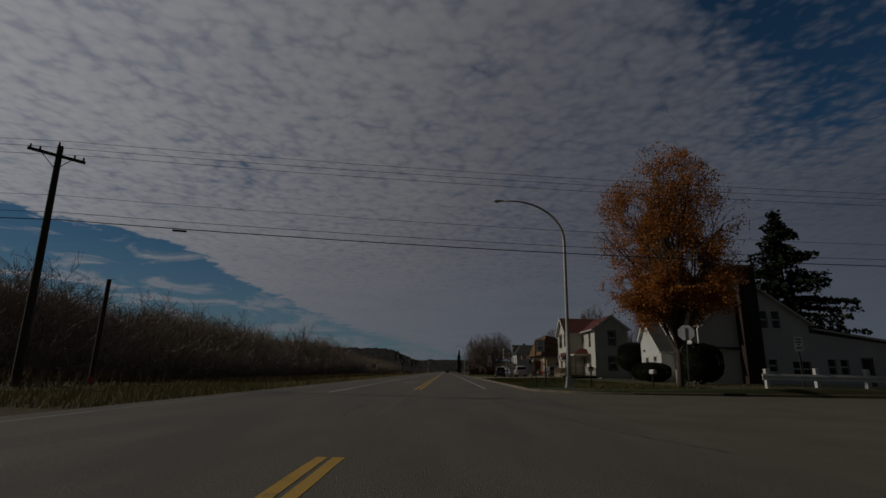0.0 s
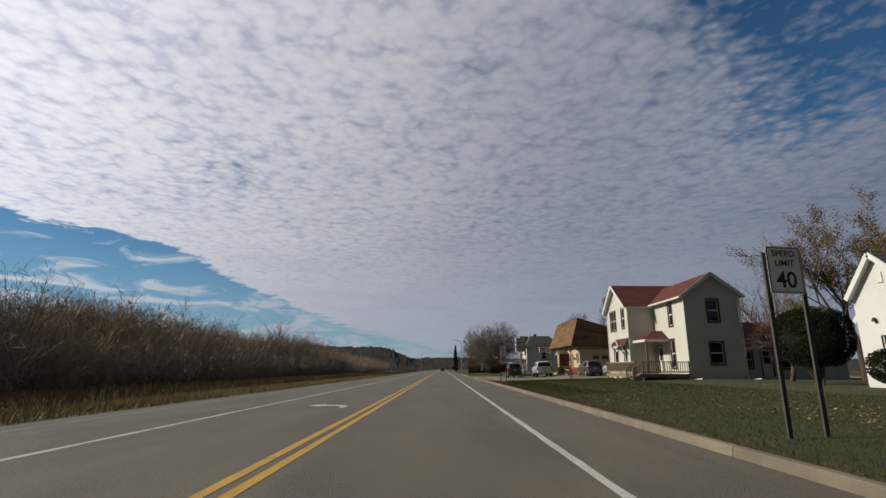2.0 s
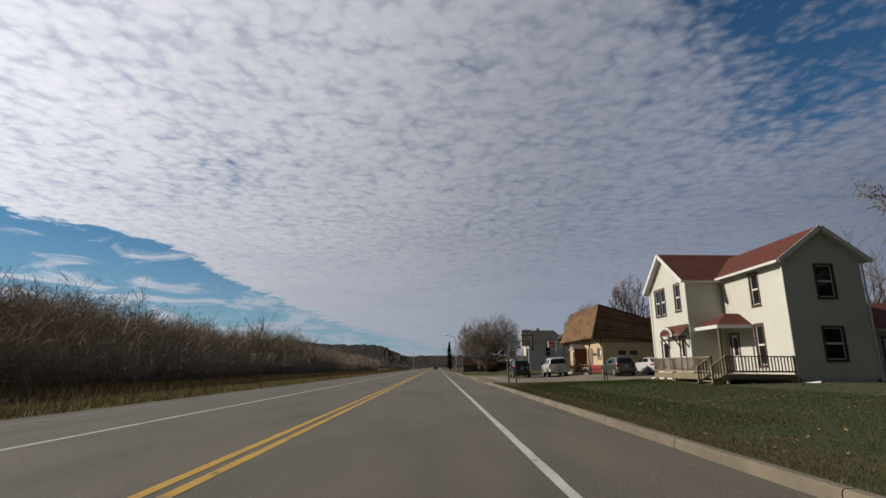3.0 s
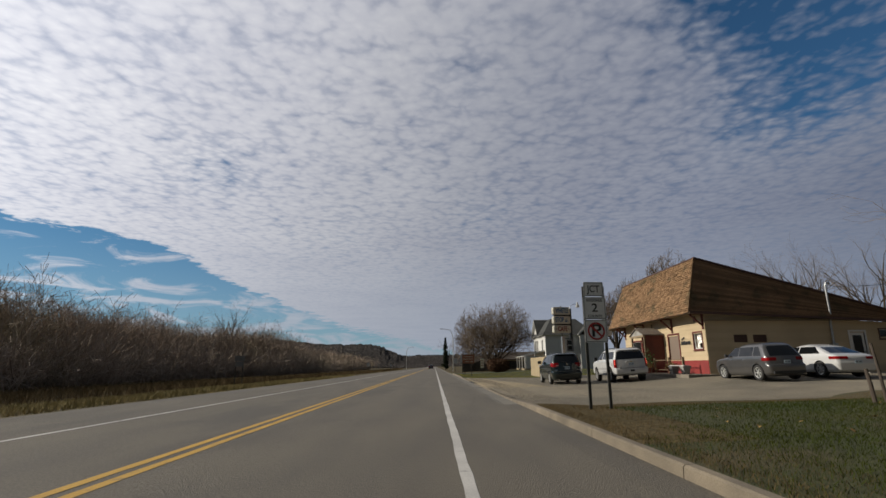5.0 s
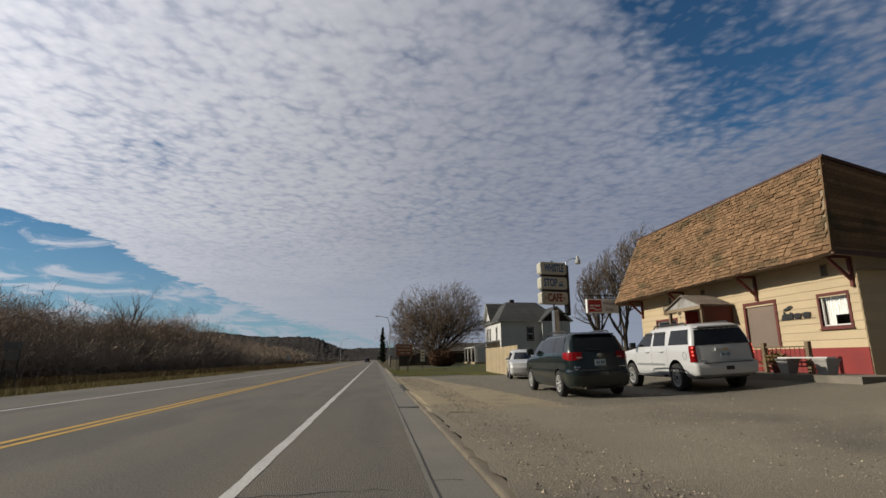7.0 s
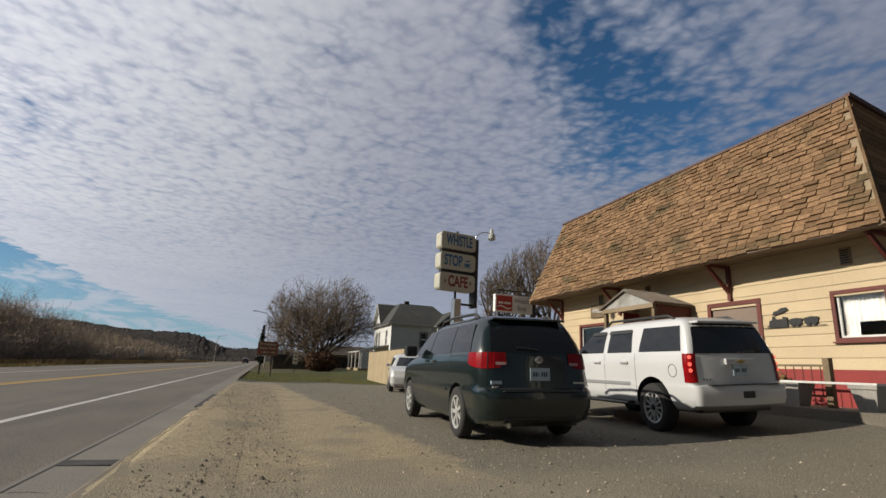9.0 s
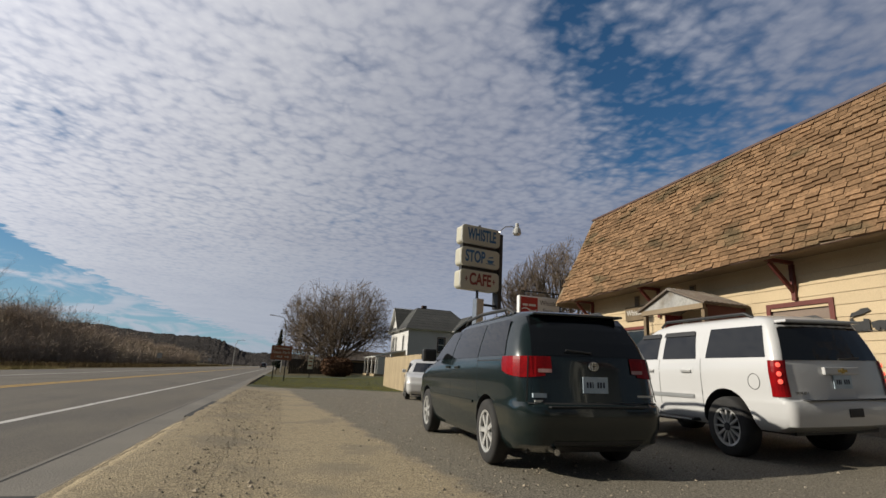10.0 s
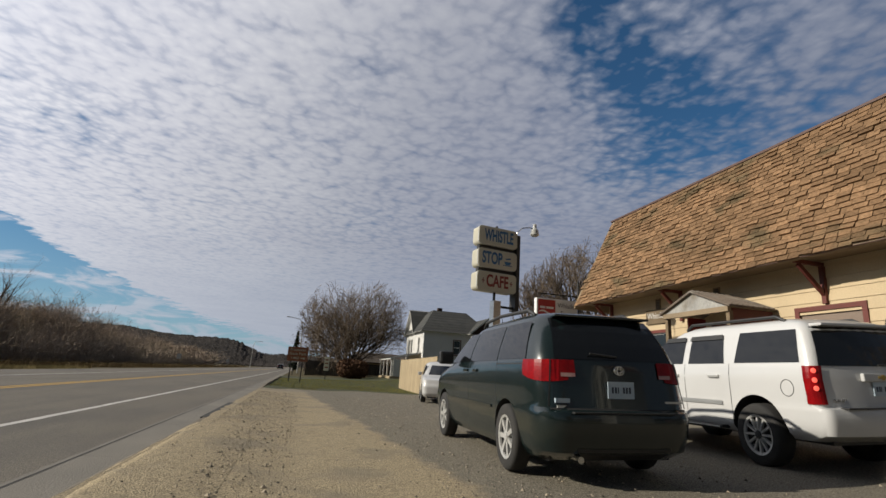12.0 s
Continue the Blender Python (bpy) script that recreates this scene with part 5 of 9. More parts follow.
# ---- vehicles ----
M.update({
    "green_paint": mat("green_paint", (0.009, 0.018, 0.018), (0.007, 0.015, 0.015), 2.0, 0.24, metal=0.15, grain=0.0, spec=0.4, coat=0.7),
    "white_car": mat("white_car", (0.63, 0.63, 0.625), (0.60, 0.60, 0.595), 1.0, 0.35, grain=0.0, coat=0.8),
    "silver_paint": mat("silver_paint", (0.155, 0.150, 0.148), (0.14, 0.136, 0.134), 2.0, 0.3, metal=0.6, grain=0.0, coat=0.8),
    "pale_silver": mat("pale_silver", (0.46, 0.47, 0.47), (0.42, 0.43, 0.43), 2.0, 0.3, metal=0.4, grain=0.0, coat=0.6),
    "dark_paint": mat("dark_paint", (0.015, 0.015, 0.017), (0.02, 0.02, 0.02), 2.0, 0.3, grain=0.0, coat=0.8),
    "rubber": mat("rubber", (0.018, 0.018, 0.018), (0.030, 0.028, 0.026), 6.0, 0.85, 0.2, 80, grain=0.2),
    "alloy": mat("alloy", (0.66, 0.66, 0.64), (0.56, 0.56, 0.54), 6.0, 0.32, metal=0.4, grain=0.1),
    "chrome": mat("chrome", (0.75, 0.75, 0.75), (0.70, 0.70, 0.70), 3.0, 0.12, metal=1.0, grain=0.0),
    "red_lens": mat("red_lens", (0.30, 0.005, 0.007), (0.20, 0.004, 0.006), 9.0, 0.25, grain=0.15, spec=0.15, coat=0.1),
    "clear_lens": mat("clear_lens", (0.50, 0.30, 0.27), (0.36, 0.18, 0.16), 9.0, 0.15, grain=0.05, coat=1.0),
    "trim_black": mat("trim_black", (0.020, 0.020, 0.021), (0.028, 0.028, 0.028), 4.0, 0.55, 0.1, 90, grain=0.1),
    "plate": mat("plate", (0.42, 0.52, 0.60), (0.52, 0.60, 0.66), 8.0, 0.4, grain=0.05),
    "auto_glass": glass("auto_glass", (0.006, 0.007, 0.008), 0.03),
    "ink": mat("ink", (0.02, 0.03, 0.06), None, 3.0, 0.6, grain=0.0),
})


class Shell:
    """A car's skin as level slices (z, half width, rear y, front y) with rounded corners."""

    def __init__(self, slices, r=0.22):
        self.s, self.r = slices, r

    def size(self, z):
        s = self.s
        z = min(max(z, s[0][0]), s[-1][0])
        for a, b in zip(s, s[1:]):
            if z <= b[0]:
                t = (z - a[0]) / (b[0] - a[0])
                return [p + (q - p) * t for p, q in zip(a[1:], b[1:])]
        return list(s[-1][1:])

    def rear(self, z, x, d=0.0):
        w, yr, yf = self.size(z)
        return Vector((x, yr + 0.10 * (x / w) ** 2 - d, z))

    def side(self, z, y, d=0.0):
        w, yr, yf = self.size(z)
        c, h = (yr + yf) / 2, (yf - yr) / 2
        return Vector((w * (1 - 0.035 * ((y - c) / h) ** 2) + d, y, z))

    def corner(self, z, t, d=0.0):
        """From the rear face (t = 0) round to the side (t = 1)."""
        w, yr, yf = self.size(z)
        r = min(self.r, w * 0.6)
        a, b = self.rear(z, w - r), self.side(z, yr + r + 0.06)
        k = Vector((b.x, a.y, z))
        p = a * (1 - t) ** 2 + k * 2 * t * (1 - t) + b * t * t
        out = Vector((t, -(1 - t), 0)).normalized()
        return p + out * d

    def front(self, z, x, d=0.0):
        w, yr, yf = self.size(z)
        return Vector((x, yf - 0.16 * (x / w) ** 2 + d, z))

    def front_corner(self, z, t):
        w, yr, yf = self.size(z)
        r = min(self.r * 1.3, w * 0.6)
        a, b = self.side(z, yf - r - 0.1), self.front(z, w - r)
        k = Vector((a.x, b.y, z))
        return a * (1 - t) ** 2 + k * 2 * t * (1 - t) + b * t * t

    def half(self, z):
        w, yr, yf = self.size(z)
        r = min(self.r, w * 0.6)
        rf = min(self.r * 1.3, w * 0.6)
        out = [self.rear(z, (w - r) * i / 5) for i in range(5)]
        out += [self.corner(z, i / 7) for i in range(8)]
        y0, y1 = yr + r + 0.06, yf - rf - 0.1
        out += [self.side(z, y0 + (y1 - y0) * i / 14) for i in range(1, 14)]
        out += [self.front_corner(z, i / 6) for i in range(7)]
        out += [self.front(z, (w - rf) * i / 4) for i in (3, 2, 1, 0)]
        return out

    def mesh(self):
        bm = bmesh.new()
        zs = []
        for a, b in zip(self.s, self.s[1:]):
            n = max(1, int((b[0] - a[0]) / 0.05))
            zs += [a[0] + (b[0] - a[0]) * i / n for i in range(n)]
        zs.append(self.s[-1][0])
        rings = []
        for z in zs:
            h = self.half(z)
            ring = h + [Vector((-p.x, p.y, p.z)) for p in h[-2:0:-1]]
            rings.append([bm.verts.new(p) for p in ring])
        n = len(rings[0])
        for q, w in zip(rings, rings[1:]):
            for j in range(n):
                bm.faces.new((q[j], q[(j + 1) % n], w[(j + 1) % n], w[j]))
        m = n // 2
        for ring, flip in ((rings[0], True), (rings[-1], False)):
            for j in range(m):
                a, b, c, d = ring[j], ring[j + 1], ring[(n - j - 1) % n], ring[(n - j) % n]
                quad = [a, b, c, d] if j > 0 else [a, b, c]
                if j == m - 1:
                    quad = [ring[j], ring[j + 1], ring[n - j]]
                bm.faces.new(quad[::-1] if flip else quad)
        bmesh.ops.recalc_face_normals(bm, faces=bm.faces)
        return bm


def patch_on(fn, us, zs, mirror=False):
    """A sheet through fn(z, u) with its rim turned inward; us are at the foot and head: (u foot, u head) pairs."""
    bm = bmesh.new()
    rows = []
    for i in range(len(zs)):
        t = i / (len(zs) - 1)
        rows.append([fn(zs[i], a + (b - a) * t) for a, b in us])
    for sign in ((1, -1) if mirror else (1,)):
        vs = [[bm.verts.new((p.x * sign, p.y, p.z)) for p in row] for row in rows]
        for q, w in zip(vs, vs[1:]):
            for j in range(len(us) - 1):
                f = (q[j], q[j + 1], w[j + 1], w[j])
                bm.faces.new(f if sign == 1 else f[::-1])
    return bm


def grid_us(a0, a1, b0, b1, n=7):
    """Columns whose foot runs from a0 to a1 and whose head runs from b0 to b1."""
    return [(a0 + (a1 - a0) * i / n, b0 + (b1 - b0) * i / n) for i in range(n + 1)]


def zrow(a, b, n=6):
    return [a + (b - a) * i / n for i in range(n + 1)]


def wheel_set(car, r, wd, pts, spokes, rim_mat, hub_mat, k=0.66):
    first = None
    for x, y in pts:
        out = 1 if x > 0 else -1
        w = part("wheel", lathe(bmesh.new(), [(0.0, out * (wd / 2 - 0.05)), (r * k * 0.9, out * (wd / 2 - 0.07)), (r * k, out * (wd / 2 - 0.02)), (r * k, -out * wd / 2)], "x", 28), M["trim_black"], car, smooth=False)
        w.location = (x, y, r)
        h = wd / 2
        prof = [(r * k, -h * 0.95), (r * 0.90, -h), (r * 0.97, -h * 0.86), (r, -h * 0.6), (r, h * 0.6), (r * 0.97, h * 0.86), (r * 0.90, h), (r * k, h * 0.95), (r * k, -h * 0.95)]
        part("tyre", lathe(bmesh.new(), prof, "x", 36, caps=False), M["rubber"], w, "black rubber tyre", True)
        bm = bmesh.new()
        lathe(bm, [(r * k * 1.01, out * (h - 0.005)), (r * k * 0.90, out * (h - 0.012)), (r * k * 0.88, out * (h - 0.04))], "x", 32, caps=False)
        for i in range(spokes):
            a = 2 * math.pi * i / spokes
            c, s = math.cos(a), math.sin(a)
            pw = 0.014 if spokes > 7 else 0.026
            q = []
            for rad, wdt in ((0.03, pw * 0.8), (r * k * 0.93, pw)):
                for sg in (-1, 1):
                    q.append((rad * c - sg * wdt * s, rad * s + sg * wdt * c))
            lo = [bm.verts.new((out * (h - 0.055), u, v)) for u, v in (q[0], q[1], q[3], q[2])]
            hi = [bm.verts.new((out * (h - 0.018), u * 0.99, v * 0.99)) for u, v in (q[0], q[1], q[3], q[2])]
            bm.faces.new(lo), bm.faces.new(hi[::-1])
            for j in range(4):
                bm.faces.new((lo[j], hi[j], hi[(j + 1) % 4], lo[(j + 1) % 4]))
        bmesh.ops.recalc_face_normals(bm, faces=bm.faces)
        part("rim", bm, rim_mat, w, "spoked alloy rim")
        part("hub_cap", lathe(bmesh.new(), [(0.055, out * (h - 0.05)), (0.05, out * (h - 0.008)), (0.0, out * h)], "x", 14), hub_mat, w)


def car_body(car, shell, paint, wheels, r_arch, name="body", label=""):
    """The shell with round wheel arches cut out of it."""
    me = bpy.data.meshes.new(name)
    bm = shell.mesh()
    bm.to_mesh(me)
    bm.free()
    me.materials.append(paint), me.materials.append(M["trim_black"])
    ob = new(name, me)
    cut = bmesh.new()
    for x, y, z in wheels:
        s = 1 if x > 0 else -1
        lathe(cut, [(r_arch, x - s * 0.26), (r_arch, x + s * 0.5)], "x", 40, (0, y, z))
    bmesh.ops.recalc_face_normals(cut, faces=cut.faces)
    cm = bpy.data.meshes.new("cutter")
    for f in cut.faces:
        f.material_index = 1
    cut.to_mesh(cm)
    cut.free()
    cm.materials.append(paint), cm.materials.append(M["trim_black"])
    cutter = new("cutter", cm)
    mod = ob.modifiers.new("arches", "BOOLEAN")
    mod.operation, mod.object, mod.solver = "DIFFERENCE", cutter, "EXACT"
    done = bpy.data.meshes.new_from_object(ob.evaluated_get(bpy.context.evaluated_depsgraph_get()))
    ob.modifiers.remove(mod)
    bpy.data.objects.remove(cutter)
    ob.data = done
    done.name = name
    done.shade_smooth()
    bm = bmesh.new()
    bm.from_mesh(done)
    for e in bm.edges:
        if len(e.link_faces) == 2 and e.calc_face_angle(0) > radians(38):
            e.smooth = False
    bm.to_mesh(done)
    bm.free()
    ob.parent = car
    return tagged(ob, label)


def plate(car, shell, x, z, bars=True):
    p = shell.rear(z, x)
    pl = part("number_plate", boxm(x - 0.155, x + 0.155, p.y - 0.018, p.y - 0.008, z - 0.078, z + 0.078), M["plate"], car, "pale blue number plate")
    for a, b in ((-0.112, -0.092), (-0.075, -0.055), (-0.04, -0.03), (0.02, 0.04), (0.055, 0.075), (0.092, 0.112)):
        part("plate_mark", boxm(x + a, x + b, p.y - 0.022, p.y - 0.018, z - 0.028, z + 0.028), M["ink"], pl)


def minivan():
    car = thing("minivan", pose(0, 0, 0), "dark green minivan parked on the gravel lot", "minivan")
    low = lambda z: z if z < 1.13 else 1.13 + (z - 1.13) * 0.86
    s = Shell([(low(q[0]), q[1] * 0.965, q[2], q[3]) for q in ((0.22, 0.86, -2.34, 2.34), (0.30, 0.93, -2.50, 2.45), (0.45, 0.965, -2.545, 2.52), (0.60, 0.98, -2.555, 2.54), (0.655, 0.98, -2.54, 2.53), (0.69, 0.975, -2.47, 2.50), (0.85, 0.98, -2.445, 2.45),
               (0.95, 0.975, -2.43, 2.30), (1.02, 0.968, -2.42, 1.98), (1.08, 0.96, -2.41, 1.58), (1.13, 0.95, -2.40, 1.30), (1.30, 0.905, -2.33, 1.02), (1.50, 0.835, -2.22, 0.66),
               (1.61, 0.79, -2.13, 0.42), (1.68, 0.72, -2.03, 0.22), (1.725, 0.60, -1.85, 0.0), (1.75, 0.36, -1.5, -0.3))], 0.36)
    r = 0.335
    wh = [(sx * 0.835, y) for sx in (1, -1) for y in (-1.49, 1.54)]
    car_body(car, s, M["green_paint"], [(x, y, r) for x, y in wh], r + 0.055)
    part("underbody", boxm(-0.72, 0.72, -2.2, 2.2, 0.2, 0.4), M["trim_black"], car)
    wheel_set(car, r, 0.21, wh, 7, M["alloy"], M["alloy"])
    side = lambda z, y: s.side(z, y, 0.006)
    for name, a0, a1, b0, b1, z0, z1 in (("rear_quarter_window", -2.02, -1.20, -1.90, -1.20, 1.14, 1.53), ("sliding_door_window", -1.15, -0.02, -1.15, -0.10, 1.13, 1.53), ("front_door_window", 0.05, 1.10, -0.03, 0.45, 1.13, 1.51)):
        for sg in (1, -1):
            fn = lambda z, y, sg=sg: Vector((s.side(z, y, 0.006).x * sg, y, z))
            part(name, patch_on(fn, grid_us(a0, a1, b0, b1), zrow(z0, z1)), M["auto_glass"], car)
    part("rear_window", patch_on(lambda z, x: s.rear(z, x, 0.008), grid_us(-0.71, 0.71, -0.63, 0.63), zrow(1.14, 1.56)), M["auto_glass"], car)
    part("windscreen", patch_on(lambda z, x: s.front(z, x, 0.008), grid_us(0.68, -0.68, 0.56, -0.56), zrow(1.16, 1.53)), M["auto_glass"], car)
    for sg in (1, -1):
        cols = [("r", 0.50), ("r", 0.60), ("r", 0.72)] + [("c", i / 6) for i in range(7)] + [("s", -1.98)]

        def lamp(z, c, d=0.012, sg=sg):
            i = int(round(c))
            kind, v = cols[i]
            z = 1.13 - (1.13 - z) * (0.76, 0.80, 0.86, 0.92, 0.97, 1.0, 1.0, 0.96, 0.88, 0.72, 0.40)[i]
            p = s.rear(z, v, d) if kind == "r" else s.corner(z, v, d) if kind == "c" else s.side(z, v, d)
            return Vector((p.x * sg, p.y, p.z))
        t = part("tail_lamp", patch_on(lamp, [(i, i) for i in range(len(cols))], zrow(0.925, 1.13)), M["red_lens"], car, "red wrap-round tail lamp")
        part("reversing_lens", patch_on(lambda z, x, sg=sg: Vector((s.rear(z, x, 0.017).x * sg, s.rear(z, x, 0.017).y, z)), grid_us(0.505, 0.66, 0.505, 0.66, 3), zrow(0.973, 1.008, 2)), M["clear_lens"], t)
    plate(car, s, 0.0, 0.86)
    em = s.rear(1.04, 0)
    bm = bmesh.new()
    for rx, rz in ((0.058, 0.040), (0.024, 0.038), (0.042, 0.016)):
        ring = [(rx * math.cos(a), rz * math.sin(a)) for a in [2 * math.pi * i / 20 for i in range(21)]]
        tube(bm, [(p, em.y - 0.02, 1.04 + q) for p, q in ring], 0.006, 6)
    part("emblem", bm, M["chrome"], car, "chrome oval emblem")
    for i, (x0, x1, z0, z1) in enumerate(((-0.74, -0.58, 0.735, 0.775), (-0.72, -0.60, 0.69, 0.712), (0.55, 0.76, 0.745, 0.765))):
        y = s.rear(0.74, (x0 + x1) / 2).y
        part("badge" if i else "bumper_sticker", boxm(x0, x1, y - 0.012, y + 0.03, z0, z1), M["alloy"] if i else M["plate"], car)
    part("bumper_strip", boxm(-0.60, 0.60, -2.565, -2.5, 0.648, 0.662), M["trim_black"], car)
    part("valance", patch_on(lambda z, x: s.rear(z, x, 0.006), grid_us(-0.52, 0.52, -0.54, 0.54, 12), zrow(0.225, 0.34, 4)), M["trim_black"], car, "black lower bumper edge")
    part("gate_seam", patch_on(lambda z, x: s.rear(z, x, 0.003), grid_us(-0.80, 0.80, -0.80, 0.80), zrow(0.676, 0.690, 2)), M["trim_black"], car)
    # black strips laid on the skin for the shade in the tailgate's side gaps
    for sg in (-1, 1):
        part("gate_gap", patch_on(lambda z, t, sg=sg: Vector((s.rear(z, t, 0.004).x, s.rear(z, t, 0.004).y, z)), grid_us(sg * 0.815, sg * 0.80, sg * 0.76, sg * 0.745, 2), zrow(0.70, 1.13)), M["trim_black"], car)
    part("exhaust_pipe", tube(bmesh.new(), [(-0.52, -2.1, 0.27), (-0.52, -2.46, 0.26), (-0.53, -2.52, 0.25)], 0.032, 10), M["chrome"], car)
    for sg in (-1, 1):
        sd = lambda z, y, d: Vector((s.side(z, y, d).x * sg, y, z))
        m = part("mirror", boxm(-0.13, 0.11, -0.06, 0.08, -0.10, 0.09, bevel=0.04), M["trim_black"], car)
        m.location = (sg * 1.07, 0.86, 1.20)
        part("side_moulding", patch_on(lambda z, y: sd(z, y, 0.014), grid_us(-1.02, 1.05, -1.02, 1.05, 10), zrow(0.60, 0.635, 2)), M["green_paint"], car)
        for y in (0.18, -0.30):
            b = sd(1.02, y, 0)
            part("door_handle", boxm(b.x - 0.02, b.x + 0.02, y - 0.10, y + 0.10, 1.0, 1.035, bevel=0.008), M["green_paint"], car)
        part("sliding_rail", patch_on(lambda z, y: sd(z, y, 0.004), grid_us(-2.0, -1.15, -2.0, -1.15, 6), zrow(1.085, 1.098, 1)), M["trim_black"], car)
        for y in (-1.17, 0.02, 1.12):
            part("door_seam", patch_on(lambda z, yy: sd(z, yy, 0.003), grid_us(y - 0.004, y + 0.004, y - 0.004, y + 0.004, 1), zrow(0.42, 1.12)), M["trim_black"], car)
        rk = part("roof_rail", tube(bmesh.new(), [(sg * 0.64, -1.75, 1.61), (sg * 0.66, -1.6, 1.675), (sg * 0.66, -0.6, 1.70), (sg * 0.64, 0.05, 1.67), (sg * 0.62, 0.2, 1.61)], 0.022, 8), M["trim_black"], car)
    part("rear_wiper", tube(bmesh.new(), [(0.0, s.rear(1.17, 0).y - 0.02, 1.17), (-0.32, s.rear(1.19, 0).y - 0.03, 1.195)], 0.010, 6), M["trim_black"], car)
    part("spoiler", boxm(-0.60, 0.60, -2.18, -2.02, 1.565, 1.59, bevel=0.01), M["green_paint"], car)
    return car


def large_suv():
    car = thing("sport_utility_vehicle", pose(0, 0, 0), "large white sport utility vehicle parked before the cafe", "suv")
    low = lambda z: (z if z < 1.26 else 1.26 + (z - 1.26) * 0.86) - 0.045
    s = Shell([(low(q[0]), q[1] * 0.985, q[2], q[3]) for q in ((0.42, 0.90, -2.34, 2.38), (0.50, 0.97, -2.555, 2.55), (0.60, 0.995, -2.58, 2.57), (0.74, 1.0, -2.58, 2.56), (0.785, 1.0, -2.56, 2.54), (0.80, 0.998, -2.47, 2.50), (1.0, 1.0, -2.455, 2.48),
               (1.12, 0.998, -2.445, 2.40), (1.17, 0.99, -2.44, 2.10), (1.22, 0.98, -2.435, 1.55), (1.27, 0.97, -2.43, 1.22), (1.5, 0.905, -2.375, 0.92), (1.75, 0.825, -2.29, 0.55), (1.84, 0.785, -2.22, 0.35),
               (1.90, 0.71, -2.08, 0.15), (1.935, 0.60, -1.9, 0.0), (1.95, 0.45, -1.6, -0.2))], 0.15)
    r = 0.375
    wh = [(sx * 0.87, y) for sx in (1, -1) for y in (-1.44, 1.50)]
    car_body(car, s, M["white_car"], [(x, y, r + 0.02) for x, y in wh], r + 0.085)
    part("underbody", boxm(-0.72, 0.72, -2.3, 2.3, 0.34, 0.60), M["trim_black"], car)
    wheel_set(car, r, 0.27, wh, 12, M["alloy"], M["trim_black"], 0.64)
    for name, a0, a1, b0, b1, z0, z1 in (("rear_quarter_window", -2.18, -1.12, -2.08, -1.16, 1.25, 1.645), ("rear_door_window", -0.92, -0.14, -0.84, -0.14, 1.245, 1.63), ("front_door_window", 0.0, 1.05, 0.0, 0.50, 1.245, 1.63)):
        for sg in (1, -1):
            fn = lambda z, y, sg=sg: Vector((s.side(z, y, 0.006).x * sg, y, z))
            w = part(name, patch_on(fn, grid_us(a0, a1, b0, b1), zrow(z0, z1)), M["auto_glass"], car)
            if "door" in name:
                fv = lambda z, y, sg=sg: Vector((s.side(z, y, 0.022).x * sg, y, z))
                part("rain_visor", patch_on(fv, grid_us(b0 - 0.02, b1 + 0.03, b0, b1), zrow(z1 - 0.05, z1 + 0.015, 2)), M["trim_black"], w)
    part("rear_window", patch_on(lambda z, x: s.rear(z, x, 0.008), grid_us(-0.84, 0.84, -0.70, 0.70), zrow(1.21, 1.67)), M["auto_glass"], car)
    part("windscreen", patch_on(lambda z, x: s.front(z, x, 0.008), grid_us(0.74, -0.74, 0.60, -0.60), zrow(1.26, 1.67)), M["auto_glass"], car)
    part("spoiler", boxm(-0.66, 0.66, -2.34, -2.15, 1.675, 1.71, bevel=0.012), M["white_car"], car)
    for sg in (1, -1):
        cols = [("r", 0.845)] + [("c", i / 6) for i in range(7)] + [("s", -2.25)]

        def lamp(z, c, d=0.014, sg=sg):
            kind, v = cols[int(round(c))]
            p = s.rear(z, v, d) if kind == "r" else s.corner(z, v, d) if kind == "c" else s.side(z, v, d)
            return Vector((p.x * sg, p.y, p.z))
        t = part("tail_lamp", patch_on(lamp, [(i, i) for i in range(len(cols))], zrow(0.785, 1.21)), M["red_lens"], car, "tall red tail lamp with bright bulbs")
        for z in (1.155, 1.05, 0.96):
            p = s.corner(z, 0.45, 0.016)
            part("bulb", lathe(bmesh.new(), [(0.030, 0), (0.024, 0.012), (0, 0.018)], "z", 12), M["brake_light"], t).matrix_local = Matrix.Translation((p.x * sg, p.y, z)) @ pose(0, 0, 0, 90, 0, sg * 35)
        sd = lambda z, y, d: Vector((s.side(z, y, d).x * sg, y, z))
        m = part("mirror", boxm(-0.10, 0.10, -0.06, 0.07, -0.10, 0.10, bevel=0.03), M["trim_black"], car)
        m.location = (sg * 1.09, 0.98, 1.29)
        for y in (-0.72, 0.18):
            b = sd(1.07, y, 0)
            part("door_handle", boxm(b.x - 0.03, b.x + 0.03, y - 0.11, y + 0.11, 1.055, 1.095, bevel=0.01), M["alloy"], car)
        part("side_moulding", patch_on(lambda z, y: sd(z, y, 0.014), grid_us(-0.85, 1.0, -0.85, 1.0, 10), zrow(0.70, 0.755, 2)), M["pale_silver"], car)
        for y in (-1.02, -0.06, 1.10):
            part("door_seam", patch_on(lambda z, yy: sd(z, yy, 0.003), grid_us(y - 0.004, y + 0.004, y - 0.004, y + 0.004, 1), zrow(0.48, 1.24)), M["trim_black"], car)
        part("running_board", boxm(sg * 0.985 - 0.075, sg * 0.985 + 0.075, -0.86, 0.92, 0.395, 0.44, bevel=0.015), M["trim_black"], car)
        part("step_trim", boxm(sg * 1.062 - 0.004, sg * 1.062 + 0.004, -0.82, 0.88, 0.408, 0.428), M["alloy"], car)
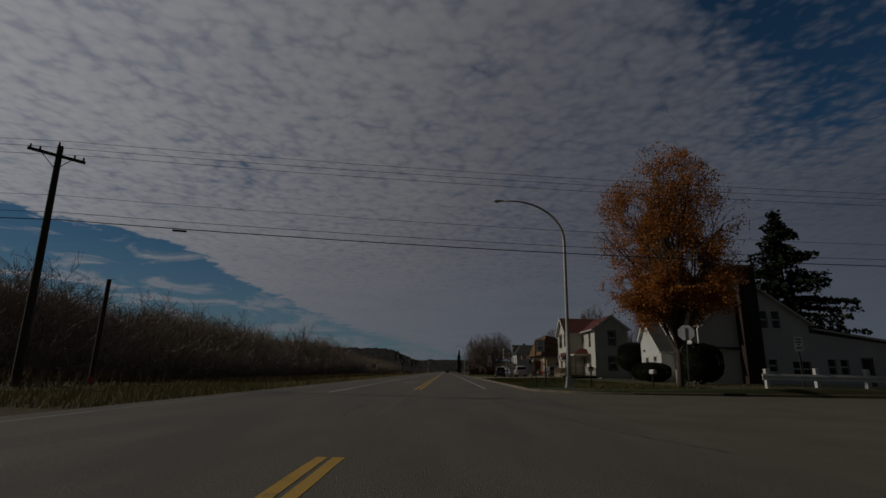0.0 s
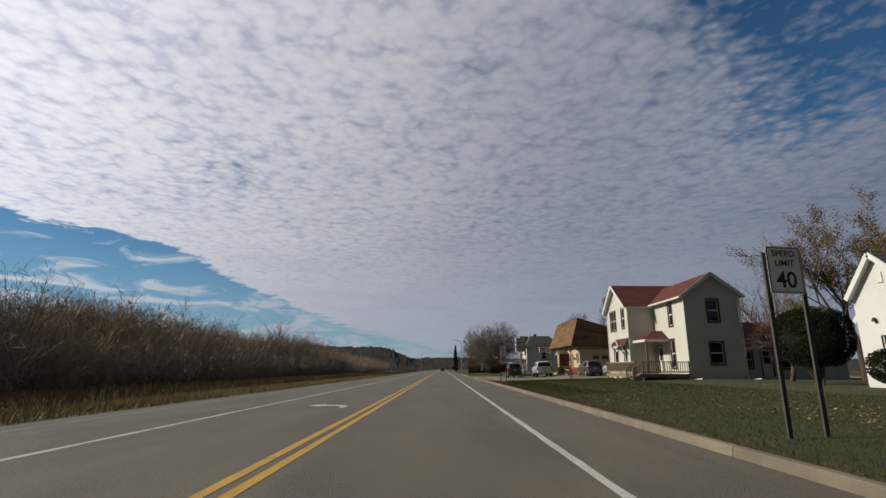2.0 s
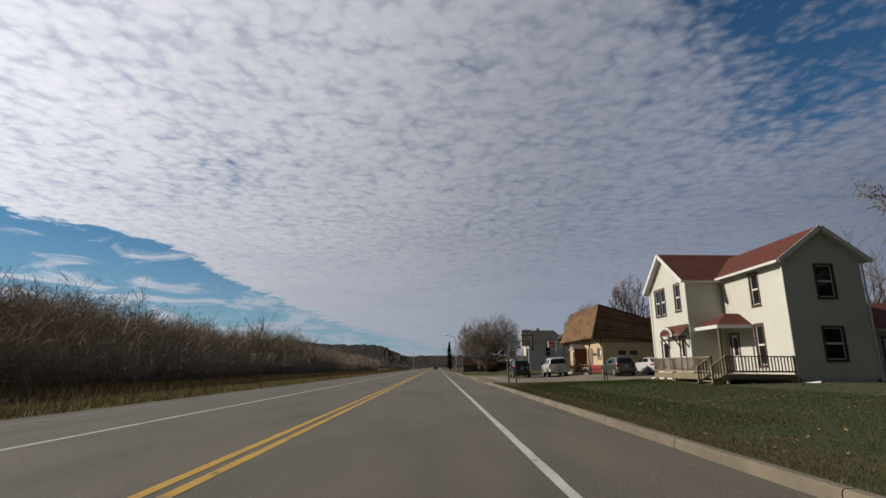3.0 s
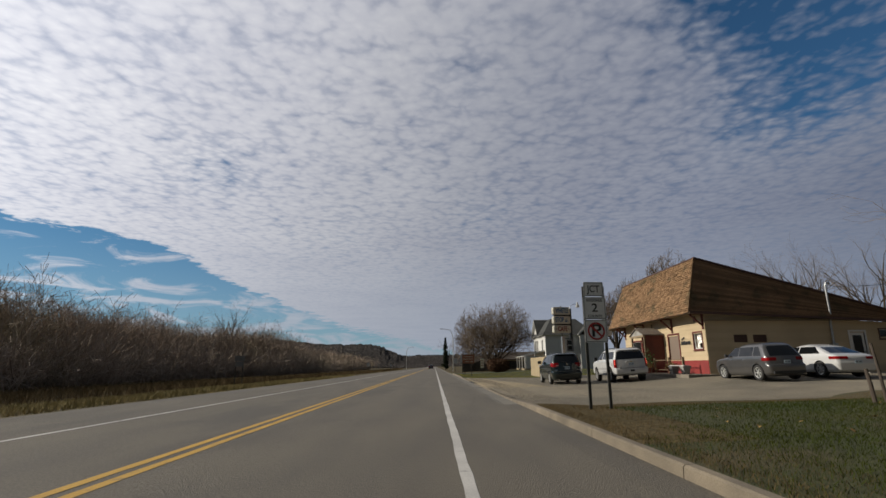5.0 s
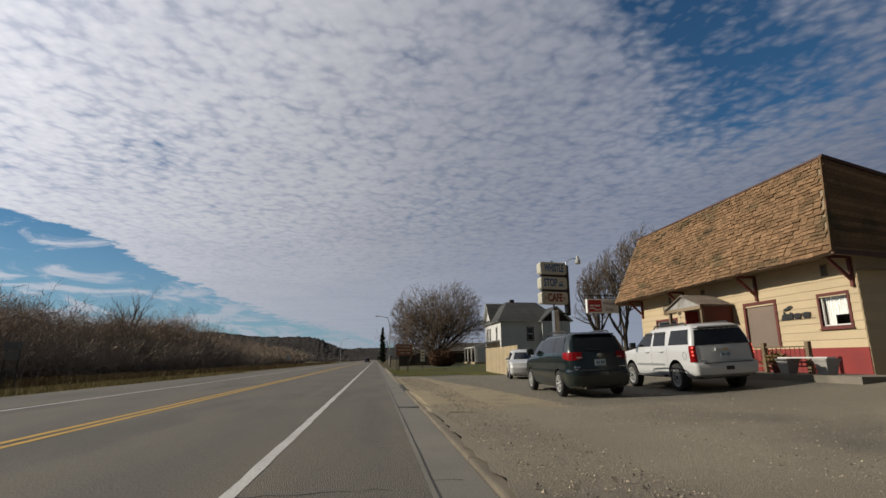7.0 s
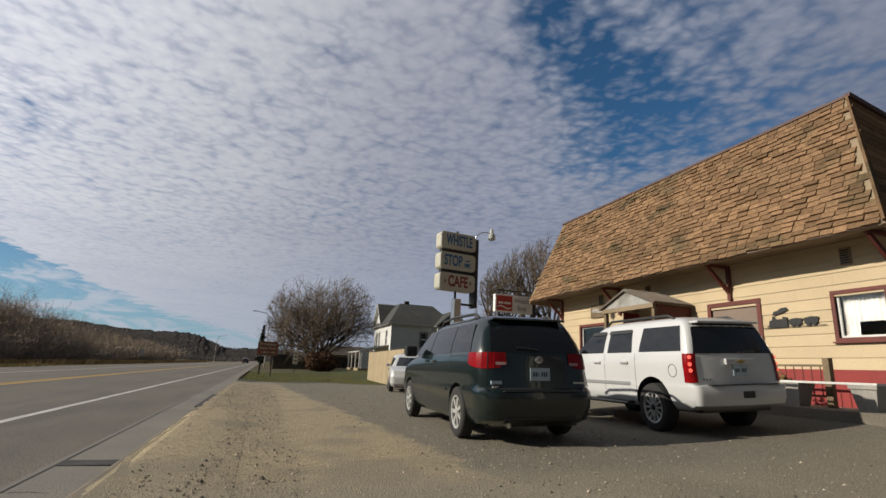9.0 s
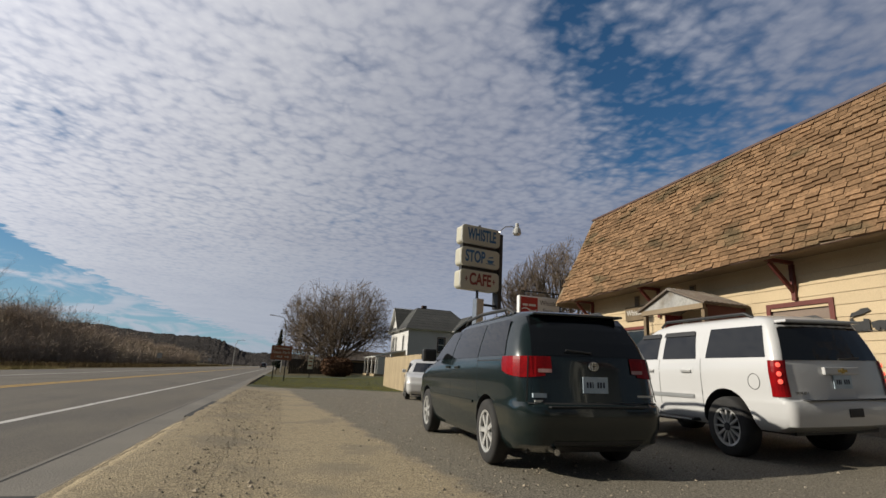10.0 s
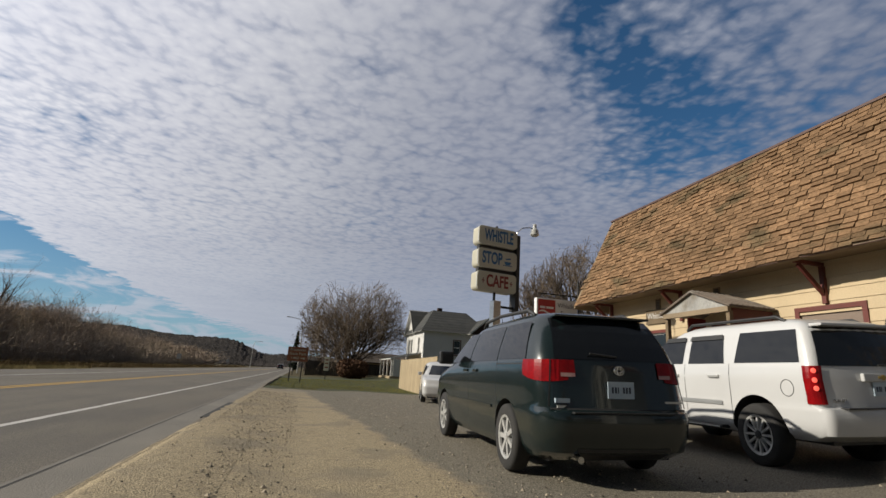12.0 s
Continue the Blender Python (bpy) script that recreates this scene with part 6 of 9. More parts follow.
        part("roof_rail", tube(bmesh.new(), [(sg * 0.68, -1.85, 1.76), (sg * 0.68, -1.7, 1.825), (sg * 0.68, 0.0, 1.83), (sg * 0.66, 0.15, 1.76)], 0.022, 8), M["trim_black"], car)
    fc = [s.side(1.0, -1.98 + 0.10 * math.cos(a), 0.002) for a in (0,)]
    ring = [(-1.98 + 0.095 * math.cos(a), 0.955 + 0.095 * math.sin(a)) for a in [2 * math.pi * i / 24 for i in range(25)]]
    part("fuel_flap", tube(bmesh.new(), [(-s.side(z, y, 0.001).x, y, z) for y, z in ring], 0.005, 6), M["silver_paint"], car)
    plate(car, s, 0.0, 0.955)
    y = s.rear(1.13, 0).y
    part("gate_handle", boxm(-0.30, 0.30, y - 0.05, y, 1.04, 1.13, bevel=0.012), M["white_car"], car)
    part("emblem", prism(bmesh.new(), [(-0.075, 1.07), (-0.02, 1.07), (-0.02, 1.055), (0.02, 1.055), (0.02, 1.07), (0.075, 1.07), (0.075, 1.10), (0.02, 1.10), (0.02, 1.115), (-0.02, 1.115), (-0.02, 1.10), (-0.075, 1.10)], "y", y - 0.062, y - 0.05), M["brass"], car, "gold cross-shaped emblem")
    for i in range(5):
        yb = s.rear(0.86, -0.62).y
        part("badge", boxm(-0.76 + i * 0.062, -0.72 + i * 0.062, yb - 0.008, yb + 0.01, 0.815, 0.845), M["chrome"], car)
    part("bumper_top", boxm(-0.72, 0.72, -2.57, -2.46, 0.741, 0.756, bevel=0.005), M["trim_black"], car)
    part("hitch", boxm(-0.12, 0.12, -2.59, -2.50, 0.555, 0.655, bevel=0.01), M["trim_black"], car)
    part("rear_wiper", tube(bmesh.new(), [(0.02, s.rear(1.25, 0).y - 0.02, 1.222), (0.40, s.rear(1.27, 0.4).y - 0.03, 1.24)], 0.012, 6), M["trim_black"], car)
    return car


def plain_suv(name, label, paint, L, W, H, r, tint, wb):
    """A mid-size car seen from some way off: body, glass, lamps, wheels, mirrors, handles."""
    car = thing(name, pose(0, 0, 0), label, "car")
    w, h = W / 2, L / 2
    k = H / 1.66
    s = Shell([(0.24 * k, w * 0.9, -h + 0.14, h - 0.14), (0.34 * k, w * 0.97, -h + 0.02, h - 0.04), (0.62 * k, w, -h, h), (0.68 * k, w, -h + 0.02, h - 0.02), (0.72 * k, w * 0.995, -h + 0.10, h - 0.05), (0.88 * k, w, -h + 0.12, h - 0.10),
               (0.96 * k, w * 0.99, -h + 0.13, h - 0.35), (1.02 * k, w * 0.98, -h + 0.15, h - 0.85), (1.07 * k, w * 0.965, -h + 0.17, h - 1.12), (1.28 * k, w * 0.88, -h + 0.32, h - 1.48), (1.48 * k, w * 0.79, -h + 0.48, h - 1.85),
               (1.57 * k, w * 0.72, -h + 0.58, h - 2.02), (1.63 * k, w * 0.58, -h + 0.75, h - 2.2), (1.66 * k, w * 0.36, -h + 1.0, h - 2.45)], 0.24)
    wh = [(sx * (w - 0.11), y) for sx in (1, -1) for y in (-wb / 2 + 0.02, wb / 2 + 0.02)]
    car_body(car, s, paint, [(x, y, r) for x, y in wh], r + 0.05)
    part("underbody", boxm(-w * 0.7, w * 0.7, -h + 0.2, h - 0.2, 0.2, 0.45), M["trim_black"], car)
    wheel_set(car, r, 0.21, wh, 6, M["alloy"], M["alloy"])
    spans = [("rear_quarter_window", -h + 0.55, -h + 1.08, -h + 0.80, -h + 1.08), ("rear_door_window", -h + 1.14, -0.06, -h + 1.14, -0.06), ("front_door_window", 0.0, h - 1.28, 0.0, h - 1.82)]
    for nm, a0, a1, b0, b1 in spans:
        for sg in (1, -1):
            part(nm, patch_on(lambda z, y: Vector((s.side(z, y, 0.006).x * sg, y, z)), grid_us(a0, a1, b0, b1), zrow(1.08 * k, 1.48 * k)), M["auto_glass"], car)
    part("rear_window", patch_on(lambda z, x: s.rear(z, x, 0.008), grid_us(-w * 0.74, w * 0.74, -w * 0.62, w * 0.62), zrow(1.07 * k, 1.50 * k)), M["auto_glass"], car)
    part("windscreen", patch_on(lambda z, x: s.front(z, x, 0.008), grid_us(w * 0.74, -w * 0.74, w * 0.6, -w * 0.6), zrow(1.09 * k, 1.48 * k)), M["auto_glass"], car)
    for sg in (1, -1):
        cols = [("r", w * 0.5), ("r", w * 0.64)] + [("c", i / 6) for i in range(7)] + [("s", -h + 0.5)]

        def lamp(z, c, sg=sg):
            kind, v = cols[int(round(c))]
            p = s.rear(z, v, 0.012) if kind == "r" else s.corner(z, v, 0.012) if kind == "c" else s.side(z, v, 0.012)
            return Vector((p.x * sg, p.y, p.z))
        part("tail_lamp", patch_on(lamp, [(i, i) for i in range(len(cols))], zrow(0.86 * k, 1.0 * k)), M["red_lens"], car, "red tail lamp")
        part("mirror", boxm(-0.08, 0.08, -0.05, 0.06, -0.07, 0.07, bevel=0.025), paint, car).location = (sg * (w + 0.07), h - 1.42, 1.12 * k)
        for y in (-0.42, 0.55):
            b = s.side(0.92 * k, y).x * sg
            part("door_handle", boxm(b - 0.02, b + 0.02, y - 0.10, y + 0.10, 0.91 * k, 0.94 * k, bevel=0.008), M["chrome"], car)
    plate(car, s, 0.0, 0.80 * k)
    part("lower_cladding", boxm(-w * 0.8, w * 0.8, -h - 0.005, -h + 0.1, 0.30 * k, 0.42 * k, bevel=0.02), M["trim_black"], car)
    return car


def sedan():
    car = thing("sedan", pose(0, 0, 0), "pearl white sedan parked beside the cafe wall", "car")
    w, h, r = 0.92, 2.5, 0.345
    s = Shell([(0.22, w * 0.9, -h + 0.16, h - 0.16), (0.32, w * 0.97, -h + 0.03, h - 0.05), (0.60, w, -h, h), (0.72, w, -h + 0.03, h - 0.05), (0.86, w, -h + 0.05, h - 0.14), (0.93, w * 0.99, -h + 0.10, h - 0.5), (0.98, w * 0.975, -h + 0.22, h - 0.95),
               (1.03, w * 0.955, -h + 0.50, h - 1.30), (1.20, w * 0.86, -h + 0.95, h - 1.65), (1.36, w * 0.76, -h + 1.35, h - 2.0), (1.44, w * 0.64, -h + 1.7, h - 2.25), (1.49, w * 0.40, -h + 2.0, h - 2.5)], 0.24)
    wh = [(sx * (w - 0.11), y) for sx in (1, -1) for y in (-1.40, 1.43)]
    car_body(car, s, M["white_car"], [(x, y, r) for x, y in wh], r + 0.045)
    part("underbody", boxm(-0.6, 0.6, -2.2, 2.2, 0.18, 0.4), M["trim_black"], car)
    wheel_set(car, r, 0.21, wh, 7, M["alloy"], M["alloy"])
    for nm, a0, a1, b0, b1 in (("rear_door_window", -1.45, -0.12, -1.02, -0.12), ("front_door_window", -0.06, 1.05, -0.06, 0.55)):
        for sg in (1, -1):
            part(nm, patch_on(lambda z, y: Vector((s.side(z, y, 0.006).x * sg, y, z)), grid_us(a0, a1, b0, b1), zrow(1.04, 1.36)), M["auto_glass"], car)
    part("rear_window", patch_on(lambda z, x: s.rear(z, x, 0.008), grid_us(-0.70, 0.70, -0.56, 0.56), zrow(1.05, 1.38)), M["auto_glass"], car)
    part("windscreen", patch_on(lambda z, x: s.front(z, x, 0.008), grid_us(0.7, -0.7, 0.56, -0.56), zrow(1.05, 1.37)), M["auto_glass"], car)
    for sg in (1, -1):
        cols = [("r", 0.40), ("r", 0.60)] + [("c", i / 6) for i in range(7)] + [("s", -h + 0.5)]

        def lamp(z, c, sg=sg):
            kind, v = cols[int(round(c))]
            p = s.rear(z, v, 0.012) if kind == "r" else s.corner(z, v, 0.012) if kind == "c" else s.side(z, v, 0.012)
            return Vector((p.x * sg, p.y, p.z))
        part("tail_lamp", patch_on(lamp, [(i, i) for i in range(len(cols))], zrow(0.78, 0.90)), M["red_lens"], car, "slim red tail lamp")
        part("mirror", boxm(-0.08, 0.08, -0.05, 0.06, -0.06, 0.06, bevel=0.02), M["white_car"], car).location = (sg * (w + 0.06), 0.95, 1.06)
    plate(car, s, 0.0, 0.66)
    return car


M["brass"] = mat("brass", (0.60, 0.42, 0.12), (0.5, 0.34, 0.10), 3.0, 0.35, metal=0.8, grain=0.05)
lit_lens = bpy.data.materials.new("brake_light")
lit_lens.use_nodes = True
_p = lit_lens.node_tree.nodes["Principled BSDF"]
_p.inputs["Base Color"].default_value = (0.8, 0.08, 0.06, 1)
_p.inputs["Emission Color"].default_value = (1.0, 0.12, 0.08, 1)
_p.inputs["Emission Strength"].default_value = 0.9
M["brake_light"] = lit_lens


def park(car, x, y, turn, k):
    """Puts a car with its middle at x, y on the slope of the ground."""
    if isinstance(k, float):
        k = (k, k, k)
    z = gz(x, y) + 0.02
    lean = math.degrees(math.atan((gz(x + 0.8, y) - gz(x - 0.8, y)) / 1.6))
    car.matrix_world = pose(x, y, z, 0, -lean * math.cos(radians(turn)), turn) @ Matrix.Diagonal((k[0], k[1], k[2], 1))


CAR_K = (0.95, 0.95, 0.95)
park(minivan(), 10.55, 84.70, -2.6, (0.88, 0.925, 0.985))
park(large_suv(), 13.98, 84.61, -1.6, (0.915, 0.865, 0.985))
park(plain_suv("crossover", "grey silver crossover parked facing the cafe wall", M["silver_paint"], 4.35, 1.84, 1.66, 0.35, None, 2.62), 17.85, 78.1, 2, (0.92, 0.92, 0.95))
park(sedan(), 20.9, 78.6, 0, CAR_K)
park(plain_suv("compact_suv", "white compact sport utility vehicle facing the lot", M["white_car"], 4.44, 1.80, 1.74, 0.36, None, 2.62), 13.45, 99.5, 168, CAR_K)

# ---- trees and plants ----
M.update({
    "bark": mat("bark", (0.095, 0.072, 0.052), (0.065, 0.050, 0.038), 3.0, 0.95, 0.4, 30, grain=0.3, stretch=(1, 1, 0.3)),
    "twig": mat("twig", (0.25, 0.195, 0.145), (0.18, 0.14, 0.108), 0.3, 0.95, grain=0.0, spec=0.12, vary=0.25),
    "wood_twig": mat("wood_twig", (0.44, 0.35, 0.275), (0.33, 0.27, 0.22), 0.08, 0.95, grain=0.0, spec=0.12, vary=0.35, third=(0.46, 0.375, 0.24), tscale=0.03, tlow=0.56),
    "spruce": mat("spruce", (0.022, 0.034, 0.016), (0.016, 0.024, 0.013), 1.0, 0.9, grain=0.0, spec=0.12, vary=0.4),
    "evergreen": mat("evergreen", (0.016, 0.022, 0.009), (0.024, 0.028, 0.012), 1.0, 0.9, grain=0.0, spec=0.12, vary=0.4),
    "brown_leaf": mat("brown_leaf", (0.13, 0.075, 0.045), (0.10, 0.055, 0.035), 1.0, 0.9, grain=0.0, spec=0.12, vary=0.4),
    "olive_leaf": mat("olive_leaf", (0.20, 0.135, 0.055), (0.15, 0.10, 0.045), 1.0, 0.9, grain=0.0, spec=0.12, vary=0.4),
    "grass_blade": mat("grass_blade", (0.036, 0.054, 0.006), (0.050, 0.058, 0.008), 0.5, 0.95, grain=0.0, spec=0.04, vary=0.5, third=(0.085, 0.066, 0.022), tscale=0.35, tlow=0.60),
    # far lawn's sunlit look put into the colour, paler than the near blades
    "sunny_blade": mat("sunny_blade", (0.24, 0.225, 0.058), (0.19, 0.195, 0.048), 0.3, 0.9, grain=0.0, spec=0.1, vary=0.35, third=(0.20, 0.17, 0.07), tscale=0.3, tlow=0.56),
    "dry_blade": mat("dry_blade", (0.36, 0.285, 0.13), (0.235, 0.20, 0.082), 0.3, 0.9, grain=0.0, spec=0.12, vary=0.45),
    "brown_blade": mat("brown_blade", (0.165, 0.115, 0.055), (0.095, 0.070, 0.033), 0.1, 0.95, grain=0.0, spec=0.1, vary=0.5),
    "fallen_leaf": mat("fallen_leaf", (0.36, 0.255, 0.10), (0.24, 0.15, 0.06), 2.0, 0.9, grain=0.0, spec=0.12, vary=0.4),
})


def leafy(name, c1, c2, vary=0.45, scale=0.8, through_part=0.42):
    """Thin leaves that also let light through."""
    m = mat(name, c1, c2, scale, 0.8, grain=0.0, vary=vary, spec=0.05)
    N, L = m.node_tree.nodes, m.node_tree.links
    bsdf = N["Principled BSDF"]
    tr = N.new("ShaderNodeBsdfTranslucent")
    src = bsdf.inputs["Base Color"].links[0].from_socket
    L.new(src, tr.inputs[0])
    mx = N.new("ShaderNodeMixShader")
    mx.inputs[0].default_value = through_part
    L.new(bsdf.outputs[0], mx.inputs[1]), L.new(tr.outputs[0], mx.inputs[2])
    L.new(mx.outputs[0], N["Material Output"].inputs[0])
    return m


M["maple_leaf"] = leafy("maple_leaf", (0.55, 0.235, 0.060), (0.38, 0.155, 0.050), 0.5)


def branches(rng, p, d, length, r, level, out, kids=4, spread=0.6, lift=0.12, shrink=0.62, wander=0.16, min_r=0.004):
    """Adds the tapered pieces (from, to, radius, radius) of a limb and of what grows from it."""
    n = 4 if level > 1 else 3 if level == 1 else 2
    q = np.array(p, float)
    d = np.array(d, float)
    d /= np.linalg.norm(d)
    pts = [(q.copy(), d.copy())]
    for i in range(n):
        d = d + rng.normal(0, wander, 3) + np.array((0, 0, lift))
        d /= np.linalg.norm(d)
        nq = q + d * length / n
        r0, r1 = r * (1 - 0.62 * i / n), r * (1 - 0.62 * (i + 1) / n)
        out.append((q, nq, max(r0, min_r), max(r1, min_r)))
        q = nq
        pts.append((q.copy(), d.copy()))
    if level <= 0:
        return
    for k in range(kids):
        t = 0.30 + 0.70 * (k + rng.uniform(0.2, 1.0)) / kids
        i = min(n, max(1, int(t * n + 0.5)))
        b, bd = pts[i]
        side = rng.normal(0, 1, 3)
        side -= bd * side.dot(bd)
        side /= np.linalg.norm(side) + 1e-9
        nd = bd + side * spread * rng.uniform(0.7, 1.3)
        branches(rng, b, nd, length * shrink * rng.uniform(0.75, 1.15), r * (1 - 0.62 * i / n) * 0.68, level - 1, out, kids, spread, lift, shrink, wander, min_r)


def limbs_mesh(segs, sides=3):
    """Arrays of vertices and quads for a list of tapered pieces."""
    a = np.array([s[0] for s in segs])
    b = np.array([s[1] for s in segs])
    ra = np.array([s[2] for s in segs])
    rb = np.array([s[3] for s in segs])
    d = b - a
    d /= np.linalg.norm(d, axis=1)[:, None] + 1e-9
    ref = np.where(np.abs(d[:, 2:3]) < 0.9, np.array([[0, 0, 1.0]]), np.array([[1.0, 0, 0]]))
    u = np.cross(d, ref)
    u /= np.linalg.norm(u, axis=1)[:, None] + 1e-9
    v = np.cross(d, u)
    vs = []
    for base, rad in ((a, ra), (b, rb)):
        for j in range(sides):
            t = 2 * math.pi * j / sides
            vs.append(base + (u * math.cos(t) + v * math.sin(t)) * rad[:, None])
    n = len(segs)
    verts = np.stack(vs, 1).reshape(-1, 3)
    base = (np.arange(n) * sides * 2)[:, None]
    quads = np.concatenate([base + np.array([[j, (j + 1) % sides, sides + (j + 1) % sides, sides + j]]) for j in range(sides)])
    return verts, quads


def ribbons(segs):
    """Fine twigs far off: one narrow face for each piece, turned at random."""
    a = np.array([s[0] for s in segs])
    b = np.array([s[1] for s in segs])
    w = np.random.default_rng(len(segs)).normal(0, 1, a.shape)
    d = b - a
    w -= d * ((w * d).sum(1) / ((d * d).sum(1) + 1e-9))[:, None]
    w /= np.linalg.norm(w, axis=1)[:, None] + 1e-9
    ra, rb = [np.array([s[i] for s in segs])[:, None] for i in (2, 3)]
    v = np.stack([a - w * ra, a + w * ra, b + w * rb, b - w * rb], 1).reshape(-1, 3)
    return v, np.arange(4 * len(segs)).reshape(-1, 4)


def array_mesh(name, verts, quads, material):
    me = bpy.data.meshes.new(name)
    me.vertices.add(len(verts))
    me.vertices.foreach_set("co", np.asarray(verts, np.float32).ravel())
    me.loops.add(quads.size)
    me.loops.foreach_set("vertex_index", quads.astype(np.int32).ravel())
    me.polygons.add(len(quads))
    me.polygons.foreach_set("loop_start", np.arange(0, quads.size, 4, dtype=np.int32))
    me.update(calc_edges=True)
    me.validate()
    me.materials.append(material)
    return me


def cards(rng, centres, size, up=0.0):
    """One small bent leaf, four corners, at each centre."""
    n = len(centres)
    a = rng.normal(0, 1, (n, 3))
    a /= np.linalg.norm(a, axis=1)[:, None]
    b = rng.normal(0, 1, (n, 3)) + np.array((0, 0, up))
    b -= a * (a * b).sum(1)[:, None]
    b /= np.linalg.norm(b, axis=1)[:, None] + 1e-9
    s = size * rng.uniform(0.6, 1.3, (n, 1))
    c = np.asarray(centres)
    v = np.stack([c - a * s * 0.5, c + b * s * 0.35, c + a * s * 0.5, c - b * s * 0.35], 1).reshape(-1, 3)
    return v, np.arange(4 * n).reshape(-1, 4)


def plant(name, base, segs_thick, segs_thin, label, category="tree", bark="bark", twig="twig", leaves=None, leaf_mat=None, group=""):
    t = thing(name, pose(*base), label, category, group)
    v, q = limbs_mesh(segs_thick, 7)
    shared("trunk", array_mesh("trunk", v, q, M[bark]), t, Matrix())
    v, q = limbs_mesh(segs_thin, 3)
    tagged(shared("crown", array_mesh("crown", v, q, M[twig]), t, Matrix()), kind="stuff")
    if leaves is not None:
        tagged(shared("foliage", array_mesh("foliage", *leaves, M[leaf_mat]), t, Matrix()), kind="stuff")
    return t


def split_segs(segs, r=0.035):
    thick = [s for s in segs if s[2] >= r]
    return thick, [s for s in segs if s[2] < r]


def maple():
    rng = np.random.default_rng(5)
    segs = [(np.array((0, 0, -0.1)), np.array((0.05, 0, 1.0)), 0.22, 0.175), (np.array((0.05, 0, 1.0)), np.array((0.1, 0.05, 2.2)), 0.175, 0.165)]
    for k in range(16):
        a = 2 * math.pi * k / 16 * 3 + rng.uniform(-0.2, 0.2)
        tilt = (0.08, 0.30, 0.52, 0.72)[k % 4] * rng.uniform(0.85, 1.15)
        d = (math.cos(a) * tilt, math.sin(a) * tilt, 1)
        length = (10.2, 8.9, 7.3, 5.4)[k % 4] * rng.uniform(0.9, 1.05)
        branches(rng, (0.1, 0.05, 1.7 + rng.uniform(0, 0.8)), d, length, 0.12, 3, segs, 5, 0.55, 0.05, 0.48, 0.09, 0.006)
    # low spreading limbs
    for k in range(9):
        a = 2 * math.pi * (k + 0.4) / 9
        branches(rng, (0.1, 0.05, 2.9 + 0.12 * k), (math.cos(a) * 1.1, math.sin(a) * 1.1, 1), 2.9, 0.06, 3, segs, 5, 0.6, -0.03, 0.5, 0.12, 0.006)
    ends = np.array([s[1] for s in segs if s[2] < 0.03])
    ends = ends[(ends[:, 2] > 2.7)]
    n = 150000
    picks = ends[rng.integers(0, len(ends), n)] + rng.normal(0, 0.24, (n, 3))
    # an upright egg of a crown
    top = 15.4
    tt = np.clip((picks[:, 2] - 2.6) / (top - 2.6), 0, 1)
    reach = 4.9 * np.sin(math.pi * (0.02 + 0.98 * tt) ** 0.76) ** 0.6
    far_out = np.hypot(picks[:, 0], picks[:, 1])
    ang = np.arctan2(picks[:, 1], picks[:, 0])
    reach *= 1 + 0.13 * np.sin(3 * ang + picks[:, 2]) + 0.08 * np.sin(7 * ang - 2 * picks[:, 2])
    picks = picks[far_out < reach * rng.uniform(0.93, 1.04, n)]
    clump = np.array([noise.noise(Vector(p) * 0.6) + 0.5 * noise.noise(Vector(p) * 1.5) for p in picks])
    picks = picks[clump > -0.16 + 0.012 * (picks[:, 2] - 8)]
    segs = [g for g in segs if math.hypot(g[1][0], g[1][1]) < 4.9 * max(0.1, math.sin(math.pi * min(1, max(0, (g[1][2] - 1.6) / 14.2)) ** 0.72)) ** 0.6 or g[2] > 0.06]
    thick, thin = split_segs(segs)
    return plant("maple_tree", (15.05, 28.35, gz(15, 28.3)), thick, thin, "broad maple with orange-brown autumn leaves on the corner lawn", "tree", leaves=cards(rng, picks, 0.122), leaf_mat="maple_leaf")


def bare_tree(x, y, h, seed, label, spread=0.6, width=0.5, limbs=6, kids=4, level=3, fork=0.22, trunk_r=None, leaf=None, n_leaf=0, multi=1, group="", fine=None, dome=None, leaf_size=0.16):
    rng = np.random.default_rng(seed)
    segs = []
    r = trunk_r or h * 0.018
    for m in range(multi):
        off = np.array((rng.normal(0, 0.35), rng.normal(0, 0.35), 0)) * (multi > 1)
        top = off + np.array((rng.normal(0, 0.2), rng.normal(0, 0.2), h * fork))
        segs.append((off + np.array((0, 0, -0.15)), top, r, r * 0.8))
        for k in range(limbs):
            a = 2 * math.pi * (k + rng.uniform(0, 0.5)) / limbs + m
            tilt = width * rng.uniform(0.35, 1.35)
            branches(rng, top - np.array((0, 0, rng.uniform(0, h * fork * 0.4))), (math.cos(a) * tilt, math.sin(a) * tilt, 1), h * rng.uniform(0.42, 0.58), r * 0.55, level, segs, kids, spread, 0.05, 0.55, 0.13, fine or (0.005 if h < 9 else 0.008))
    if dome:
        segs = [g for g in segs if (math.hypot(g[1][0], g[1][1]) / dome) ** 2 + ((g[1][2] - h * 0.42) / (h * 0.58)) ** 2 < 1 or g[2] > 0.09]
    thick, thin = split_segs(segs, 0.03)
    lv = None
    if n_leaf:
        ends = np.array([s[1] for s in thin])
        lv = cards(rng, ends[rng.integers(0, len(ends), n_leaf)] + rng.normal(0, 0.15 if leaf != "twig" else 0.35, (n_leaf, 3)), leaf_size)
    return plant("tree", (x, y, gz(x, y)), thick, thin, label, "tree", leaves=lv, leaf_mat=leaf, group=group)


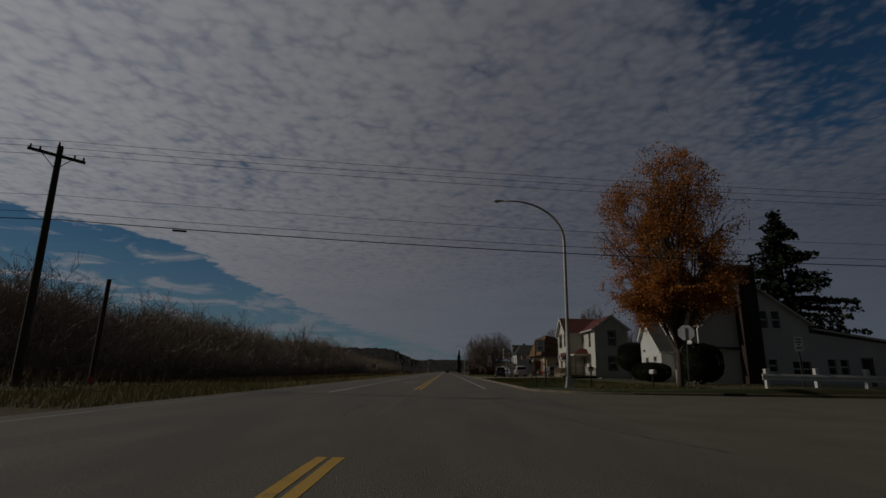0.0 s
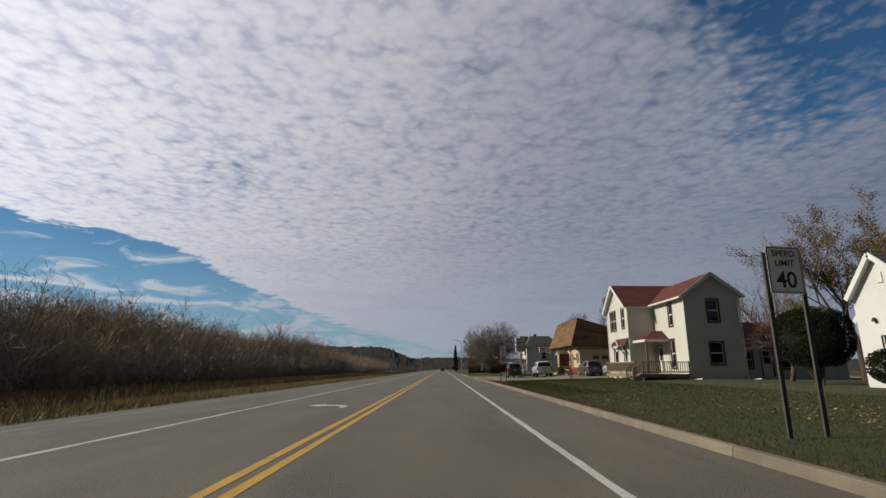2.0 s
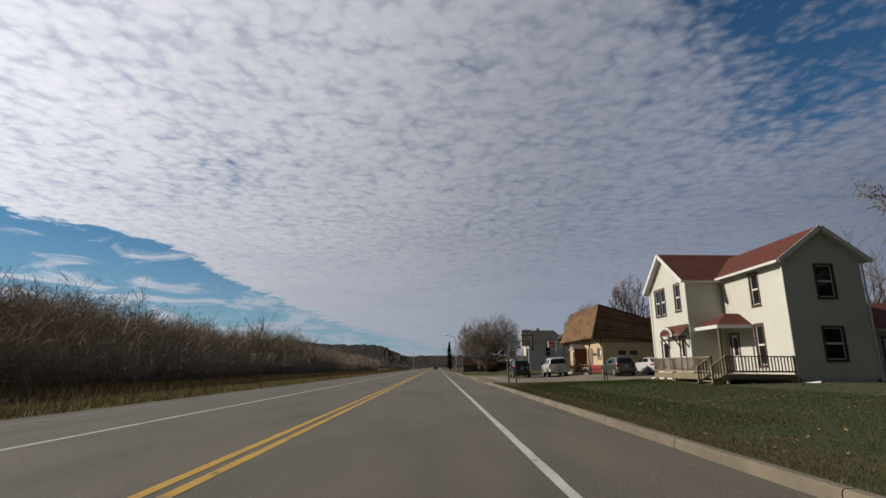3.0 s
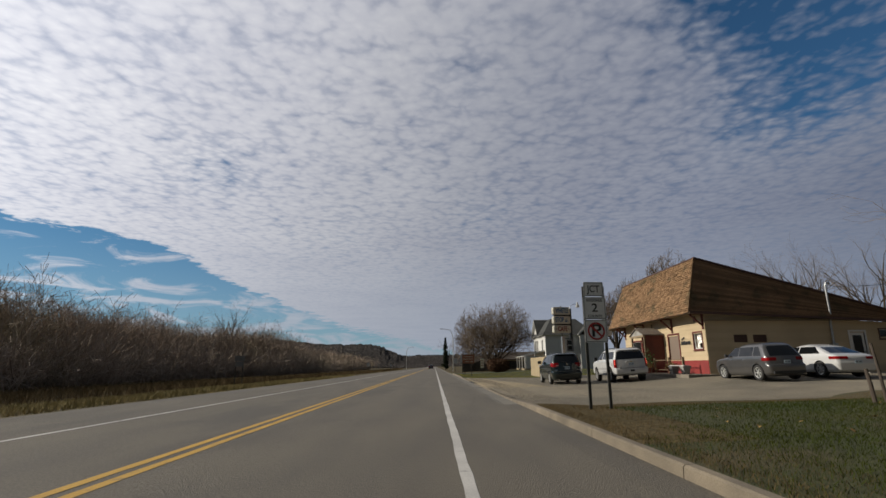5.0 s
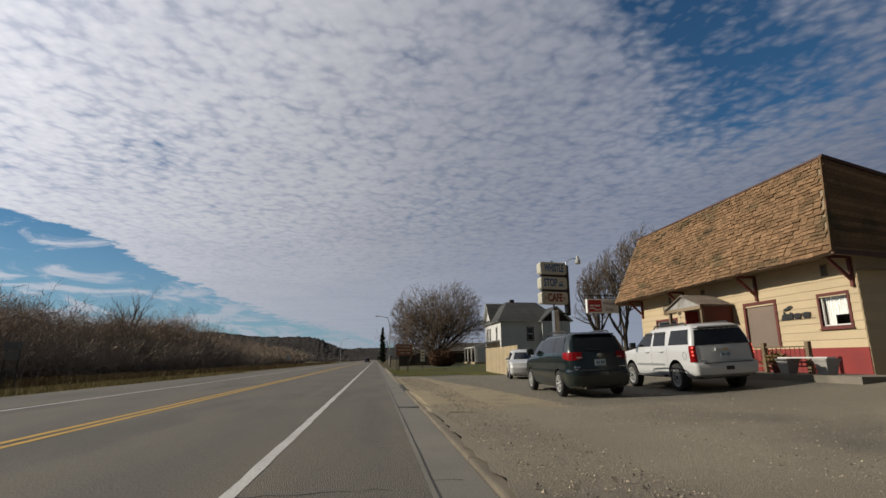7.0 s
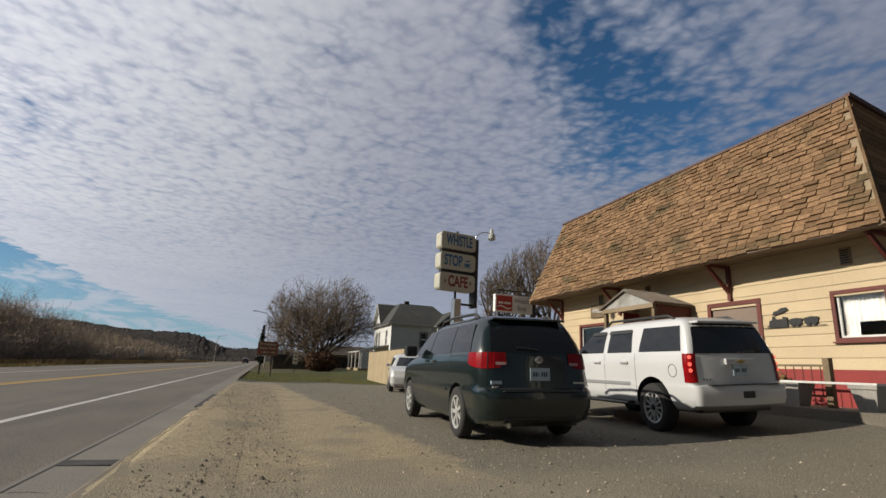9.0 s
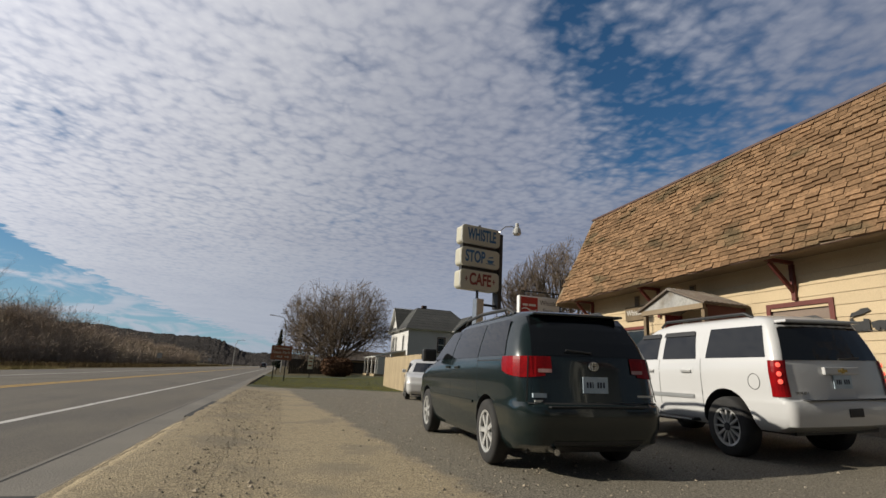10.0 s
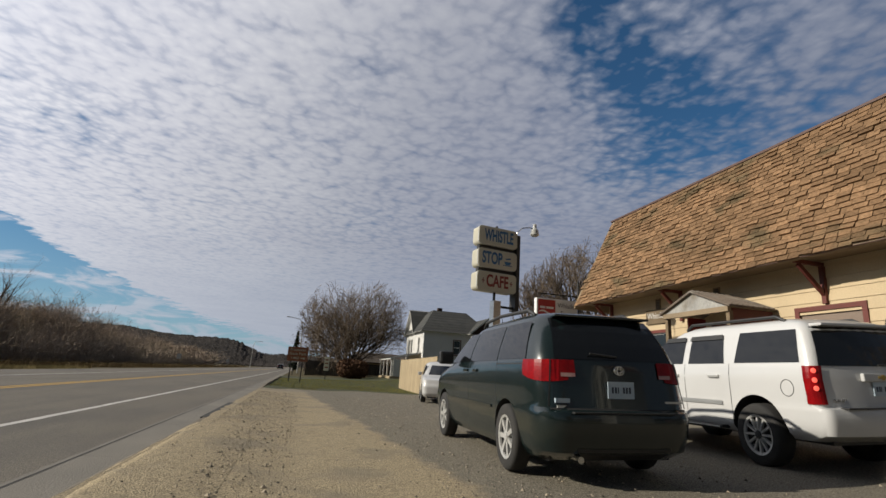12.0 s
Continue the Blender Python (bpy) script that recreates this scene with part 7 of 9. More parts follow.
def conifer(x, y, h, wide, seed, label):
    rng = np.random.default_rng(seed)
    segs = [(np.array((0, 0, -0.1)), np.array((0, 0, h)), h * 0.016, 0.02)]
    cen = []
    rows = int(h / 0.42)
    for i in range(rows):
        z = 0.9 + (h - 1.1) * i / rows
        reach = wide * (1 - z / h) ** 0.8 * rng.uniform(0.75, 1.15)
        for k in range(7):
            a = rng.uniform(0, 2 * math.pi)
            L = reach * rng.uniform(0.6, 1.1)
            tip = np.array((math.cos(a) * L, math.sin(a) * L, z - 0.18 * L + 0.06 * L * L / max(wide, 1)))
            segs.append((np.array((0, 0, z)), tip, 0.035, 0.010))
            m = int(L * 26) + 4
            t = rng.uniform(0.15, 1.0, m)[:, None]
            c = np.array((0, 0, z)) * (1 - t) + tip * t
            c = c + rng.normal(0, 0.13, (m, 3)) * (1.2 - 0.6 * t) - np.array((0, 0, 0.16)) * rng.uniform(0, 1.4, (m, 1))
            cen.append(c)
    thick, thin = segs[:1], segs[1:]
    return plant("spruce_tree", (x, y, gz(x, y)), thick, thin, label, "tree", leaves=cards(rng, np.concatenate(cen), 0.34), leaf_mat="spruce")


def shrub(name, x, y, rx, ry, z0, z1, n, seed, label, leaf="evergreen", stem=False, size=0.07):
    """A clipped evergreen: a dense rounded mass of small leaves on inner stems."""
    rng = np.random.default_rng(seed)
    g = gz(x, y)
    t = thing(name, pose(x, y, g), label, "shrub")
    segs = []
    for k in range(9):
        a = rng.uniform(0, 2 * math.pi)
        rr = rng.uniform(0.2, 0.8)
        segs.append((np.array((rng.normal(0, 0.12), rng.normal(0, 0.12), -0.1)), np.array((math.cos(a) * rx * rr, math.sin(a) * ry * rr, z0 + (z1 - z0) * rng.uniform(0.3, 0.7))), 0.05, 0.02))
    v, q = limbs_mesh(segs, 5)
    shared("stem", array_mesh("stem", v, q, M["bark"]), t, Matrix())
    p = rng.normal(0, 1, (n, 3))
    p /= np.linalg.norm(p, axis=1)[:, None]
    e = 0.72
    p = np.sign(p) * np.abs(p) ** e
    p /= np.maximum(1e-6, (np.abs(p) ** 2.6).sum(1)[:, None] ** (1 / 2.6))
    rad = rng.uniform(0.84, 1.01, (n, 1))
    lump = np.array([1 + 0.05 * noise.noise(Vector(c) * 2.3) for c in p])[:, None]
    c = p * rad * lump * np.array((rx, ry, (z1 - z0) / 2)) + np.array((0, 0, (z0 + z1) / 2))
    tagged(shared("foliage", array_mesh("foliage", *cards(rng, c, size), M[leaf]), t, Matrix()), kind="stuff")
    h2 = (z1 - z0) / 2
    core = lathe(bmesh.new(), [(0.05, -0.84), (0.58, -0.74), (0.80, -0.3), (0.82, 0.1), (0.66, 0.60), (0.40, 0.78), (0.05, 0.84)], "z", 18)
    for v in core.verts:
        v.co = Vector((v.co.x * rx, v.co.y * ry, v.co.z * h2 + (z0 + z1) / 2))
    part("inner_growth", core, M[leaf], t, smooth=True)
    return t


def far_woods():
    """The belt of bare trees and brush beyond the verge, one mass."""
    rng = np.random.default_rng(21)
    kinds = []
    for k in range(9):
        segs = [(np.array((0, 0, -0.3)), np.array((rng.normal(0, 0.2), rng.normal(0, 0.2), 4.5)), 0.17, 0.12)]
        for j in range(7):
            a = 2 * math.pi * (j * 0.382 + rng.uniform(0, 0.2))
            tilt = rng.uniform(0.2, 0.95)
            branches(rng, (0, 0, rng.uniform(2.2, 4.5)), (math.cos(a) * tilt, math.sin(a) * tilt, 1), rng.uniform(4.6, 7.2), 0.085, 2, segs, 7, 0.8, 0.05, 0.52, 0.15, 0.022)
        thick, thin = split_segs(segs, 0.04)
        v, q = limbs_mesh(thick, 3)
        w, e = ribbons(thin)
        kinds.append((np.concatenate([v, w]), np.concatenate([q, e + len(v)])))
    vs, qs, off = [], [], 0

    def add(v, q, x, y, k, turn):
        nonlocal off
        c, s = math.cos(turn), math.sin(turn)
        w = np.empty_like(v)
        w[:, 0], w[:, 1], w[:, 2] = (v[:, 0] * c - v[:, 1] * s) * k + x, (v[:, 0] * s + v[:, 1] * c) * k + y, v[:, 2] * k + gz(x, y)
        vs.append(w), qs.append(q + off)
        off += len(w)

    for i in range(760):
        t = rng.uniform(0, 1) ** 1.25
        y = 25 + 430 * t
        x = -53 - rng.uniform(0, 24) - 3 * math.sin(y * 0.045)
        v, q = kinds[i % 9]
        swell = 1.0 + 0.10 * math.sin(y * 0.11) + 0.07 * math.sin(y * 0.31 + 1)
        add(v, q, x, y, rng.uniform(0.85, 1.22) * swell * (1.0 - 0.25 * smooth01((y - 230) / 150)), rng.uniform(0, 6.28))
    # lower growth before them: many-stemmed brush
    fans = []
    for k in range(6):
        segs = []
        for j in range(9):
            a = rng.uniform(0, 6.28)
            b = (rng.normal(0, 1.3), rng.normal(0, 1.3), -0.1)
            branches(rng, b, (math.cos(a) * 0.6, math.sin(a) * 0.6, 1.0), rng.uniform(2.0, 3.6), 0.022, 1, segs, 10, 0.9, 0.03, 0.6, 0.2, 0.014)
        fans.append(ribbons(segs))
    for i in range(2300):
        t = rng.uniform(0, 1) ** 1.25
        y = 15 + 420 * t
        x = -45 - rng.uniform(0, 22) - 3 * math.sin(y * 0.045)
        v, q = fans[i % 6]
        add(v, q, x, y, rng.uniform(1.0, 2.2), rng.uniform(0, 6.28))
    ob = new("woodland", array_mesh("woodland", np.concatenate(vs), np.concatenate(qs), M["wood_twig"]))
    return tagged(ob, "dense belt of bare brown trees and brush beyond the verge", "woodland", kind="stuff")


def hills():
    """Wooded bluffs: ridges at a distance, given by bearing and rise in degrees."""
    def ridge(name, pts, dist, depth, seed, label, rough, crowns):
        bm = bmesh.new()
        n = 260
        rows = []
        for i in range(n + 1):
            t = i / n * (len(pts) - 1)
            j = min(int(t), len(pts) - 2)
            az = pts[j][0] + (pts[j + 1][0] - pts[j][0]) * (t - j)
            el = pts[j][1] + (pts[j + 1][1] - pts[j][1]) * (t - j)
            top = dist * math.tan(radians(el)) + rough * (noise.noise(Vector((i * 0.22, seed, 0))))
            col = []
            for k in range(9):
                f = k / 8
                rr = dist - depth * (1 - f)
                z = -3 + (top + 3) * (f ** 0.75) + (rough * 0.8 * noise.noise(Vector((i * 0.12, k * 0.9, seed))) if 0 < k < 8 else 0)
                col.append(bm.verts.new((3 + rr * math.sin(radians(az)), 50 + rr * math.cos(radians(az)), z)))
            rows.append(col)
        for a, b in zip(rows, rows[1:]):
            for k in range(8):
                bm.faces.new((a[k], b[k], b[k + 1], a[k + 1]))
        # crowns of the trees that clothe it
        rng = np.random.default_rng(int(seed * 2))
        m = int(crowns)
        ii, kk = rng.uniform(0, n - 0.01, m), rng.uniform(0, 7.99, m)
        kk[: m // 8] = 7.97
        cen = []
        for fi, fk in zip(ii, kk):
            i0, k0 = int(fi), int(fk)
            a, b, c = rows[i0][k0].co, rows[i0 + 1][k0].co, rows[i0][k0 + 1].co
            cen.append(a + (b - a) * (fi - i0) + (c - a) * (fk - k0) + Vector((0, 0, rng.uniform(-0.5, 2.0) * dist / 1500)))
        v, q = cards(rng, np.array(cen), 3.6 * dist / 1500, 1.0)
        tagged(part(name, bm, M["hill"], smooth=True), label, "hill", kind="structure")
        tagged(new("hillside_woods", array_mesh("hillside_woods", v, q, M["hill_wood"])), "leafless trees clothing a distant hillside", "woodland", kind="stuff")

    M["hill"] = mat("hill", (0.075, 0.068, 0.064), (0.062, 0.057, 0.054), 0.01, 1.0, 0.0, 0.12, grain=0.2, gscale=0.02, spec=0.0)
    M["hill_wood"] = leafy("hill_wood", (0.135, 0.122, 0.114), (0.108, 0.10, 0.096), 0.2, 0.008, 0.5)
    ridge("hill", [(-70, 2.2), (-40, 2.8), (-26, 3.0), (-18, 2.75), (-14, 2.45), (-10.5, 2.25), (-8.5, 2.3), (-6.6, 2.3), (-5.4, 1.85), (-4.4, 1.35), (-3.4, 1.0), (-2.0, 0.75), (0.2, 0.3)], 1500, 500, 1.5, "dark wooded bluff in the distance", 4.0, 130000)
    # bearings past 90 are never seen, added to darken the low sky behind
    ridge("hill", [(-75, 0.9), (-20, 1.0), (-6, 1.1), (-2, 1.15), (1.0, 1.2), (4, 1.15), (15, 1.2), (50, 1.0), (90, 1.2), (130, 2.4), (180, 2.8), (230, 2.4), (285, 1.2)], 3600, 600, 7.5, "low far wooded ridge on the horizon, with an unseen part added behind", 5.0, 12000)


def grass(name, areas, n, hmin, hmax, material, label, seed, wide=1.0):
    """Blades over the given stretches (x0, x1, y0, y1)."""
    rng = np.random.default_rng(seed)
    tot = sum((a[1] - a[0]) * (a[3] - a[2]) for a in areas)
    pts = []
    for x0, x1, y0, y1 in areas:
        m = int(n * (x1 - x0) * (y1 - y0) / tot)
        pts.append(np.stack([rng.uniform(x0, x1, m), rng.uniform(y0, y1, m)], 1))
    p = np.concatenate(pts)
    z = np.array([ground_z(a, b) for a, b in p])
    base = np.column_stack([p, z])
    m = len(base)
    a = rng.uniform(0, 6.28, m)
    w = np.stack([np.cos(a), np.sin(a), np.zeros(m)], 1) * 0.005 * rng.uniform(0.7, 1.8, (m, 1)) * wide * (hmax / 0.09) ** 0.5
    tip = np.stack([rng.normal(0, 0.5, m), rng.normal(0, 0.5, m), np.ones(m)], 1) * rng.uniform(hmin, hmax, (m, 1))
    v = np.stack([base - w, base + w, base + tip + w * 0.15, base + tip - w * 0.15], 1).reshape(-1, 3)
    ob = new(name, array_mesh(name, v, np.arange(4 * m).reshape(-1, 4), M[material]))
    return tagged(ob, label, "grass", kind="stuff")


def fallen_leaves(areas, seed):
    rng = np.random.default_rng(seed)
    pts = []
    for x0, x1, y0, y1, m in areas:
        xy = np.stack([rng.uniform(x0, x1, m), rng.uniform(y0, y1, m)], 1)
        pts.append(np.column_stack([xy, [ground_z(a, b) + 0.035 for a, b in xy]]))
    c = np.concatenate(pts)
    n = len(c)
    a = rng.uniform(0, 6.28, n)
    u = np.stack([np.cos(a), np.sin(a), rng.normal(0, 0.3, n)], 1)
    w = np.stack([-np.sin(a), np.cos(a), rng.normal(0, 0.3, n)], 1)
    s = rng.uniform(0.018, 0.042, (n, 1))
    v = np.stack([c - u * s, c + w * s * 0.7, c + u * s, c - w * s * 0.7], 1).reshape(-1, 3)
    ob = new("fallen_leaves", array_mesh("fallen_leaves", v, np.arange(4 * n).reshape(-1, 4), M["fallen_leaf"]))
    tagged(ob, "scattered dry yellow-brown leaves on the lawn", "leaves", kind="stuff")


maple()
conifer(33.9, 46.0, 17.0, 8.2, 3, "tall dark spruce behind the white house")
shrub("shrub", 19.2, 46.6, 1.45, 1.45, 0.75, 3.5, 22000, 1, "clipped round evergreen on short bare stems")
shrub("hedge", 17.75, 39.3, 1.15, 2.4, 0.05, 1.5, 22000, 2, "clipped dark evergreen hedge before the white house")
shrub("shrub", 17.7, 31.2, 1.3, 1.3, 0.10, 2.6, 18000, 3, "clipped dark dome-shaped evergreen")
bare_tree(21.1, 51.3, 5.0, 31, "small twisted bare fruit tree on the lawn", 0.85, 1.0, 7, 5, 3, 0.2, 0.13, "brown_leaf", 900, leaf_size=0.07, fine=0.006)
bare_tree(30.6, 68.8, 10.5, 33, "bare grey-brown tree between the two houses", 0.65, 0.6, 6, 5, 3, 0.22, fine=0.009)
bare_tree(27.6, 54.2, 10.6, 32, "tall tree with sparse olive-brown leaves behind the house", 0.6, 0.6, 7, 4, 3, 0.25, 0.2, "olive_leaf", 26000, leaf_size=0.10)
far_woods()
hills()
grass("lawn_grass", [(6.14, 9.0, 27.5, 63), (7.0, 9.0, 44, 64), (9.0, 15, 24, 67), (7.6, 16, 62, 68.6)], 175000, 0.02, 0.055, "grass_blade", "short green lawn grass with brown patches", 41, 0.7)
grass("dry_lawn_grass", [(6.2, 7.3, 40, 64), (6.2, 7.7, 64, 70.2), (7.7, 16, 68.4, 70.2)], 45000, 0.012, 0.04, "brown_blade", "patchy dry straw-coloured grass before the lot", 47, 0.5)
grass("lawn_edge_grass", [(6.1, 6.5, 28, 69.2)], 12000, 0.02, 0.06, "brown_blade", "dry grass fringe along the kerb", 44, 0.5)
grass("brush_grass", [(-41, -13, 8, 60), (-41, -13, 60, 150), (-30, -9, 110, 260)], 70000, 0.25, 0.85, "brown_blade", "tall dead brown grass and weeds before the woods", 48)
grass("verge_grass", [(-9.0, -6.5, 10, 70), (-13, -9.0, 10, 110), (-9, -6.5, 70, 120)], 75000, 0.06, 0.26, "dry_blade", "tall dry grass and weeds on the verge", 42)
fallen_leaves([(9, 19, 23.6, 36, 3600), (6.5, 19, 36, 58, 1300), (8, 16, 58, 67, 90)], 43)
bare_tree(23.3, 110.0, 9.2, 51, "bare tree behind the cafe", 0.7, 0.34, 8, 6, 3, 0.3, 0.17, fine=0.014, dome=2.3)
bare_tree(25.8, 110.6, 11.2, 52, "taller bare tree behind the cafe", 0.7, 0.36, 8, 6, 3, 0.3, 0.20, fine=0.014, dome=2.9)
bare_tree(41.0, 133.0, 19.3, 53, "tall round-crowned bare tree far behind the cafe", 0.7, 0.4, 8, 6, 3, 0.3, 0.34, fine=0.024, dome=4.9)
bare_tree(10.6, 152.0, 9.0, 55, "thin bare tree beside the far lawn", 0.6, 0.7, 6, 4, 3, 0.2)
bare_tree(14.0, 142.0, 12.9, 54, "broad many-stemmed bare tree beside the far lawn", 0.8, 1.05, 6, 6, 3, 0.10, 0.2, "twig", 5000, multi=5, fine=0.018, dome=7.6, leaf_size=0.13)
for i, (x, y, h) in enumerate(((58, 130, 18), (64, 134, 19), (72, 131, 20), (81, 136, 19), (48, 128, 14))):
    bare_tree(x, y, h, 60 + i, "tall bare tree far behind the lot", 0.5, 0.5, 6, 4, 3, 0.25, group="bare trees far behind the lot")
for i, (x, y, h) in enumerate(((25.6, 73.5, 8.6), (29.6, 74.5, 9.0), (10.5, 168, 9), (13.5, 185, 9.5), (9.0, 215, 10), (18.5, 160, 9.5))):
    bare_tree(x, y, h, 70 + i, "bare brown tree among the houses", 0.6, 0.55, 6, 4, 3, 0.22)
bare_tree(-62.3, 218.0, 20.5, 80, "single tall bare tree above the woodland", 0.45, 0.3, 6, 4, 3, 0.4)
conifer(6.5, 200.0, 9.4, 1.5, 81, "slim dark spruce beside the road in the distance")
shrub("shrub", 13.0, 132.5, 1.7, 1.5, 0.0, 2.0, 3000, 5, "round brown leafless bush on the far lawn", "brown_leaf", size=0.2)
grass("straw_litter", [(6.0, 6.3, 82.5, 83.7), (6.05, 6.3, 84.5, 85.3), (6.0, 6.2, 86.5, 87), (6.0, 6.16, 80.4, 81.6)], 1700, 0.01, 0.045, "dry_blade", "bits of straw and dry weeds along the kerb", 49)
grass("far_lawn_grass", [(6.2, 8.6, 104.6, 107), (6.2, 24, 106.6, 124)], 60000, 0.02, 0.06, "sunny_blade", "short green grass beyond the lot", 46)

# ---- signs, poles and street furniture ----
M.update({
    "cabinet_green": mat("cabinet_green", (0.40, 0.42, 0.32), (0.35, 0.37, 0.28), 3.0, 0.5, grain=0.08),
    "walk_concrete": mat("walk_concrete", (0.27, 0.235, 0.185), (0.21, 0.185, 0.15), 1.2, 0.92, 0.5, 40, grain=0.2, third=(0.16, 0.14, 0.11), tscale=0.8),
    "sign_white": mat("sign_white", (0.84, 0.84, 0.82), (0.78, 0.78, 0.76), 3.0, 0.45, grain=0.06),
    "sign_back": mat("sign_back", (0.66, 0.66, 0.65), (0.58, 0.58, 0.57), 3.0, 0.45, metal=0.2, grain=0.08),
    "sign_red": mat("sign_red", (0.45, 0.03, 0.03), (0.40, 0.03, 0.03), 3.0, 0.45, grain=0.05),
    "sign_brown": mat("sign_brown", (0.34, 0.125, 0.055), (0.29, 0.105, 0.048), 3.0, 0.5, grain=0.08),
    "sign_blue": mat("sign_blue", (0.03, 0.13, 0.30), (0.04, 0.16, 0.32), 4.0, 0.6, grain=0.1),
    "sign_rust": mat("sign_rust", (0.22, 0.025, 0.015), (0.26, 0.03, 0.02), 4.0, 0.6, grain=0.1),
    "steel_post": mat("steel_post", (0.075, 0.072, 0.062), (0.055, 0.053, 0.048), 4.0, 0.7, metal=0.3, grain=0.2),
    "lamp_pole": mat("lamp_pole", (0.50, 0.49, 0.46), (0.42, 0.41, 0.385), 2.0, 0.45, metal=0.35, grain=0.1),
    "pole_wood": mat("pole_wood", (0.085, 0.065, 0.050), (0.06, 0.046, 0.038), 2.0, 0.95, 0.3, 30, grain=0.3, stretch=(1, 1, 0.15)),
    "insulator": mat("insulator", (0.16, 0.15, 0.14), None, 3.0, 0.3, grain=0.0),
    "lens_glass": mat("lens_glass", (0.55, 0.55, 0.52), None, 3.0, 0.2, grain=0.0),
    "rail_paint": mat("rail_paint", (0.70, 0.69, 0.66), (0.60, 0.59, 0.56), 2.0, 0.6, 0.1, 30, grain=0.1),
    "leaf_green": mat("leaf_green", (0.05, 0.10, 0.025), (0.07, 0.11, 0.03), 4.0, 0.8, grain=0.0, vary=0.4),
    "tan_roof": mat("tan_roof", (0.11, 0.085, 0.065), (0.085, 0.066, 0.05), 1.0, 0.95, grain=0.2),
})


M["sign_dull"] = mat("sign_dull", (0.24, 0.24, 0.235), (0.19, 0.19, 0.19), 3.0, 0.6, metal=0.2, grain=0.1)
M["sign_cream"] = leafy("sign_cream", (0.88, 0.85, 0.72), (0.82, 0.79, 0.66), 0.0)


def rounded_plate(bm, w, h, r, y0, y1, zc=0.0, xc=0.0, n=6):
    out = []
    for cx, cz, a0 in ((w / 2 - r, h / 2 - r, 0), (-w / 2 + r, h / 2 - r, 90), (-w / 2 + r, -h / 2 + r, 180), (w / 2 - r, -h / 2 + r, 270)):
        out += [(xc + cx + r * math.cos(radians(a0 + 90 * i / n)), zc + cz + r * math.sin(radians(a0 + 90 * i / n))) for i in range(n + 1)]
    return prism(bm, out, "y", y0, y1)


def sign_plate(parent, w, h, z, r=0.03, face="sign_white", edge=None):
    """A plate facing -y with a thin dark border line on it; its middle is at z."""
    p = part("sign_plate", rounded_plate(bmesh.new(), w, h, r, 0.0, 0.004, z), M[face], parent)
    if edge:
        bm = bmesh.new()
        k, e = 0.016, 0.012
        for a, b, c, d in ((-w / 2 + k, w / 2 - k, h / 2 - k - e, h / 2 - k), (-w / 2 + k, w / 2 - k, -h / 2 + k, -h / 2 + k + e), (-w / 2 + k, -w / 2 + k + e, -h / 2 + k + e, h / 2 - k - e), (w / 2 - k - e, w / 2 - k, -h / 2 + k + e, h / 2 - k - e)):
            box(bm, a, b, -0.003, 0.0, z + c, z + d)
        part("border", bm, M[edge], p)
    part("bolt", box(box(bmesh.new(), -0.012, 0.012, -0.006, 0, z + h / 2 - 0.07, z + h / 2 - 0.05), -0.012, 0.012, -0.006, 0, z - h / 2 + 0.05, z - h / 2 + 0.07), M["galvanised"], p)
    return p


def word(parent, text, x, z, size, m, width=None, y=-0.003):
    return lettering("lettering", text, size, M[m], parent, pose(x, y, z, 90, 0, 0), 0.001, width, size * 0.016)


def u_post(parent, x, z1, y=0.03):
    bm = bmesh.new()
    prism(bm, [(x - 0.035, y), (x + 0.035, y), (x + 0.035, y + 0.035), (x + 0.018, y + 0.035), (x + 0.018, y + 0.012), (x - 0.018, y + 0.012), (x - 0.018, y + 0.035), (x - 0.035, y + 0.035)], "z", -0.2, z1)
    part("post", bm, M["steel_post"], parent, "dark steel channel post")


def speed_sign():
    s = thing("speed_limit_sign", pose(7.48, 31.1, gz(7.5, 31) + 0.08, 0, 0, 8), "white SPEED LIMIT 40 sign on two dark steel posts", "sign")
    u_post(s, -0.31, 2.72), u_post(s, 0.31, 2.72)
    bar("crossbar", (-0.31, 0.03, 2.35), (0.31, 0.03, 2.35), 0.03, M["steel_post"], s)
    p = sign_plate(s, 0.61, 0.76, 2.44, 0.04, edge="black")
    word(p, "SPEED", 0, 2.70, 0.135, "black", 0.40), word(p, "LIMIT", 0, 2.545, 0.135, "black", 0.34), word(p, "40", 0, 2.27, 0.36, "black", 0.36)


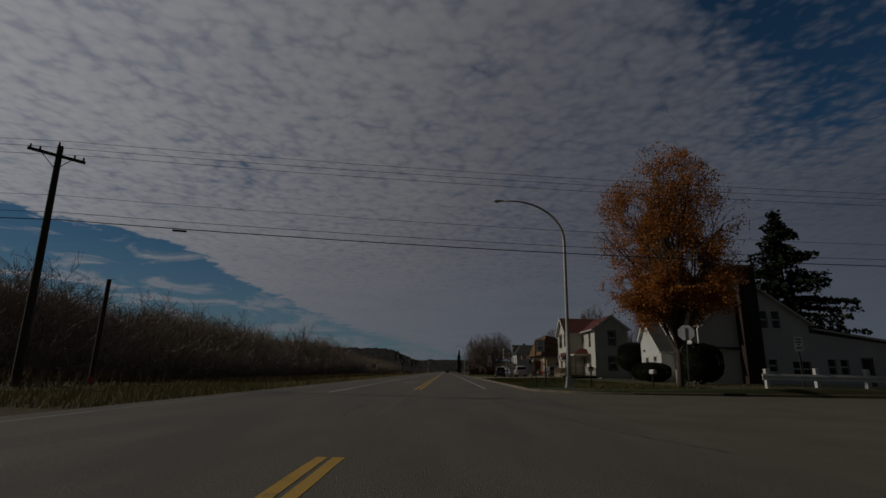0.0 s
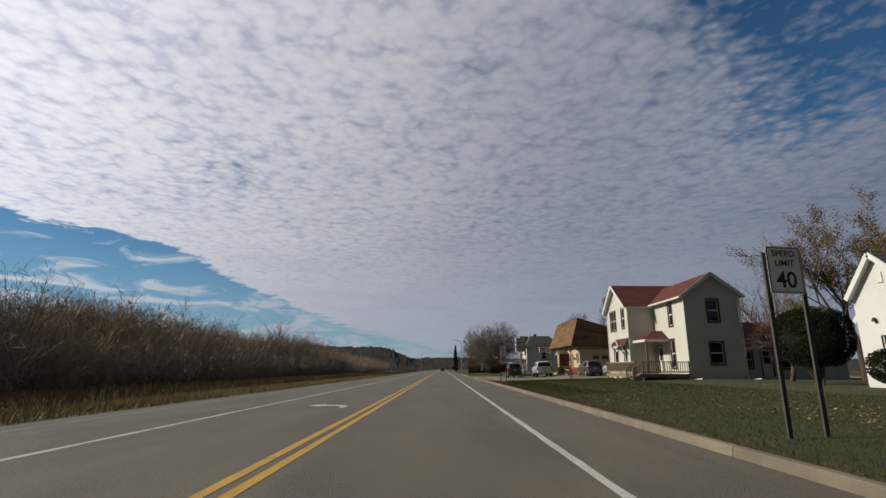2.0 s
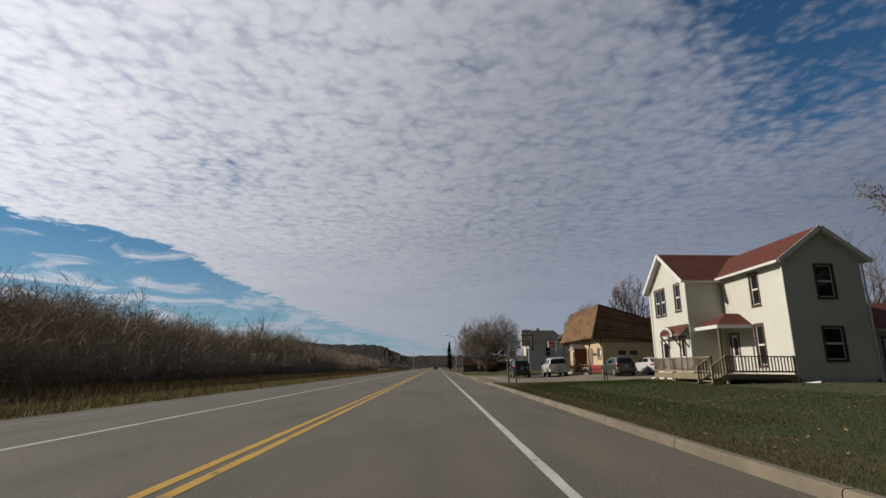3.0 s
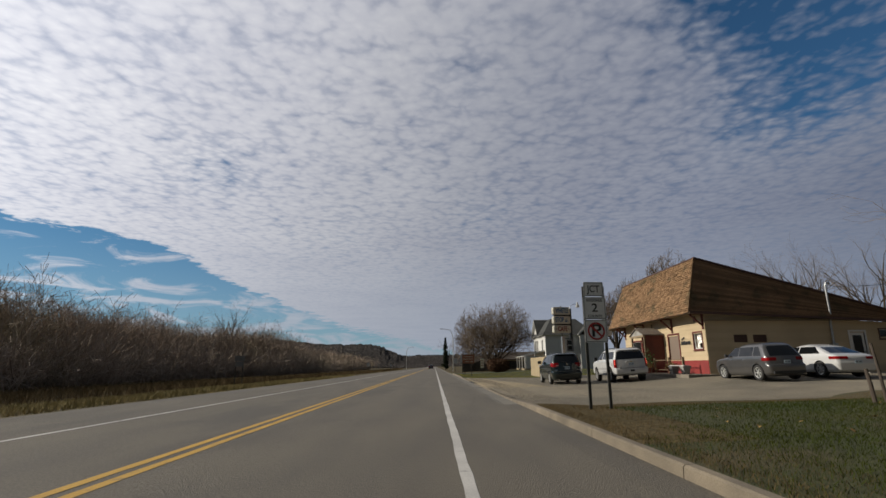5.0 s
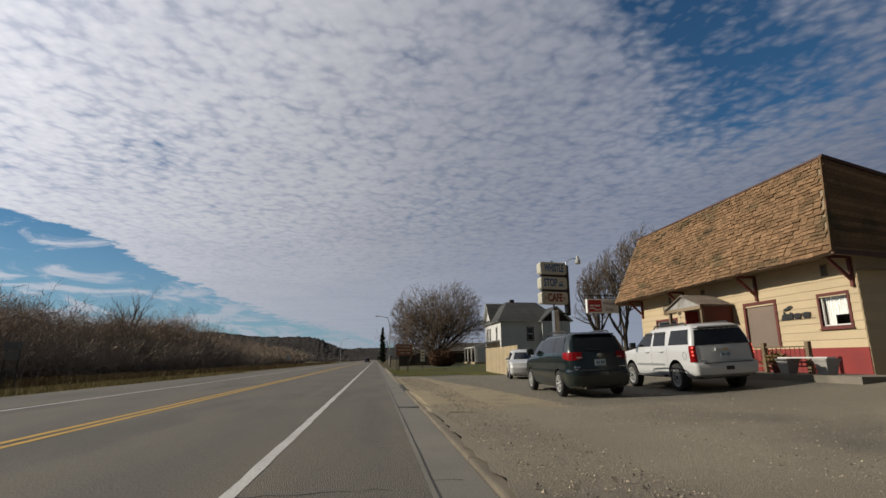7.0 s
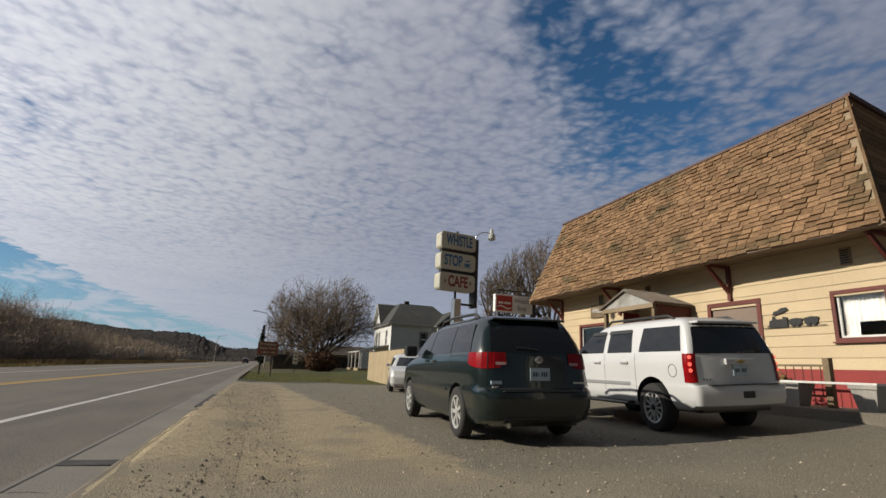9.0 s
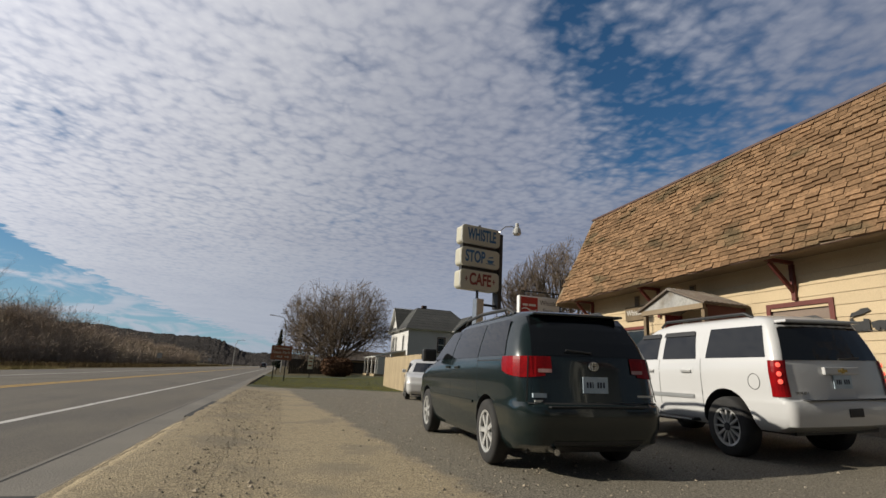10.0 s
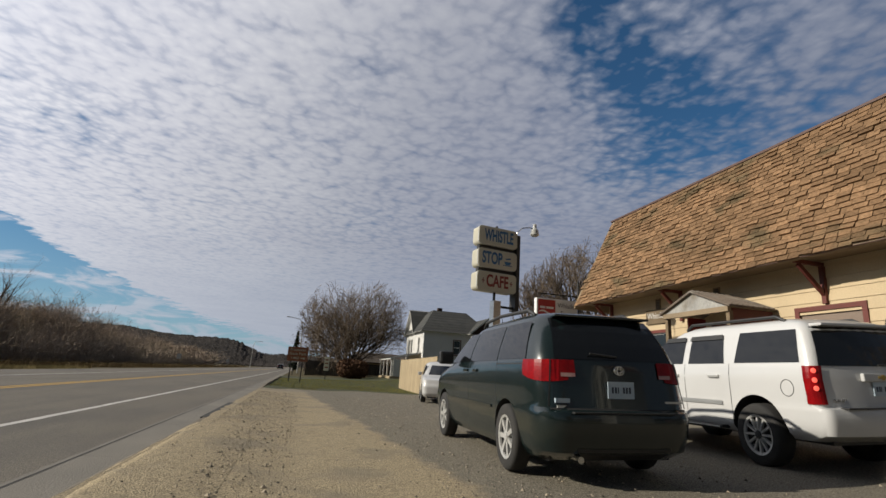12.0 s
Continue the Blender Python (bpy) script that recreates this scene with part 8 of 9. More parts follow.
def junction_sign():
    s = thing("road_sign", pose(7.33, 67.7, gz(7.46, 67.9) - 0.02, 0, 0, 3), "white JCT county route and no-parking signs on two dark posts", "sign")
    u_post(s, -0.245, 2.95), u_post(s, 0.245, 2.95)
    a = sign_plate(s, 0.50, 0.36, 2.88, 0.03, edge="black")
    word(a, "JCT", 0, 2.88, 0.24, "black", 0.33)
    b = sign_plate(s, 0.56, 0.55, 2.41, 0.035, edge="black")
    word(b, "GOODHUE", 0, 2.60, 0.095, "black", 0.40), word(b, "2", 0, 2.41, 0.29, "black", 0.15), word(b, "COUNTY", 0, 2.21, 0.095, "black", 0.36)
    c = sign_plate(s, 0.56, 0.55, 1.85, 0.035, edge="black")
    word(c, "P", 0, 1.85, 0.42, "black", 0.24)
    bm = bmesh.new()
    ring = [(0.215 * math.cos(t), 0.215 * math.sin(t)) for t in [2 * math.pi * i / 40 for i in range(40)]]
    inner = [(x * 0.80, z * 0.80) for x, z in ring]
    lo, li = [bm.verts.new((x, -0.006, 1.85 + z)) for x, z in ring], [bm.verts.new((x, -0.006, 1.85 + z)) for x, z in inner]
    for i in range(40):
        bm.faces.new((lo[i], lo[(i + 1) % 40], li[(i + 1) % 40], li[i]))
    k = 0.018
    bm.faces.new([bm.verts.new((x, -0.007, 1.85 + z)) for x, z in ((-0.14 - k, 0.14 - k), (-0.14 + k, 0.14 + k), (0.14 + k, -0.14 + k), (0.14 - k, -0.14 - k))])
    part("prohibition_ring", bm, M["sign_red"], c, "red ring and slash")


def stop_sign():
    s = thing("stop_sign", pose(13.35, 23.75, gz(13.3, 23.75), 0, 2, -28), "octagonal stop sign seen from its pale back", "sign")
    u_post(s, 0, 3.0, -0.03)
    oc = [(0.40 * math.cos(radians(22.5 + 45 * i)), 2.75 + 0.40 * math.sin(radians(22.5 + 45 * i))) for i in range(8)]
    p = part("sign_plate", prism(bmesh.new(), oc, "y", 0.006, 0.010), M["sign_back"], s)
    part("face", prism(bmesh.new(), oc, "y", 0.0105, 0.013), M["sign_red"], p, "red stop face")


def marker():
    s = thing("address_marker", pose(9.7, 27.62, gz(9.7, 27.6), 0, 0, 6), "small red and white marker on a thin dark post", "sign")
    u_post(s, 0, 1.1)
    p = part("sign_plate", rounded_plate(bmesh.new(), 0.33, 0.24, 0.015, 0.0, 0.004, 1.02), M["sign_white"], s)
    part("red_band", boxm(-0.165, 0.165, -0.003, 0.0, 1.03, 1.14), M["sign_red"], p)
    for a in (-0.12, -0.07, -0.02, 0.03, 0.08):
        part("plain_mark", boxm(a, a + 0.035, -0.003, 0.0, 0.94, 1.00), M["sign_red"], p)


def street_lamp():
    x, y = 8.5, 27.9
    z = gz(x, y)
    s = thing("street_lamp", pose(x, y, z), "tall curved aluminium street lamp on a flared base", "street lamp")
    bm = bmesh.new()
    prof = [(0.24, 0.0), (0.24, 0.03), (0.20, 0.05), (0.15, 0.52), (0.13, 0.60)]
    rings = []
    for r, h in prof:
        rings.append([bm.verts.new((r * sx, r * sy, h)) for sx, sy in ((-1, -1), (1, -1), (1, 1), (-1, 1))])
    for a, b in zip(rings, rings[1:]):
        for i in range(4):
            bm.faces.new((a[i], a[(i + 1) % 4], b[(i + 1) % 4], b[i]))
    bm.faces.new(rings[0][::-1]), bm.faces.new(rings[-1])
    bmesh.ops.bevel(bm, geom=[e for e in bm.edges if abs(e.verts[0].co.z - e.verts[1].co.z) > 0.2], offset=0.03, segments=2, affect="EDGES")
    part("base", bm, M["lamp_pole"], s, "flared breakaway base")
    pts = [(0, 0, 0.55 + 8.1 * i / 6) for i in range(7)]
    for i in range(1, 13):
        a = radians(90 * i / 12)
        pts.append((-3.2 * (1 - math.cos(a)), 0.05 * i / 12, 8.65 + 2.55 * math.sin(a)))
    pts.append((-3.75, 0.06, 11.20))
    part("pole", tube(bmesh.new(), pts, 0.115, 14, 0.045), M["lamp_pole"], s, smooth=True)
    bm = bmesh.new()
    prof = [(0.0, 0.0), (0.07, 0.03), (0.11, 0.2), (0.15, 0.45), (0.12, 0.62), (0.0, 0.68)]
    lathe(bm, prof, "x", 16)
    for v in bm.verts:
        v.co.z *= 0.55
        v.co.x = -v.co.x
    bmesh.ops.recalc_face_normals(bm, faces=bm.faces)
    hd = part("lamp_head", bm, M["sign_back"], s, "grey cobra lamp head", True)
    hd.location = (-3.65, 0.06, 11.20)
    part("lens", lathe(bmesh.new(), [(0.0, -0.10), (0.10, -0.07), (0.12, 0.0)], "z", 16, (-0.42, 0, -0.04)), M["lens_glass"], hd)


def utility_pole():
    x, y = -16.35, 19.6
    s = thing("utility_pole", pose(x, y, gz(x, y)), "weathered wooden utility pole with a crossarm and insulators", "utility pole")
    g = gz(x, y)
    H = 10.7 - g
    part("pole", tube(bmesh.new(), [(0, 0, -0.3), (-0.16, 0, H * 0.5), (-0.34, 0, H)], 0.19, 12, 0.12), M["pole_wood"], s)
    a, b = Vector((-1.37, -0.55, H - 0.34)), Vector((0.53, 0.55, H - 0.58))
    arm = bar("crossarm", a, b, 0.10, M["pole_wood"], s, 0.13)
    for t in (0.04, 0.2, 0.80, 0.96):
        p = a.lerp(b, t)
        part("insulator", lathe(bmesh.new(), [(0.02, 0.05), (0.05, 0.12), (0.035, 0.17), (0.05, 0.20), (0.0, 0.26)], "z", 10, p), M["insulator"], arm)
    part("insulator", lathe(bmesh.new(), [(0.02, 0.0), (0.05, 0.10), (0.035, 0.15), (0.05, 0.18), (0.0, 0.24)], "z", 10, (-0.42, 0, H)), M["insulator"], s)
    for sg in (-1, 1):
        bar("arm_brace", Vector((0.5 * sg - 0.42, 0.29 * sg, H - 0.5 - 0.06 * sg)), Vector((-0.37, 0, H - 1.15)), 0.03, M["pole_wood"], s)
    p2 = thing("utility_pole", pose(-15.5, 22.8, gz(-15.5, 22.8)), "short leaning wooden pole stub at the verge", "utility pole")
    part("pole", tube(bmesh.new(), [(0, 0, -0.3), (0.0, 0.0, 2.5), (0.0, 0.0, 5.03 - gz(-15.5, 22.8))], 0.13, 10, 0.10), M["pole_wood"], p2)
    part("marker_band", lathe(bmesh.new(), [(0.135, 0.8), (0.135, 1.1)], "z", 10), M["sign_red"], p2)
    # wires over the road
    top = gz(x, y) + H

    def wire(p, e, sag, r, label):
        pts = []
        for i in range(25):
            t = i / 24
            c = Vector(p).lerp(Vector(e), t)
            c.z -= 4 * sag * t * (1 - t)
            pts.append(c)
        ob = part("overhead_wire", tube(bmesh.new(), pts, r, 5), M["black"])
        tagged(ob, label, "cable", group="overhead wires")

    for o, zz in ((-0.9, 10.45), (0.85, 10.45), (0.0, 10.95)):
        wire((x + o, y + o * 0.6, zz), (46 + o, 26.0 + o * 0.6, zz + 0.4), 0.55, 0.010, "thin black power wire over the road")
        wire((x + o, y + o * 0.6, zz), (-60, 12 + o, zz), 0.4, 0.010, "thin black power wire over the road")
    for zz, r in ((8.35, 0.009), (7.55, 0.012), (7.2, 0.022)):
        wire((x, y + 0.15, zz), (46, 26.2, zz + 0.2), 0.62, r, "black telephone cable over the road")
        wire((x, y + 0.15, zz), (-60, 12, zz), 0.4, r, "black telephone cable over the road")
    part_ = part("cable_splice", tube(bmesh.new(), [(-11.2, 20.2, 6.92), (-10.6, 20.26, 6.90)], 0.05, 8), M["black"])
    tagged(part_, "black splice case on the cable", "cable")


def lawn_stakes():
    for x, y, dx, z, r, label in ((12.95, 66.3, -0.10, 1.25, 0.035, "tall weathered grey stake leaning on the lawn"), (12.82, 66.45, -0.06, 0.72, 0.045, "short pale wooden stake leaning on the lawn")):
        g = gz(x, y)
        bm = tube(bmesh.new(), [(0, 0, -0.1), (dx * 0.5, 0.0, z * 0.5), (dx, 0.02, z)], r, 7, r * 0.8)
        ob = part("wooden_stake", bm, M["pole_wood"])
        ob.matrix_world = pose(x, y, g)
        tagged(ob, label, "stake", group="stakes on the lawn")


def guard_fence():
    s = thing("guard_fence", pose(0, 0, 0), "low white guard fence with stout posts by the side street", "fence")
    for x in (17.6, 20.1, 22.6, 25.1):
        p = boxm(x - 0.11, x + 0.11, 24.25, 24.45, gz(x, 24.3) - 0.1, gz(x, 24.3) + 0.95, bevel=0.02)
        part("post", p, M["rail_paint"], s)
    bm = bmesh.new()
    prism(bm, [(24.18, 0.86), (24.22, 0.98), (24.18, 1.08), (24.22, 1.18), (24.25, 1.18), (24.25, 0.86)], "x", 17.3, 27.0)
    part("rail", bm, M["rail_paint"], s)
    t = thing("notice_sign", pose(19.6, 24.6, gz(19.6, 24.6), 0, 0, 0), "small white notice on a thin post", "sign")
    u_post(t, 0, 2.6)
    pl = part("sign_plate", rounded_plate(bmesh.new(), 0.44, 0.76, 0.03, 0, 0.004, 2.18), M["sign_white"], t)
    for z, w in ((2.42, 0.26), (2.28, 0.30), (2.14, 0.12), (1.98, 0.30)):
        part("plain_mark", boxm(-w / 2, w / 2, -0.003, 0, z - 0.035, z + 0.035), M["black"], pl)
    b = thing("utility_box", pose(17.7, 34.0, gz(17.7, 34)), "grey-green utility cabinet on the lawn", "cabinet")
    part("body", boxm(-0.27, 0.27, -0.2, 0.2, -0.05, 0.86, bevel=0.02), M["cabinet_green"], b)
    part("lid", boxm(-0.29, 0.29, -0.22, 0.22, 0.86, 0.92, bevel=0.015), M["cabinet_green"], b)
    m = thing("mailbox", pose(12.1, 24.9, gz(12.1, 24.9)), "small white mailbox on a dark post", "mailbox")
    u_post(m, 0, 0.75)
    bm = prism(bmesh.new(), [(-0.09, 0.75)] + [(0.09 * math.cos(radians(a)), 0.88 + 0.09 * math.sin(radians(a))) for a in range(180, -1, -20)] + [(0.09, 0.75)], "y", -0.25, 0.25)
    part("box", bm, M["rail_paint"], m)


def pylon_sign():
    s = thing("cafe_sign", pose(12.50, 90.85, gz(12.4, 90.8), 0, 0, 9), "stacked cream WHISTLE STOP CAFE box sign on a grey pole", "sign")
    g = gz(12.4, 90.8)
    part("pole", boxm(-0.11, 0.11, 0.02, 0.24, -0.2, 3.0), M["galvanised"], s, "grey square steel pole")
    part("frame", boxm(0.56, 0.68, 0.0, 0.30, 2.78, 5.0 - g + 0.1), M["black"], s, "dark steel side frame")
    bar("frame_bar", (-0.1, 0.15, 2.86), (0.62, 0.15, 2.86), 0.06, M["black"], s)
    part("frame", boxm(-0.60, 0.60, 0.10, 0.24, 3.3, 5.12 - g), M["black"], s, "dark steel back frame between the boxes")
    part("pole", boxm(-0.05, 0.0, 0.14, 0.2, 2.9, 5.3 - g), M["black"], s)
    for i, (txt, c) in enumerate((("WHISTLE", "sign_blue"), ("STOP", "sign_blue"), ("CAFE", "sign_rust"))):
        zc = 4.93 - g - 0.645 * i
        bx = part("sign_box", rounded_plate(bmesh.new(), 1.24, 0.52, 0.10, -0.02, 0.34, zc, -0.06), M["sign_cream"], s, "cream rounded sign box")
        bm = rounded_plate(bmesh.new(), 1.26, 0.54, 0.11, -0.002, 0.03, zc, -0.06)
        part("rim", bm, M["sign_back"], bx)
        part("face", rounded_plate(bmesh.new(), 1.14, 0.44, 0.07, -0.026, -0.021, zc, -0.06), M["sign_cream"], bx)
        w, x = {"WHISTLE": (0.94, -0.04), "STOP": (0.64, -0.24), "CAFE": (0.70, -0.05)}[txt]
        bm_ob = lettering("lettering", txt, 0.46, M[c], bx, pose(x, -0.028, zc, 90, 0, 0), 0.002, w, 0.014)
        if txt == "STOP":
            cup = bmesh.new()
            prism(cup, [(0.14, zc - 0.03), (0.19, zc - 0.12), (0.33, zc - 0.12), (0.38, zc - 0.03)], "y", -0.031, -0.027)
            prism(cup, [(0.10, zc - 0.15), (0.42, zc - 0.15), (0.40, zc - 0.13), (0.12, zc - 0.13)], "y", -0.031, -0.027)
            prism(cup, [(0.20, zc + 0.02), (0.36, zc + 0.05), (0.34, zc + 0.09), (0.18, zc + 0.05)], "y", -0.031, -0.027)
            part("cup_picture", cup, M["sign_blue"], bx, "painted blue coffee cup")
        if txt == "CAFE":
            for dx in (-0.50, 0.39):
                part("cross_mark", box(boxm(dx - 0.045, dx + 0.045, -0.031, -0.027, zc - 0.012, zc + 0.012), dx - 0.012, dx + 0.012, -0.0312, -0.0268, zc - 0.07, zc + 0.07), M["sign_rust"], bx)
    top = 5.22 - g
    part("lamp_arm", tube(bmesh.new(), [(0.60, 0.15, 4.9 - g), (0.66, 0.15, top + 0.02), (0.82, 0.12, top + 0.18), (1.02, 0.08, top + 0.22), (1.16, 0.05, top + 0.20)], 0.016, 8), M["galvanised"], s)
    part("lamp_head", lathe(bmesh.new(), [(0.05, 0.20), (0.06, 0.08), (0.11, 0.02), (0.13, -0.12), (0.10, -0.16), (0.0, -0.17)], "z", 16, (1.20, 0.05, top + 0.14)), M["lens_glass"], s, "pale glass yard lamp")
    part("cable", tube(bmesh.new(), [(0.1, 0.2, 2.7), (0.28, 0.2, 2.55), (0.34, 0.2, 2.1), (0.30, 0.2, 1.5)], 0.008, 5), M["black"], s)

    c = thing("wall_sign", pose(16.66, 95.2, 3.80), "red and white lit box sign reading Whistle Stop", "sign")
    part("sign_box", boxm(-0.86, 0.86, 0.0, 0.22, -0.36, 0.36, bevel=0.015), M["sign_white"], c)
    part("red_panel", boxm(-0.80, -0.08, -0.004, 0.0, -0.31, 0.31), M["sign_red"], c, "red panel with a plain white swash")
    sw = bmesh.new()
    rows = []
    for i in range(17):
        t = i / 16
        xx = -0.76 + 0.64 * t
        zz = -0.16 + 0.05 * math.sin(t * 6.3)
        rows.append((sw.verts.new((xx, -0.007, zz - 0.02 - 0.02 * math.sin(t * 3.1))), sw.verts.new((xx, -0.007, zz + 0.02))))
    for (a, b), (d, e) in zip(rows, rows[1:]):
        sw.faces.new((a, d, e, b))
    for x0, x1, z0 in ((-0.72, -0.50, 0.0), (-0.46, -0.16, 0.0)):
        box(sw, x0, x1, -0.007, -0.005, z0 - 0.03, z0 + 0.05)
    part("swash", sw, M["sign_white"], c)
    lettering("lettering", "Whistle", 0.26, M["black"], c, pose(0.38, -0.004, 0.13, 90, 0, 0), 0.001, 0.72)
    lettering("lettering", "Stop", 0.26, M["black"], c, pose(0.36, -0.004, -0.17, 90, 0, 0), 0.001, 0.42)
    part("pole", tube(bmesh.new(), [(0.96, 0.1, gz(17.6, 95.2) - 3.9), (0.96, 0.1, 1.15)], 0.035, 8), M["black"], c)
    bar("bracket", (-0.75, 0.1, 0.55), (0.96, 0.1, 0.55), 0.04, M["black"], c)
    for x in (-0.6, 0.6):
        bar("hanger", (x, 0.1, 0.36), (x, 0.1, 0.55), 0.02, M["black"], c)


def park_sign():
    s = thing("park_sign", pose(7.35, 115.3, gz(7.3, 115), 0, 0, -6), "brown state park direction sign on two posts", "sign")
    u_post(s, -0.42, 2.3), u_post(s, 0.36, 2.3)
    p = part("sign_plate", rounded_plate(bmesh.new(), 1.40, 0.98, 0.06, 0, 0.006, 1.90), M["sign_brown"], s)
    word(p, "Frontenac", 0, 2.20, 0.24, "sign_cream", 1.08), word(p, "State Park", 0, 1.92, 0.24, "sign_cream", 1.16), word(p, "1 MILE", -0.18, 1.62, 0.20, "sign_cream", 0.52)
    part("arrow", prism(bmesh.new(), [(0.22, 1.60), (0.42, 1.60), (0.42, 1.54), (0.56, 1.63), (0.42, 1.72), (0.42, 1.66), (0.22, 1.66)], "y", -0.005, -0.001), M["sign_cream"], p)
    t = thing("road_sign", pose(6.9, 119, gz(6.9, 119)), "small white sign on a steel post beyond the park sign", "sign")
    u_post(t, 0, 2.4)
    part("sign_plate", rounded_plate(bmesh.new(), 0.55, 0.95, 0.03, 0, 0.005, 1.95), M["sign_back"], t)
    q = thing("yard_sign", pose(9.9, 125, gz(9.9, 125)), "narrow yellow and white yard sign by the bare tree", "sign")
    u_post(q, 0, 1.6)
    pl = part("sign_plate", boxm(-0.22, 0.22, 0, 0.01, 0.75, 1.95), M["sign_cream"], q)
    for z in (1.05, 1.4, 1.7):
        part("plain_mark", boxm(-0.15, 0.15, -0.004, 0, z - 0.06, z + 0.06), M["sign_brown"], pl)
    e = thing("road_sign", pose(-12.65, 97.6, gz(-12.6, 97.6), 0, 0, 0), "grey-backed road sign on two posts at the verge", "sign")
    g = gz(-12.6, 97.6)
    u_post(e, -0.3, 2.0 - g), u_post(e, 0.3, 2.0 - g)
    part("sign_plate", rounded_plate(bmesh.new(), 0.80, 0.42, 0.03, 0, 0.005, 1.80 - g), M["sign_dull"], e)
    part("sign_plate", rounded_plate(bmesh.new(), 0.66, 0.40, 0.03, 0, 0.005, 1.34 - g), M["sign_dull"], e)


def road_sign_left(x, y, k):
    e = thing("road_sign", pose(x, y, gz(x, y)), "small road sign on a post on the far verge", "sign")
    u_post(e, 0, 2.2 * k)
    part("sign_plate", rounded_plate(bmesh.new(), 0.7, 0.8, 0.03, 0, 0.005, 1.9 * k), M["sign_back"], e)


def far_lamp(x, y, h, sg):
    s = thing("street_lamp", pose(x, y, gz(x, y)), "slim street lamp in the distance", "street lamp", "street lamps in the distance")
    part("pole", tube(bmesh.new(), [(0, 0, -0.2), (0, 0, h * 0.8), (sg * 0.5, 0, h * 0.97), (sg * 2.2, 0, h)], 0.10, 8, 0.05), M["lamp_pole"], s)
    part("lamp_head", boxm(min(sg * 2.1, sg * 2.8), max(sg * 2.1, sg * 2.8), -0.12, 0.12, h - 0.08, h + 0.06, bevel=0.03), M["sign_back"], s)


def cafe_front():
    """What stands along the cafe's front."""
    z = 0.66
    slab_ = part("walkway", boxm(16.15, 17.93, 81.0, 87.1, 0.3, z), M["walk_concrete"])
    tagged(slab_, "raised concrete walkway along the cafe front", "walkway", kind="structure")
    slab2 = part("walkway", boxm(17.95, 24.0, 80.75, 82.3, 0.3, z - 0.03), M["walk_concrete"])
    tagged(slab2, "raised concrete walkway along the cafe side", "walkway", kind="structure")
    b = thing("bench", pose(16.75, 83.1, z), "white plank bench laid across two pale concrete planters", "bench")
    for dy in (-0.62, 0.66):
        bm = bmesh.new()
        rings = [[bm.verts.new((sx * r, dy + sy * r, h)) for sx, sy in ((-1, -1), (1, -1), (1, 1), (-1, 1))] for r, h in ((0.14, 0), (0.20, 0.36), (0.22, 0.36), (0.22, 0.42), (0.18, 0.42), (0.17, 0.38))]
        for p, q in zip(rings, rings[1:]):
            for i in range(4):
                bm.faces.new((p[i], p[(i + 1) % 4], q[(i + 1) % 4], q[i]))
        bm.faces.new(rings[0][::-1]), bm.faces.new(rings[-1])
        part("planter", bm, M["planter"], b)
    part("plank", boxm(-0.14, 0.14, -0.80, 0.86, 0.422, 0.462, bevel=0.006), M["rail_paint"], b)
    f = thing("railing", pose(0, 0, 0), "low weathered wooden railing with iron balusters", "railing")
    for y in (83.35, 85.0, 86.9):
        part("post", boxm(17.04, 17.16, y - 0.06, y + 0.06, z - 0.005, 1.56, bevel=0.01), M["post_wood"], f)
    for y0, y1 in ((83.41, 84.94), (85.06, 86.84)):
        for zz in (1.42, 0.86):
            bar("rail", (17.1, y0, zz), (17.1, y1, zz), 0.03, M["post_wood"], f, 0.04)
        n = 9
        for i in range(n):
            yy = y0 + (y1 - y0) * (i + 0.5) / n
            bar("baluster", (17.1, yy, 0.86), (17.1, yy, 1.42), 0.014, M["red_trim"], f)
    rng = np.random.default_rng(9)
    for i, (x, y, r, h) in enumerate(((16.5, 86.7, 0.20, 0.34), (16.35, 87.0, 0.16, 0.28), (16.85, 84.3, 0.15, 0.26), (16.7, 87.0, 0.22, 0.9))):
        t = thing("potted_plant", pose(x, y, z), "small potted plant on the walkway", "plant", "potted plants on the walkway")
        part("pot", lathe(bmesh.new(), [(r * 0.7, 0), (r, 0.26), (r * 1.08, 0.26), (r * 1.08, 0.30), (r * 0.85, 0.30), (r * 0.8, 0.24)], "z", 18), M["planter"] if i % 2 else M["red_trim"], t)
        c = rng.normal(0, 1, (260, 3)) * np.array((r * 0.8, r * 0.8, h * 0.35)) + np.array((0, 0, 0.3 + h * 0.5))
        tagged(shared("foliage", array_mesh("foliage", *cards(rng, c, 0.10, 1.0), M["leaf_green" if i % 2 else "olive_leaf"]), t, Matrix()), kind="stuff")
    # train silhouettes on the wall
    t = thing("wall_decoration", pose(17.955, 84.52, 2.28), "black metal steam train silhouette on the wall boards", "decoration")

    def flat(name, pts):
        part(name, prism(bmesh.new(), [(-a, b) for a, b in pts], "x", -0.012, 0.0), M["black"], t)
    flat("engine", [(-0.62, 0.02), (-0.12, 0.02), (-0.12, 0.22), (-0.22, 0.24), (-0.22, 0.19), (-0.40, 0.19), (-0.41, 0.26), (-0.46, 0.26), (-0.47, 0.18), (-0.54, 0.16), (-0.55, 0.06)])
    flat("smoke", [(-0.46, 0.27), (-0.36, 0.30), (-0.20, 0.33), (-0.08, 0.38), (-0.12, 0.44), (-0.24, 0.43), (-0.33, 0.38), (-0.42, 0.36)])
    flat("wagon", [(-0.08, 0.05), (0.18, 0.05), (0.22, 0.17), (0.05, 0.19), (-0.10, 0.16)])
    flat("wagon", [(0.26, 0.05), (0.52, 0.05), (0.56, 0.18), (0.40, 0.20), (0.24, 0.17)])
